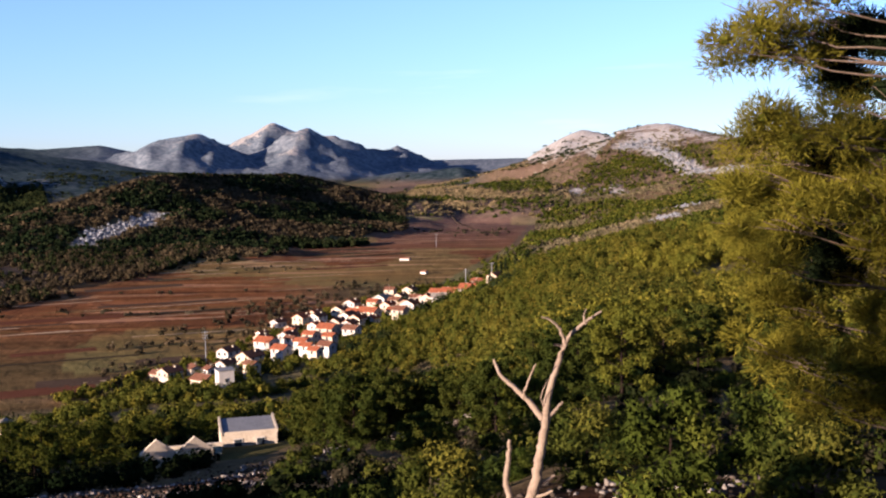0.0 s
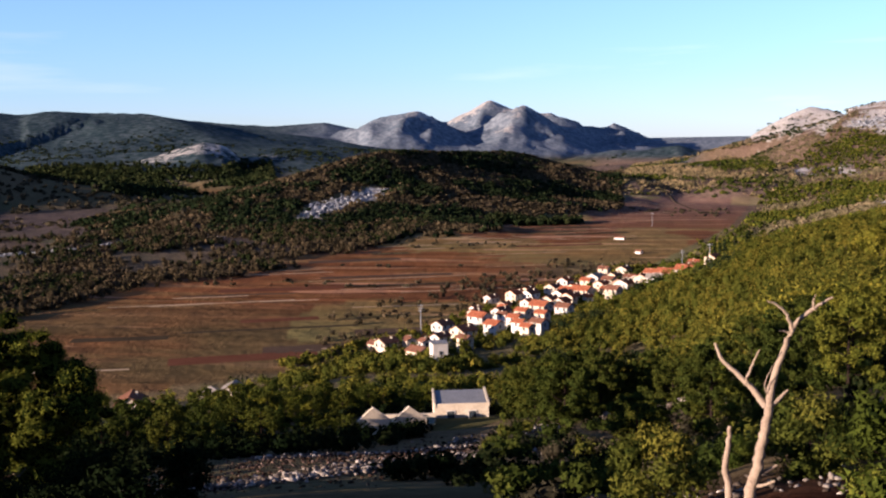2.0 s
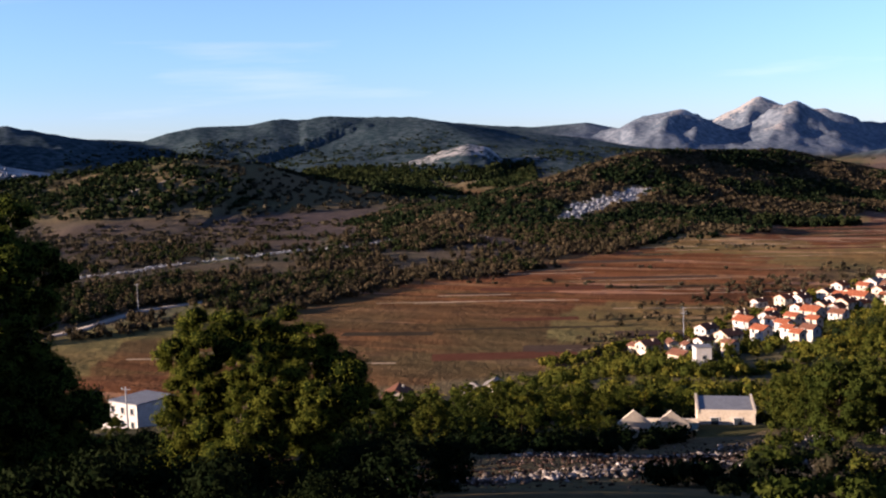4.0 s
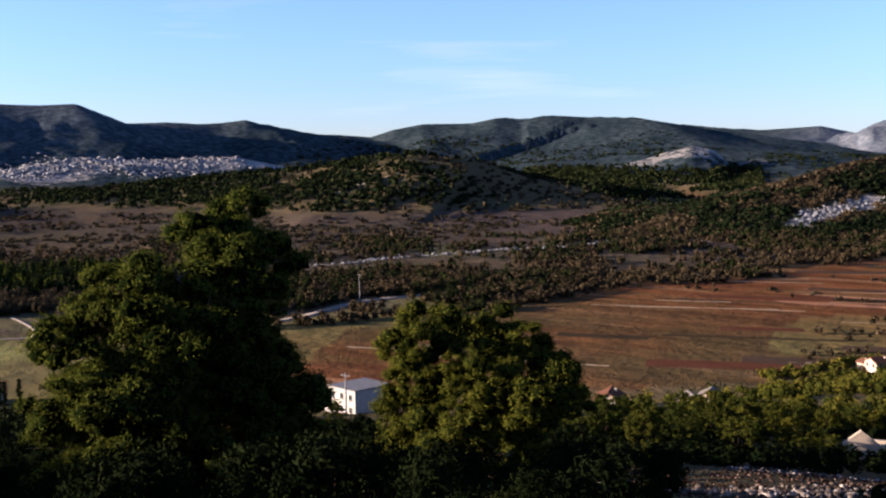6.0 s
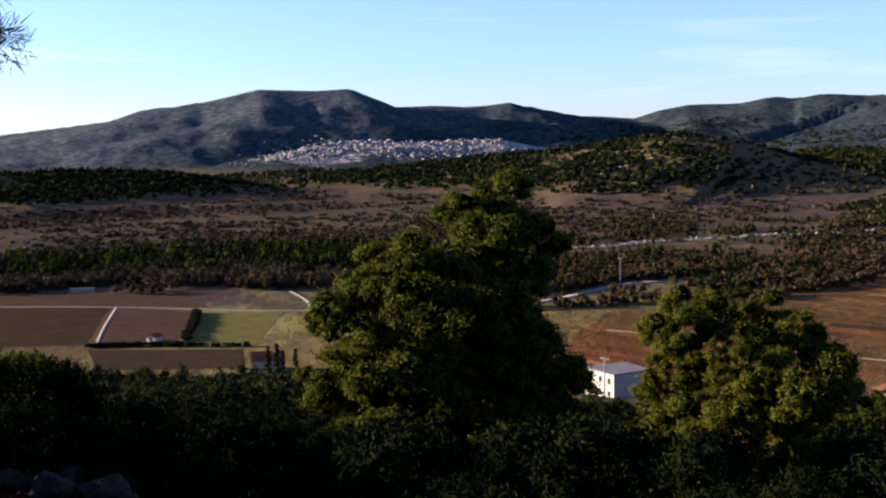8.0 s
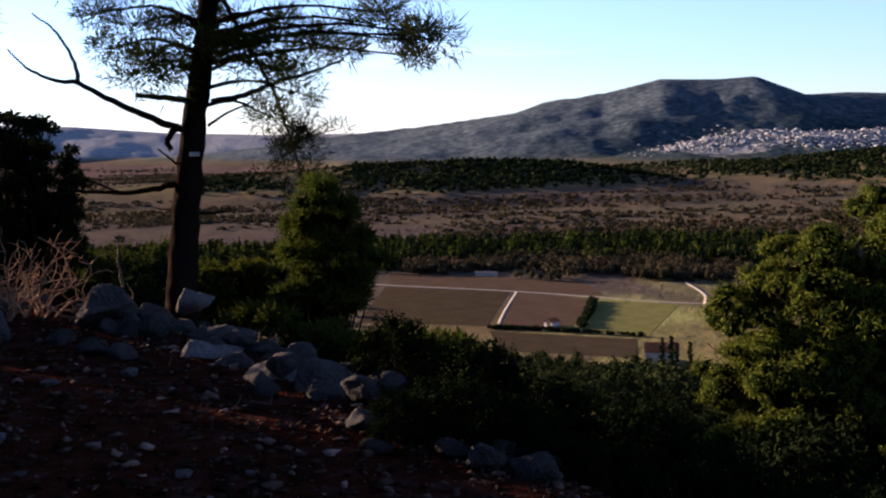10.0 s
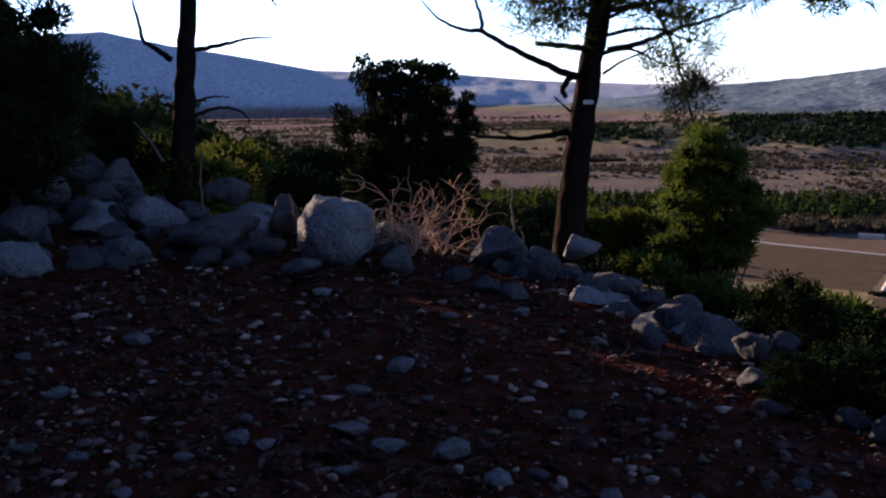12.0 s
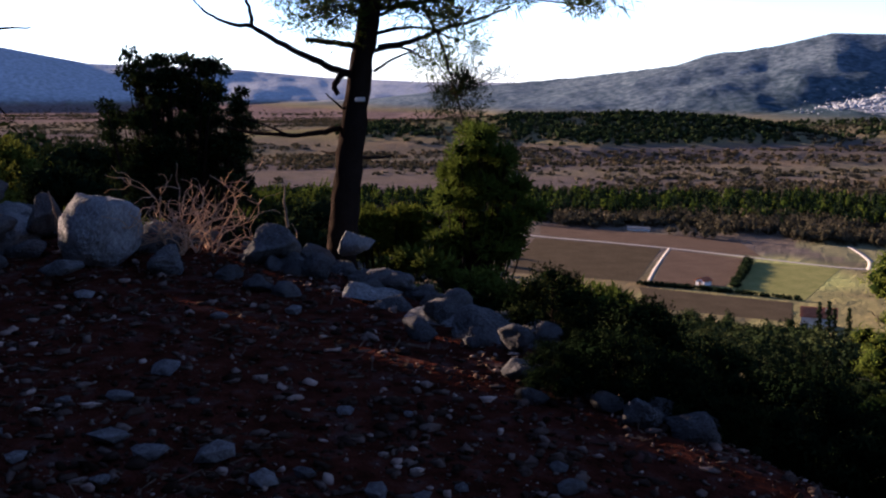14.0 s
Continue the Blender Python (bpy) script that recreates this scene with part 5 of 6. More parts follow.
stuff("village_bushes", crowns("village_bushes", p, uni(1.5, 4, p), uni(2, 4, p), BROWNWOOD, 26, 0.32), "bare garden bushes round the village", "scrub")
p = scatter(9000, -6, 40, 420, 1800, lambda x, y, z: (hillside(x, y) < -12) * (scrub_side(x, y) < 0) * smooth(0.28, 0.4, fbm(x * 0.2, y, 45, 3, 47)) * 0.6)
stuff("field_hedges", crowns("field_hedges", p, uni(1.0, 3, p), uni(2, 5, p), BROWNWOOD, 14, 0.42), "low brown hedges between ploughed strips", "scrub")
p = np.concatenate([scatter(700, 4, 9, 960, 1120, lambda x, y, z: (np.abs(np.hypot(x, y) - 1050 - 0.2 * x) < 20) * 1.0)])
stuff("field_copse", crowns("field_copse", p, uni(5, 9, p), uni(5, 8, p), DARKWOOD, 20, 0.36), "dark copse reaching into the plain", "woods")


# ---- trees that stand out, one by one ----
TREES = []
for k in range(5):
    TREES.append(tree("pine_tree", "green Aleppo pine with a ragged crown on the slope", "pine tree", 6.5, 5.2, 16 + 2 * k, (PINE, YELLOWGREEN, PINE, PINE, PINE)[k], 100 + k, 0.22, ("round", "umbrella", "cone", "round", "round")[k], 55, 0.24, 0.075, group="slope pines", lobe_size=0.19, sub=5, tint=(0.4, 0.3, 0.1, 0.25, 0.6)[k]))
# slope pines in the darker leaf colour, which carries their shade
DARKTREES = [tree("pine_tree", "slope pine with shade put into its dark needles", "pine tree", 6.5, 5.2, 18 + 3 * k, DARKWOOD, 120 + k, 0.15, "round", 55, 0.24, 0.075, group="slope pines", lobe_size=0.19, sub=5) for k in range(2)]
BUSHES = []
# two of the four wear the shade-coloured leaves
for k in range(4):
    BUSHES.append(tree("shrub", "dense evergreen shrub on the stony slope", "shrub", 2.0, 2.4, 13, (SHADEWOOD, PINE, SHADEWOOD, ALEPPO)[k], 140 + k, 0.05, "round", 260, 0.15, 0.04, trunk_r=0.05, group="slope shrubs", lobe_size=0.24, core=0.42))
NEARBUSH = [tree("shrub", "low dense evergreen shrub below the bank", "shrub", 2.0, 2.6, 22, (SHADEWOOD, PINE)[k], 150 + k, 0.05, "round", 250, 0.105, 0.027, trunk_r=0.05, group="slope shrubs", lobe_size=0.19, core=0.45) for k in range(2)]
rnd = random.Random(5)
used = []


def free(x, y, d):
    if any((x - a) ** 2 + (y - b) ** 2 < (d + e) ** 2 for a, b, e in used):
        return False
    used.append((x, y, d))
    return True


used += [(-79, 89, 7), (-105, 118, 9), (-130, 147, 10), (-152, 172, 11), (-34, 142, 13), (-25, 70, 12), (-16, 95, 9), (-22, 92, 8), (-26, 105, 9), (-31, 120, 10), (-40, 130, 13), (-36, 118, 9), (4, 118, 7), (-3, 120, 7), (3, 105, 5), (-2, 106, 5)]


def plant(stock, n, az0, az1, r0, r1, s0, s1, gap, choose=None):
    for _ in range(n * 6):
        if n <= 0:
            break
        r = math.sqrt(rnd.uniform(r0 * r0, r1 * r1))
        x, y = polar(rnd.uniform(az0, az1), r)
        if not free(x, y, gap * 0.5):
            continue
        src = rnd.choice(stock)
        copy_thing(src, stand(x, y, rnd.uniform(0, 360), rnd.uniform(s0, s1), 0.1))
        n -= 1


# right-hand slope, below the path, and among the rubble
plant(TREES, 60, -27, 2, 62, 175, 0.6, 1.15, 4.2)
plant(BUSHES, 60, -26, 1, 22, 110, 0.6, 1.5, 2.0)
plant(TREES, 30, 2, 8, 125, 190, 0.7, 1.2, 4.0)
plant(TREES[:1] + TREES[2:4], 40, 14, 42, 85, 200, 0.5, 0.85, 4.2)
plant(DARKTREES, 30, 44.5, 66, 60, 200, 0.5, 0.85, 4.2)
plant(BUSHES[:3:2], 60, 24, 66, 40, 110, 0.7, 1.5, 2.2)
plant(NEARBUSH[:1], 34, 32, 82, 9, 20, 0.42, 0.7, 1.0)
plant(BUSHES[:3:2], 70, 28, 84, 20, 46, 0.6, 1.2, 1.5)
plant(TREES, 40, 12, 24, 95, 235, 0.5, 0.95, 3.6)
plant(TREES, 44, 90, 114, 55, 170, 0.6, 1.1, 4)
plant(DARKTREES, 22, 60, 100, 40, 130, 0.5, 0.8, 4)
plant(NEARBUSH, 16, 84, 112, 12, 18, 0.4, 0.65, 1.2)
plant(BUSHES[:3:2], 26, 66, 118, 20, 50, 0.6, 1.1, 2)
for i, t in enumerate(TREES + BUSHES + NEARBUSH + DARKTREES):
    t.matrix_basis = stand(*polar(-14 + 2.4 * i, 150 + 4 * i), 30 * i, 0.9)

# low dark shrubs just below the edge of the path
for az, r, s in ((73, 7.6, 0.34), (69, 7.2, 0.38), (65, 6.8, 0.34), (61, 6.5, 0.4), (57, 6.2, 0.36), (53, 6.0, 0.4), (49, 5.8, 0.36), (67, 8.4, 0.45), (60, 7.8, 0.45), (54, 7.2, 0.45)):
    copy_thing(NEARBUSH[0], stand(*polar(az, r), 47 * az, s, 0.05))

for k in range(12):   # small shade-coloured shrubs between the blocks darken the lower end of the bank
    copy_thing(NEARBUSH[0], stand(*polar(62 + 1.0 * k, 6.3 + 0.3 * math.sin(2.1 * k)), 53 * k, 0.17 + 0.05 * math.sin(1.7 * k), 0.03))

# trees round the cream house
for az, r, q in ((16.4, 128, 0.55), (17.6, 136, 0.7), (18.8, 128, 0.6), (20.2, 138, 0.75), (21.6, 130, 0.6), (17.0, 146, 0.8), (18.6, 150, 0.8), (13.0, 172, 0.7), (14.6, 176, 0.8), (15.8, 168, 0.7), (11.4, 178, 0.75), (8.4, 166, 0.9), (7.0, 158, 0.9), (23.0, 140, 0.7)):
    copy_thing(TREES[int(az * 10) % 5], stand(*polar(az, r), 61 * az, q, 0.1))
# dark rounded tree beside the cream house
for az, r, s in ((5.0, 108, 1.5), (2.3, 141, 1.4), (0.4, 138, 1.3), (6.6, 132, 1.3), (3.4, 137, 1.5)):
    copy_thing(TREES[3], stand(*polar(az, r), 77 * az, s, 0.1))

# cypresses by the orange-roofed house and along the village
cyp = tree("cypress", "slender dark cypress beside a house", "cypress", 10, 2.2, 26, DARKWOOD, 160, 0.04, "cone", 60, 0.5, 0.16, group="cypresses", lobe_size=0.26)
cyp.matrix_basis = stand(-318, 190, 0, 1.0)
for x, y, s in ((-314, 191, 1.1), (-309, 190, 0.95), (-304, 192, 1.05), (24, 520, 1.1), (27, 532, 1.0), (30, 545, 1.1), (36, 560, 1.1), (40, 540, 1.0), (44, 580, 1.2), (20, 498, 0.9)):
    copy_thing(cyp, stand(x, y, x * 7, s))

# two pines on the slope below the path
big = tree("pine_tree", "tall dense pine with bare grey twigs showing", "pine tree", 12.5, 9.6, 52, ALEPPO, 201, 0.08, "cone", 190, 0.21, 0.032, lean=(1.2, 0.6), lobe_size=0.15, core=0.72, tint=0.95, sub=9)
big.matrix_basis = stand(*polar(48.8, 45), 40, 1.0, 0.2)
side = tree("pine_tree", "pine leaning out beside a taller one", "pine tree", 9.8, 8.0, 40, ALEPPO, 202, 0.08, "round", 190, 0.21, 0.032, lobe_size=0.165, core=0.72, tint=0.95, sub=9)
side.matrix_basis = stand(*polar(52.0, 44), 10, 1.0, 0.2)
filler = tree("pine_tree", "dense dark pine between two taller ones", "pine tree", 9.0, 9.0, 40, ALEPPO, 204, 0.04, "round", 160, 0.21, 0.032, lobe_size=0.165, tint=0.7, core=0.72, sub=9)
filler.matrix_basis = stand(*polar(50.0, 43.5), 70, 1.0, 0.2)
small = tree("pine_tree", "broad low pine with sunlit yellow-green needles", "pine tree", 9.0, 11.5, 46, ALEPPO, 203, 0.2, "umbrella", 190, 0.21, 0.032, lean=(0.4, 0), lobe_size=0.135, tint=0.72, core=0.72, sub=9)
small.matrix_basis = stand(*polar(34.2, 55), 200, 1.0, 0.2)


def bare_twigs(ob, height, width, n, seed):
    """Grey leafless twigs that show on the outside of a crown."""
    r = random.Random(seed)
    for k in range(n):
        a, u = r.uniform(0, 6.28), r.uniform(0.3, 0.85)
        rad = width * 0.5 * (1.0 - 0.65 * u) * r.uniform(0.75, 1.0) + 0.4
        out = Vector((math.cos(a), math.sin(a), r.uniform(0.0, 0.5)))
        p = Vector((math.cos(a) * rad, math.sin(a) * rad, u * height))
        lines = [([p, p + out * 0.5 + Vector((0, 0, 0.12)), p + out * 0.9 + Vector((0, 0, r.uniform(0.1, 0.5)))], 0.04, 0.015)]
        for _ in range(3):
            s = p + out * r.uniform(0.2, 0.8)
            lines.append(([s, s + Vector((r.uniform(-0.4, 0.4), r.uniform(-0.4, 0.4), r.uniform(0.0, 0.5)))], 0.02, 0.008))
        part("bare_twig", tubes("bare_twig", lines, TWIGBARK, 5, 3, 0.03, k), ob, "bare grey twig")


bare_twigs(big, 13.0, 10.5, 34, 5)
bare_twigs(side, 9.8, 8.0, 20, 6)
bare_twigs(small, 9.0, 11.5, 16, 7)


# ---- dead bleached tree ----
def local(px, py, d=18.0, x0=930, y0=880, f=1940.0):
    return Vector(((px - x0) * d / f, 0, (y0 - py) * d / f))


def dead_tree():
    x, y = polar(-4.2, 18)
    z = EYE - 18 * math.tan(radians(17.4))
    ob = thing("dead_tree", "bleached bare dead tree with broken forked limbs", "dead tree", pose(x, y, z, 0, 0, -4))
    gz = land1(x, y) - z - 0.3
    part("trunk", tubes("trunk", [([Vector((-0.08, 0, gz)), local(928, 890), local(940, 830), local(948, 780), local(957, 728)], 0.10, 0.066)], DEADWOOD, 10, 6, 0.02, 3), ob)
    limbs = [([(957, 735), (962, 690), (980, 635), (998, 590), (1030, 562), (1058, 544)], 0.10, 0.03, 0.25),
             ([(994, 598), (984, 570), (968, 553), (952, 545)], 0.05, 0.022, -0.2),
             ([(952, 730), (930, 700), (905, 678), (880, 655), (868, 628)], 0.085, 0.035, 0.3),
             ([(918, 690), (928, 660), (941, 626)], 0.04, 0.02, -0.25),
             ([(960, 728), (974, 716), (988, 701)], 0.07, 0.03, 0.1),
             ([(1028, 562), (1026, 550), (1030, 538)], 0.03, 0.018, 0.1),
             ([(958, 710), (950, 690), (962, 655)], 0.022, 0.01, -0.15),
             ([(990, 600), (978, 598), (972, 597)], 0.03, 0.015, -0.1),
             ([(938, 845), (955, 842), (972, 832)], 0.06, 0.03, 0.1),
             ([(932, 868), (950, 862), (968, 850)], 0.05, 0.03, -0.2)]
    for pts, r0, r1, dy in limbs:
        n = len(pts)
        part("limb", tubes("limb", [([local(a, b) + Vector((0, dy * i / (n - 1), 0)) for i, (a, b) in enumerate(pts)], r0 * 0.68, r1 * 0.6)], DEADWOOD, 8, 5, 0.008, len(pts)), ob)
    part("limb", tubes("limb", [([Vector((-0.35, -0.2, gz)), local(893, 880), local(886, 835), local(892, 790), local(894, 765)], 0.07, 0.03)], DEADWOOD, 7, 4, 0.01, 5), ob)


dead_tree()


# ---- the stony bank beside the path ----
def at_view(px, py, d, yaw=90.85, pitch=-8.88, f=1940.0, cx=-0.45, cy=0.0):
    """A place d metres out, taken from a pixel position in the camera's view."""
    az = yaw - math.degrees(math.atan((px - 784) / f))
    el = pitch - math.degrees(math.atan((py - 441) / f))
    x, y = polar(az, d)
    return Vector((x + cx, y + cy, EYE + d * math.tan(radians(el))))


def boulder_mesh(seed, flat=0.8, detail=4, chips=11):
    """A weathered limestone block: chipped planes, rounded edges, pits."""
    bm = bmesh.new()
    bmesh.ops.create_icosphere(bm, subdivisions=detail, radius=0.5)
    r = random.Random(seed)
    planes = [(Vector((r.gauss(0, 1), r.gauss(0, 1), r.gauss(0, 0.8))).normalized(), r.uniform(0.24, 0.40) + (0.05 if chips < 9 else 0)) for _ in range(chips)]
    off = Vector((r.uniform(0, 50), r.uniform(0, 50), r.uniform(0, 50)))
    for v in bm.verts:
        for n, d in planes:
            h = v.co.dot(n) - d
            if h > 0:
                v.co -= n * h * 0.88
        v.co += v.co.normalized() * (0.07 * noise.noise(v.co * 2.6 + off) + 0.035 * noise.noise(v.co * 8 + off) - 0.03 * abs(noise.noise(v.co * 5 - off)) + 0.012 * noise.noise(v.co * 22 + off))
        v.co.z *= flat
    me = bpy.data.meshes.new("boulder")
    bm.to_mesh(me)
    bm.free()
    me.materials.append(LIMESTONE)
    me.polygons.foreach_set("use_smooth", np.ones(len(me.polygons), dtype=bool))
    return me


BOULDERS = [boulder_mesh(300 + k) for k in range(6)]
for q in [boulder_mesh(342, 0.92, 4, 7), boulder_mesh(303), boulder_mesh(301)]:   # paler blocks: sunlight put into the stone's colour
    q.materials[0] = SUNLIT_LIME
    BOULDERS.append(q)
ROCKS = [boulder_mesh(320 + k, 0.7, 1 + k % 2, 9) for k in range(8)]
for q in ROCKS:   # freshly broken, sharp-edged
    q.polygons.foreach_set("use_smooth", np.zeros(len(q.polygons), dtype=bool))
    q.materials[0] = STONES
rnd2 = random.Random(9)


def boulder(px, py, w, h, d, label, kind=0, name="boulder", group="bank boulders"):
    """w, h: its size in picture pixels; placed by pixel at range d to fit the camera's view."""
    p = at_view(px, py, d)
    sx, sz = w / 1940 * d * 1.1, h / 1940 * d * 1.25
    ob = tagged(new(name, BOULDERS[kind]), label, "boulder", group)
    ob.matrix_basis = Matrix.Translation(p) @ Matrix.Rotation(rnd2.uniform(0, 6.28), 4, "Z") @ Matrix.Diagonal((sx, sx * rnd2.uniform(0.8, 1.0), sz, 1))
    return ob


boulder(632, 388, 140, 135, 8.9, "large rounded limestone boulder on the bank, coloured as sunlit", 6)
boulder(418, 385, 175, 75, 9.4, "long low grey limestone block", 1)
boulder(740, 447, 85, 65, 8.4, "small rounded limestone boulder", 2)
boulder(570, 445, 85, 32, 8.2, "flat limestone slab half sunk in earth", 3)
boulder(912, 425, 115, 90, 8.8, "pitted limestone boulder beside dry brush", 4)
boulder(1000, 470, 75, 70, 8.4, "grey limestone block beside a trunk", 5)
boulder(1068, 420, 70, 55, 9.0, "pale pointed stone at the foot of a pine", 7)
boulder(1090, 515, 130, 75, 7.9, "limestone boulder with sunlight put into its colour", 7)
boulder(1215, 572, 125, 95, 7.2, "broad limestone boulder leaning outward", 8)
boulder(1150, 545, 90, 70, 7.5, "grey limestone block in the bank", 0)
boulder(535, 360, 60, 85, 9.6, "pointed upright limestone slab", 4)
boulder(80, 368, 95, 85, 10.2, "angular grey limestone block", 5)
boulder(250, 292, 115, 80, 12.5, "grey limestone boulder among roots", 2)
boulder(195, 275, 90, 75, 12.8, "weathered grey limestone block", 0)
boulder(50, 250, 130, 75, 12.5, "pale limestone block on the rising bank", 1)
boulder(30, 300, 100, 80, 11.5, "squat grey limestone block", 3)
boulder(120, 300, 90, 60, 11.6, "low weathered limestone block", 4)
boulder(440, 320, 80, 60, 11.0, "dark limestone block behind the bank", 5)
boulder(845, 475, 60, 45, 8.2, "small grey limestone in the bank", 2)
boulder(895, 490, 60, 40, 7.8, "small grey stone in the bank", 3)
boulder(950, 500, 60, 40, 7.7, "small grey stone in the bank", 4)
boulder(1300, 600, 80, 75, 6.6, "dark limestone block in the bank", 0)
boulder(1380, 590, 70, 60, 6.4, "angular limestone block in the bank", 5)
boulder(1330, 645, 65, 50, 6.2, "small grey block at the foot of the bank", 2)
boulder(1470, 615, 75, 30, 6.3, "flat stone laid on the bank", 3)
boulder(1485, 668, 85, 60, 6.0, "squared limestone block in the bank", 1)
boulder(1080, 632, 110, 28, 6.6, "long flat stone lying on the path", 3)
boulder(1060, 580, 75, 50, 7.0, "grey stone at the foot of the bank", 4)
boulder(1440, 575, 70, 40, 6.7, "small limestone block on the bank", 2)
for k in range(4):
    az = 70 - 1.6 * k + rnd2.uniform(-1, 1)
    r = 6.1 - 0.13 * k + rnd2.uniform(-0.3, 0.3)
    x, y = polar(az, r)
    ob = tagged(new("boulder", rnd2.choice(BOULDERS[:6])), "shaded limestone block on the edge of the path", "boulder", "bank boulders")
    s = rnd2.uniform(0.16, 0.32)
    ob.matrix_basis = pose(x, y, land1(x, y) + 0.05, 0, 0, rnd2.uniform(0, 360)) @ Matrix.Diagonal((s, s, s * 0.8, 1))
# jumble of smaller blocks all along the bank
line = bend([(x, y, 0) for x, y in BANK[1:7]], 10)
for k in range(170):
    i = rnd2.randrange(len(line) - 1)
    q = line[i].lerp(line[i + 1], rnd2.random()) + Vector((rnd2.gauss(0, 0.36), rnd2.gauss(0, 0.36), 0))
    s = rnd2.choice((0.14, 0.2, 0.26, 0.34, 0.42)) * rnd2.uniform(0.75, 1.2) * (0.75 if q.x > -6.5 else 1.0)
    ob = tagged(new("boulder", rnd2.choice(BOULDERS[:6])), "rough limestone block in the tumbled bank", "boulder", "bank boulders")
    ob.matrix_basis = pose(q.x, q.y, land1(q.x, q.y) + s * 0.1, rnd2.uniform(-20, 20), rnd2.uniform(-20, 20), rnd2.uniform(0, 360)) @ Matrix.Diagonal((s, s * 0.85, s * 0.75, 1))
for k in range(60):
    x, y = polar(rnd2.uniform(98, 113), rnd2.uniform(9.3, 13))
    s = rnd2.choice((0.16, 0.24, 0.34, 0.46, 0.6)) * rnd2.uniform(0.8, 1.2)
    ob = tagged(new("boulder", rnd2.choice(BOULDERS[:8])), "weathered limestone block in the rising bank", "boulder", "bank boulders")
    ob.matrix_basis = pose(x, y, land1(x, y) + s * 0.1, rnd2.uniform(-20, 20), rnd2.uniform(-20, 20), rnd2.uniform(0, 360)) @ Matrix.Diagonal((s, s * 0.85, s * 0.75, 1))
# loose stones on the path
for px, py, w in ((455, 725, 45), (650, 757, 85), (490, 770, 50), (715, 785, 75), (835, 795, 100), (915, 835, 80), (990, 820, 55), (1125, 848, 75), (1470, 872, 70), (1060, 712, 40), (740, 650, 70), (660, 685, 50), (440, 760, 70), (385, 862, 35), (630, 820, 45), (830, 562, 30), (1180, 712, 30), (310, 635, 25), (270, 590, 60), (50, 740, 50), (150, 765, 50), (1510, 815, 60), (1290, 830, 40), (1215, 850, 50), (570, 685, 35), (120, 660, 45), (225, 830, 45), (340, 780, 40), (790, 700, 30), (1480, 780, 45), (600, 520, 40), (355, 440, 50), (60, 600, 40), (960, 550, 45)):
    el = -8.88 - math.degrees(math.atan((py - 441) / 1940))
    d = 1.52 / math.tan(radians(-el))
    p = at_view(px, py, d)
    ob = tagged(new("stone", rnd2.choice(ROCKS)), "pale angular limestone lying on red earth", "stone", "loose path stones")
    s = w / 1940 * d * 1.15
    ob.matrix_basis = pose(p.x, p.y, land1(p.x, p.y) + s * 0.12, 0, 0, rnd2.uniform(0, 360)) @ Matrix.Diagonal((s, s * 0.75, s * 0.6, 1))
n = 44000
ga, gr = np.radians(rng.uniform(40, 118, n)), rng.uniform(2.4, 10.5, n)
gxy = np.stack([-np.sin(ga) * gr - 0.45, np.cos(ga) * gr], 1)
size = 0.010 + 0.075 * rng.random(n) ** 4.5
d_, _, s_ = near_line(gxy[:, 0], gxy[:, 1], BANK)
m = (d_ * s_ > -0.6) & (rng.random(n) < 0.5 + 0.7 * smooth(-0.3, 0.4, fbm(gxy[:, 0], gxy[:, 1], 1.6, 3, 77)))
gxy, size = gxy[m], size[m]
rubble("gravel", "loose limestone gravel strewn over red earth", np.column_stack([gxy, land(gxy[:, 0], gxy[:, 1]) + size * 0.1]), size, "gravel", SHARDS)
# fallen needles, leaves and bits of twig between the stones
n = 8000
ga, gr = np.radians(rng.uniform(42, 118, n)), rng.uniform(2.4, 10.0, n)
gxy = np.stack([-np.sin(ga) * gr - 0.45, np.cos(ga) * gr], 1)
d_, _, s_ = near_line(gxy[:, 0], gxy[:, 1], BANK)
gxy = gxy[(d_ * s_ > -0.4) & (rng.random(n) < smooth(-0.4, 0.3, fbm(gxy[:, 0], gxy[:, 1], 1.1, 3, 78)))]
n = len(gxy)
p = np.column_stack([gxy, land(gxy[:, 0], gxy[:, 1]) + 0.012])
a, ln = rng.uniform(0, 6.28, n), 0.012 + 0.06 * rng.random(n) ** 4
u = np.stack([np.cos(a), np.sin(a), rng.normal(0, 0.25, n)], 1) * ln[:, None]
v = np.stack([-np.sin(a), np.cos(a), rng.normal(0, 0.4, n)], 1) * (0.003 + 0.006 * rng.random(n))[:, None]
stuff("leaf_litter", soup("leaf_litter", np.stack([p - u - v, p + u - v * 0.4, p + u * 0.9 + v * 0.4, p - u * 0.8 + v], 1).reshape(-1, 3), np.arange(4 * n), LITTER, 4), "dry needles and twig bits scattered over the path", "litter")


# ---- the leaning pine and its neighbours on the bank ----
def view_line(pts, d, **kw):
    return [at_view(a, b, dd, **kw) for (a, b), dd in zip(pts, d if isinstance(d, (list, tuple)) else [d] * len(pts))]


V11 = dict(yaw=79.87, pitch=-6.32, cx=-0.444, cy=0.07)


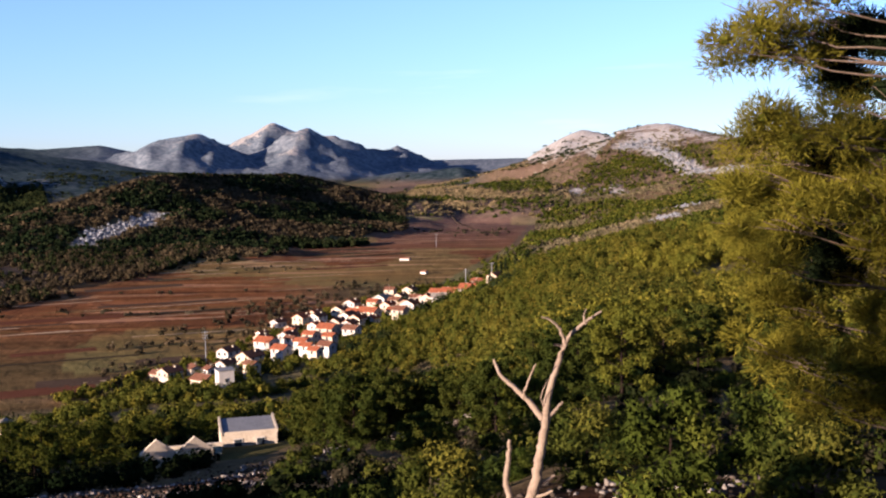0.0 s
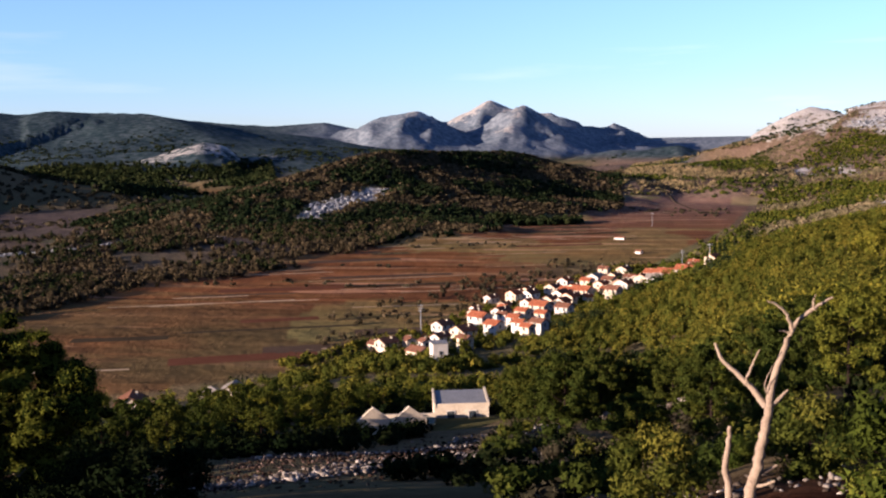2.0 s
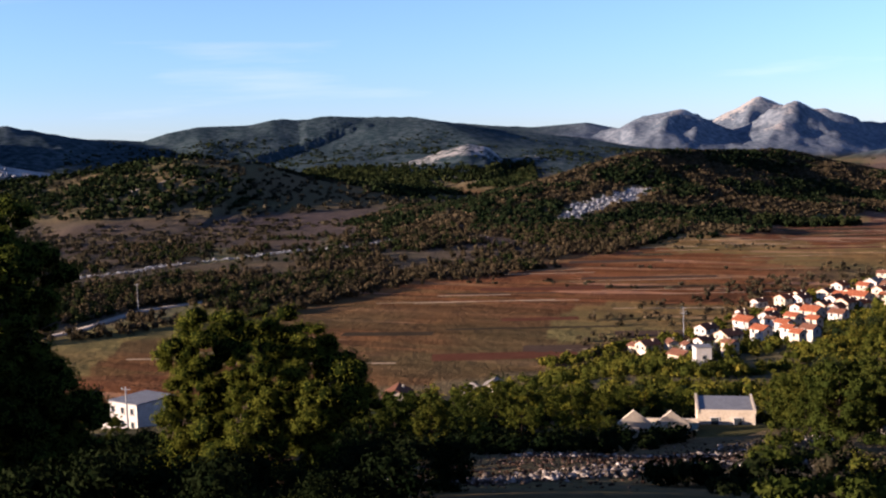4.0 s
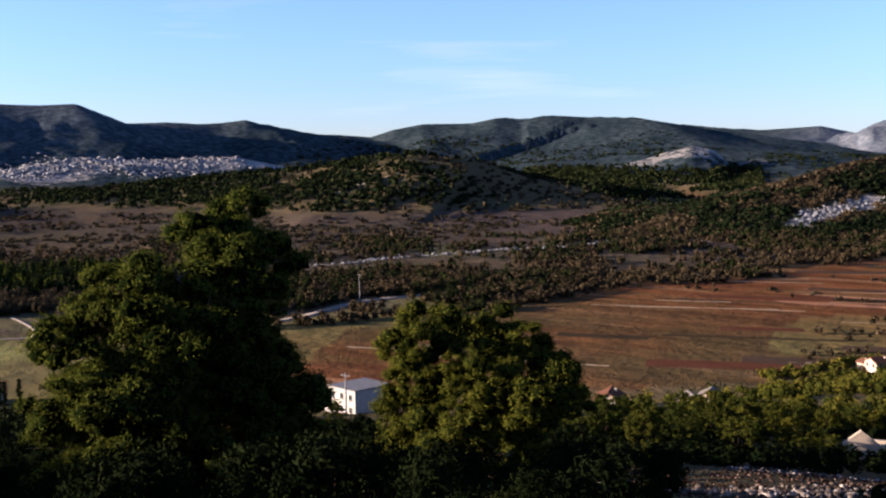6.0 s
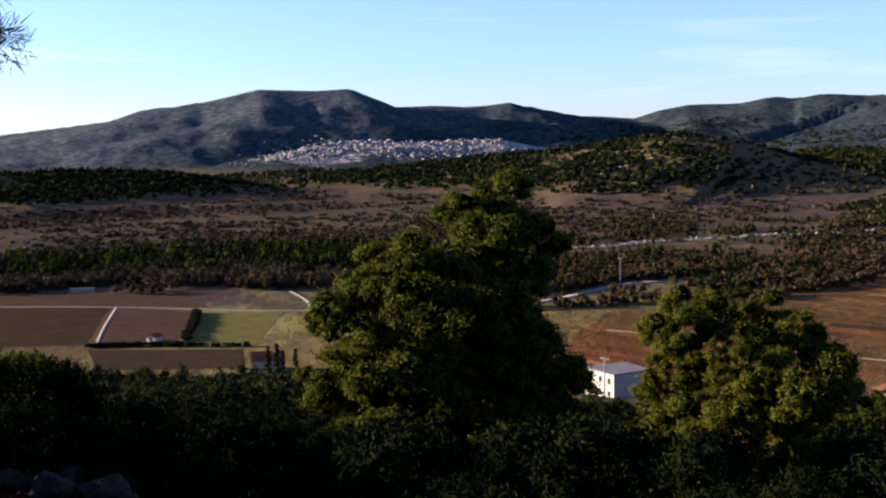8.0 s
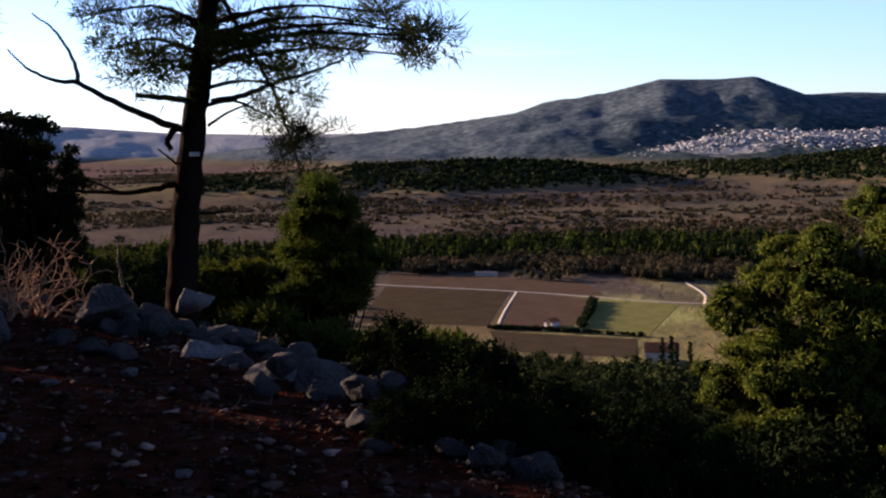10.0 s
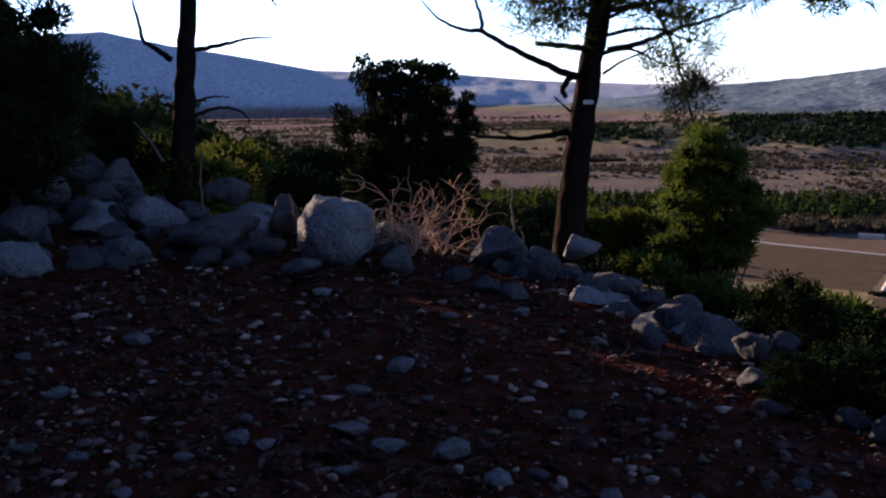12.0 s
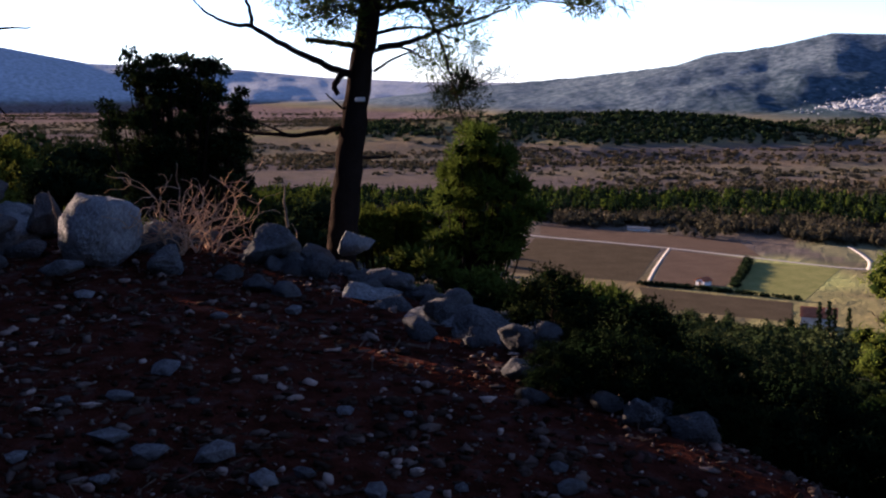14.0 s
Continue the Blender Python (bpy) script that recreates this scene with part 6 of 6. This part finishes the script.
def path_pine():
    d = 9.6
    base = at_view(655, 545, d, **V11)
    ob = thing("pine_tree", "dark leaning pine with bare lower branches on the bank", "pine tree", Matrix.Translation(base))
    loc = lambda pts, dd=d: [q - base for q in view_line(pts, dd, **V11)]
    trunk = loc([(652, 570), (660, 470), (672, 350), (690, 210), (715, 60), (738, -120), (752, -330), (760, -560), (765, -800)])
    part("trunk", tubes("trunk", [(trunk, 0.145, 0.03)], BARK, 12, 5, 0.006, 2), ob)
    bare = [([(672, 210), (620, 190), (560, 160), (505, 130), (470, 125), (430, 108), (395, 72)], 0.035, 0.006, -0.5),
            ([(505, 130), (500, 95), (475, 45), (437, 12)], 0.02, 0.006, -0.3),
            ([(655, 305), (610, 313), (560, 316), (490, 310), (450, 300)], 0.03, 0.008, 0.4),
            ([(560, 314), (520, 298), (480, 285)], 0.012, 0.004, 0.3),
            ([(686, 160), (645, 156), (598, 151)], 0.03, 0.02, -0.3),
            ([(722, 165), (780, 152), (830, 132), (900, 112), (950, 92)], 0.028, 0.008, 0.4),
            ([(716, 205), (745, 185), (790, 165), (815, 140)], 0.014, 0.004, 0.2),
            ([(745, -20), (790, 70), (825, 140), (850, 215), (870, 290)], 0.022, 0.008, 0.5),
            ([(660, 270), (645, 258), (630, 244)], 0.012, 0.006, -0.2),
            ([(690, 355), (720, 357), (748, 354)], 0.016, 0.008, 0.2),
            ([(655, 345), (635, 348), (620, 345)], 0.012, 0.006, 0.3)]
    for pts, r0, r1, dy in bare:
        n = len(pts)
        part("branch", tubes("branch", [([q - base for q in view_line(pts, [d + dy * i / (n - 1) for i in range(n)], **V11)], r0, r1)], BARK, 6, 5, 0.006, n), ob)
    spot = at_view(690, 254, d - 0.115, **V11) - base
    part("paint_mark", boxed("paint_mark", 0.03, 0.085, 0.036, PLASTER[0], tuple(spot), 0.008), ob, "small white painted trail mark")
    part("stub", tubes("stub", [([q - base for q in view_line([(668, 205), (655, 215), (646, 232), (652, 246)], d - 0.1, **V11)], 0.03, 0.022)], BARK, 8, 4, 0.004, 21), ob, "broken branch stub")
    # needled boughs overhead
    r = random.Random(77)
    cent, rad, limbs = [], [], []
    spots = [(540, 10), (600, 30), (560, 70), (620, 80), (650, 30), (600, 110), (640, 120), (780, 30), (820, 60), (850, 20), (900, 60), (880, 100), (930, 40), (960, 75), (1000, 30), (1050, 60), (1090, 45), (1080, 90), (1020, 10), (840, 110), (790, 100), (770, 70), (1110, 60), (700, 60), (860, 150), (820, 190), (660, 100), (720, 10), (580, -40), (640, -60), (800, -50), (900, -40), (1000, -60), (1090, -30)]
    spots += [(r.uniform(480, 1120), r.uniform(-640, -60)) for _ in range(26)]
    for a, b in spots:
        c = at_view(a, b, d + r.uniform(-0.9, 0.9), **V11) - base
        cent.append(tuple(c))
        rad.append(r.uniform(0.09, 0.15) if b > 200 else r.uniform(0.16, 0.30) if b > -60 else r.uniform(0.3, 0.5))
        u = min(0.97, max(0.35, 0.45 - (b - 120) / 1500))
        k = u * (len(trunk) - 1)
        root = trunk[int(k)].lerp(trunk[min(int(k) + 1, len(trunk) - 1)], k - int(k))
        if b < 200:
            limbs.append(([root, root.lerp(c, 0.5) + Vector((0, 0, 0.1)), c], 0.022, 0.006))
    part("branchwork", tubes("branchwork", limbs, BARK, 5, 3, 0.01, 8), ob)
    part("crown", tufts("crown", cent, rad, PINE, 420, 0.10, 0.0055, 0.75, 12, 0.25, core=0.12), ob)
    # hanging needle sprays, in a darker leaf colour than the crown
    dead = [(870 + r.gauss(0, 28), 235 + r.gauss(0, 34)) for _ in range(34)] + [(920, 205), (945, 212), (905, 222), (830, 250), (835, 275)]
    ends = [at_view(a, b, d + 0.5 + r.uniform(-0.4, 0.4), **V11) - base for a, b in dead]
    part("dry_spray", tufts("dry_spray", [tuple(q) for q in ends], [r.uniform(0.07, 0.13) for _ in ends], DARKWOOD, 70, 0.07, 0.004, 0.8, 16, 0.3), ob, "dark needle sprays on a hanging branch")
    stem = at_view(862, 250, d + 0.5, **V11) - base
    tagged(part("twigwork", tubes("twigwork", [([stem + (q - stem) * 0.1, stem.lerp(q, 0.5) + Vector((0, 0, 0.03)), q], 0.007, 0.003) for q in ends], BARK, 4, 3, 0.008, 17), ob, "thin dry twigs"), kind="stuff")


path_pine()


def bough_pine():
    """Pine on the uphill side, its boughs hanging into the view."""
    d = 14.0
    v = dict(yaw=0.0, pitch=-4.7, cx=0.0, cy=0.45)
    r = random.Random(79)
    foot = at_view(1660, 700, d, **v)
    base = Vector((foot.x, foot.y, land1(foot.x, foot.y)))
    ob = thing("pine_tree", "large pine with long needled boughs beside the path", "pine tree", Matrix.Translation(base))
    top = at_view(1640, -500, d, **v) - base
    trunk = [top * u + Vector((0, 0, -0.3 if u == 0 else 0)) for u in (0, 0.25, 0.5, 0.75, 1)]
    part("trunk", tubes("trunk", [(trunk, 0.19, 0.04)], BARK, 12, 5, 0.01, 2), ob)
    spots = [(1302, 92), (1330, 110), (1350, 70), (1390, 95), (1430, 60), (1380, 15), (1420, -30), (1340, 235), (1375, 215), (1425, 240), (1480, 195), (1400, 275), (1345, 290), (1330, 330), (1385, 335), (1450, 320),
             (1520, 290), (1560, 200), (1350, 400), (1415, 390), (1480, 380), (1540, 380), (1335, 470), (1395, 455), (1460, 470), (1530, 455), (1370, 540), (1440, 560), (1500, 540), (1560, 550), (1350, 620), (1420, 630), (1500, 640), (1560, 640), (1450, 700), (1530, 710)]
    spots += [(r.uniform(1580, 1900), r.uniform(-420, 650)) for _ in range(34)] + [(r.uniform(1420, 1800), r.uniform(-450, -60)) for _ in range(22)]
    cent, rad, limbs = [], [], []
    for a, b in spots:
        c = at_view(a, b, d + r.uniform(-1.3, 1.3), **v) - base
        for _ in range(3):
            cent.append(tuple(c + Vector((r.gauss(0, 0.2), r.gauss(0, 0.25), r.gauss(0, 0.16)))))
            rad.append(r.uniform(0.2, 0.36))
        u = min(0.95, max(0.12, c.z / top.z - 0.04))
        limbs.append(([top * u, (top * u).lerp(c, 0.55) + Vector((0, 0, -0.08)), c], 0.02, 0.005))
        for _ in range(3):
            q = c + Vector((r.gauss(0, 0.25), r.gauss(0, 0.2), r.gauss(0, 0.1)))
            limbs.append((((top * u).lerp(c, 0.7), q), 0.009, 0.004))
    part("branchwork", tubes("branchwork", limbs, TWIGBARK, 5, 3, 0.03, 8), ob)
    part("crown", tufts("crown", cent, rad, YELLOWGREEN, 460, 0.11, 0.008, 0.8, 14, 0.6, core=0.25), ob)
    # dark clumps added where only shade shows between the boughs
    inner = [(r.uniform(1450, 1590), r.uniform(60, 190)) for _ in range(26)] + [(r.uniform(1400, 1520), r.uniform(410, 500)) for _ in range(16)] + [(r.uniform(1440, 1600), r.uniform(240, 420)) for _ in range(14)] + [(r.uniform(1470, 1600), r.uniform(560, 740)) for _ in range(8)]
    part("inner_crown", tufts("inner_crown", [tuple(at_view(a, b, d + r.uniform(0.6, 2.0), **v) - base) for a, b in inner], [r.uniform(0.25, 0.42) for _ in inner], DARKWOOD, 380, 0.11, 0.009, 0.8, 15, 0.1, core=0.6), ob, "dark foliage added for shade between the boughs")


bough_pine()


def second_pine():
    d = 12.5
    base = at_view(362, 300, d)
    ob = thing("pine_tree", "straight pine with a few dead lower branches", "pine tree", Matrix.Translation(base))
    trunk = [q - base for q in view_line([(358, 330), (366, 240), (374, 130), (384, 0), (396, -150), (405, -330), (410, -560)], d)]
    part("trunk", tubes("trunk", [(trunk, 0.15, 0.03)], BARK, 12, 5, 0.006, 4), ob)
    for pts, r0, r1 in (([(352, 85), (325, 65), (305, 50), (295, 5), (290, -20)], 0.035, 0.01), ([(395, 68), (440, 60), (480, 50), (530, 46)], 0.03, 0.008), ([(388, 158), (420, 150), (450, 150)], 0.018, 0.006),
                        ([(388, 182), (425, 170), (460, 172), (485, 192)], 0.024, 0.008), ([(350, 165), (330, 158), (322, 130)], 0.02, 0.006)):
        part("branch", tubes("branch", [([q - base for q in view_line(pts, d)], r0, r1)], BARK, 6, 5, 0.008, 6), ob)
    r = random.Random(78)
    cent = [at_view(400 + r.gauss(0, 170), r.uniform(-620, -60), d + r.uniform(-1.2, 1.2)) - base for _ in range(60)]
    limbs = [([trunk[4].lerp(trunk[6], r.random()), c * 0.5 + trunk[5] * 0.5, c], 0.025, 0.006) for c in cent]
    part("branchwork", tubes("branchwork", limbs, BARK, 5, 3, 0.01, 9), ob)
    part("crown", tufts("crown", [tuple(c) for c in cent], [r.uniform(0.35, 0.6) for _ in cent], PINE, 160, 0.17, 0.012, 0.7, 13, 0.2), ob)


second_pine()


def view_bush(label, spots, d, mat, leaves, leaf, leaf_w, size, seed, foot, name="shrub", tint=None, spread=0.5, fill=True, core=0.6):
    """A shrub whose clumps stand where its outline shows."""
    r = random.Random(seed)
    f = at_view(*foot, d)
    base = Vector((f.x, f.y, land1(f.x, f.y)))
    ob = thing(name, label, "shrub", Matrix.Translation(base))
    cent, rad, limbs = [], [], []
    for a, b in spots:
        c = at_view(a, b, d + r.uniform(-spread, spread)) - base
        cent.append(tuple(c))
        rad.append(size * r.uniform(0.75, 1.25))
        limbs.append(([Vector((0, 0, -0.1)), Vector((c.x * 0.4, c.y * 0.4, c.z * 0.55)), c], 0.03, 0.006))
        for u in ((0.75, 0.5) if fill else ()):
            cent.append((c.x * (0.5 + u * 0.45) + r.gauss(0, 0.06), c.y * (0.5 + u * 0.45) + r.gauss(0, 0.06), c.z * u))
            rad.append(size * r.uniform(0.8, 1.2))
    tagged(part("stemwork", tubes("stemwork", limbs, BARK, 5, 4, 0.01, seed), ob, "thin dark branching stems"), kind="stuff")
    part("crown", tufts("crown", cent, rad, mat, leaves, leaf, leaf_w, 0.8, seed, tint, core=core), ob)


r_ = random.Random(31)
oak = []
while len(oak) < 230:   # a ragged dome with two tufts standing out of it
    a, b = r_.uniform(640, 880), r_.uniform(85, 345)
    half = 34 + 86 * min(1.0, (b - 80) / 95)
    if abs(a - 762) < half * r_.uniform(0.8, 1.08):
        oak.append((a, b))
oak += [(684, 92), (692, 108), (678, 120), (700, 130), (746, 100), (820, 106), (836, 118), (870, 205), (884, 215)]
view_bush("dark evergreen oak bush against the light", oak, 13.0, DARKWOOD, 140, 0.045, 0.016, 0.105, 32, (755, 330), "evergreen_oak", fill=False, core=0.3)
pin = []
while len(pin) < 90:   # narrow top, fuller below, heavier on the shaded side
    a, b = r_.uniform(1180, 1410), r_.uniform(222, 450)
    if -24 - 0.34 * (b - 222) < a - 1275 < 42 + 0.75 * min(b - 222, 110) - 0.45 * max(0, b - 350):
        pin.append((a, b))
view_bush("small bushy pine lit on one side", pin, 15.0, ALEPPO, 240, 0.10, 0.014, 0.17, 33, (1270, 430), "pine_sapling", 0.62, fill=False, core=0.5)
fringe = [(r_.uniform(1062, 1190), r_.uniform(352, 440)) for _ in range(34)]
view_bush("yellow-green shrub behind the bank", fringe, 16.0, YELLOWGREEN, 220, 0.09, 0.02, 0.16, 35, (1120, 430), tint=0.2, fill=False, core=0.5)
low = [(1130 + 33 * k + r_.uniform(-10, 10), 455 + 7 * k + r_.uniform(-14, 16)) for k in range(14)]
view_bush("low green shrubs beyond the bank", low, 9.8, PINE, 260, 0.06, 0.02, 0.16, 34, (1350, 520), tint=0.3)
for k, (bx, by, d) in enumerate(((1480, 540, 9.0), (1540, 500, 11.0), (980, 360, 16), (900, 340, 17), (560, 300, 15), (470, 250, 17), (600, 255, 18), (300, 240, 14), (900, 385, 14))):
    view_bush("dark evergreen shrub below the bank", [(bx + r_.gauss(0, 34), by + abs(r_.gauss(0, 40))) for _ in range(16)], d, (DARKWOOD, PINE)[k % 2], 230, 0.07, 0.022, 0.02 * d, 40 + k, (bx, by + 60), tint=0.2)

# shading trees at the uphill end of the bank
lft = [(30 + r_.gauss(0, 80), r_.uniform(-80, 190)) for _ in range(30)] + [(185, 90), (150, 120)]
view_bush("dark pine with drooping boughs at the end of the bank", lft, 11.0, DARKWOOD, 620, 0.09, 0.009, 0.24, 61, (30, 240), "pine_tree", spread=1.2)
lft = [(r_.uniform(-40, 270), 165 + r_.uniform(0, 80)) for _ in range(40)]
view_bush("dark juniper thicket behind the boulders", lft, 13.5, DARKWOOD, 420, 0.06, 0.012, 0.22, 62, (120, 250))
# unseen pines added on the sun's side to shade the path
for k, (az, r, h, w) in enumerate(((119, 13.5, 7, 5), (123, 12.5, 7, 5.5), (128, 15, 8, 6), (125, 20, 10, 7), (134, 14, 8, 6), (128, 23, 10, 7), (142, 16, 9, 6), (117, 15.5, 6, 3.4))):
    t_ = tree("pine_tree", "dark pine added to shade the stony path", "pine tree", h, w, 40, DARKWOOD, 70 + k, 0.03, "round", 210, 0.24, 0.045, lobe_size=0.17)
    t_.matrix_basis = stand(*polar(az, r), 50 * k, 1.0, 0.1)
# unseen copies added on the hill crest to block the low sun
for k in range(70):
    u = random.Random(900 + k)
    i = u.randrange(1, len(SHADE_HILL) - 1)
    s = u.random()
    x, y = (SHADE_HILL[i][j] * (1 - s) + SHADE_HILL[i + 1][j] * s + u.gauss(0, 5) for j in (0, 1))
    copy_thing(t_, stand(x, y, 50 * k, u.uniform(1.0, 1.5), 0.1))
# unseen shrubs added to stop sun leaking in under the pines
for az, r, s in ((117.5, 11.6, 1.2), (120, 11, 1.3), (122.5, 11.4, 1.4), (125.5, 11, 1.3), (129, 11.5, 1.4)):
    copy_thing(NEARBUSH[0], stand(*polar(az, r), 31 * az, s, 0.1))
# unseen pines added behind the camera to cut skylight on the path
for k, (az, r) in enumerate(((152, 11), (165, 8), (178, 12), (192, 8.5), (206, 12), (220, 9), (234, 12), (250, 10), (266, 12), (282, 11), (300, 13), (172, 18), (200, 19), (228, 19), (256, 19))):
    copy_thing(t_, stand(*polar(az, r), 50 * k, 1.5, 0.1))


def dead_brush():
    """Dry branches that wander outward from one root and fork."""
    r = random.Random(88)
    base = at_view(790, 424, 9.0)
    ob = thing("dead_brush", "tangle of dry bleached branches on the bank", "dead brush", Matrix.Translation(base))

    def wander(p, d, steps, length):
        pts = [p]
        for _ in range(steps):
            d = (d + Vector((r.gauss(0, 0.3), r.gauss(0, 0.42), r.gauss(-0.03, 0.36)))).normalized()
            p = p + d * length * r.uniform(0.7, 1.3)
            pts.append(p)
        return pts, d

    for k in range(26):
        a = radians(r.uniform(-50, 50))
        d = Vector((r.gauss(0, 0.35), math.sin(a), math.cos(a))).normalized()
        pts, _ = wander(Vector((r.uniform(-0.15, 0.15), r.uniform(-0.22, 0.22), -0.04)), d, 6, r.uniform(0.08, 0.14))
        limb = part("branch", tubes("branch", [(pts, r.uniform(0.006, 0.012), 0.003)], TWIG, 5, 3, 0.004, k), ob)
        for _ in range(6):
            i = r.randrange(2, len(pts))
            side_, _ = wander(pts[i], (d + Vector((r.gauss(0, 0.6), r.gauss(0, 0.9), r.gauss(0, 0.6)))).normalized(), 4, 0.055)
            part("twig", tubes("twig", [(side_, 0.004, 0.002)], TWIG, 4, 2, 0.003, k), limb)


dead_brush()
for pts in ([(395, 348), (392, 300), (397, 245)], [(330, 260), (300, 215), (280, 190)], [(948, 390), (942, 350), (944, 315)], [(560, 390), (556, 355), (548, 320)]):
    base = at_view(*pts[0], 9.2)
    ob = thing("dead_stick", "bare bleached stick standing among the boulders", "stick", Matrix.Translation(base))
    part("stem", tubes("stem", [([q - base for q in view_line(pts, 9.2)], 0.014, 0.006)], TWIGBARK, 6, 4, 0.008, 3), ob)
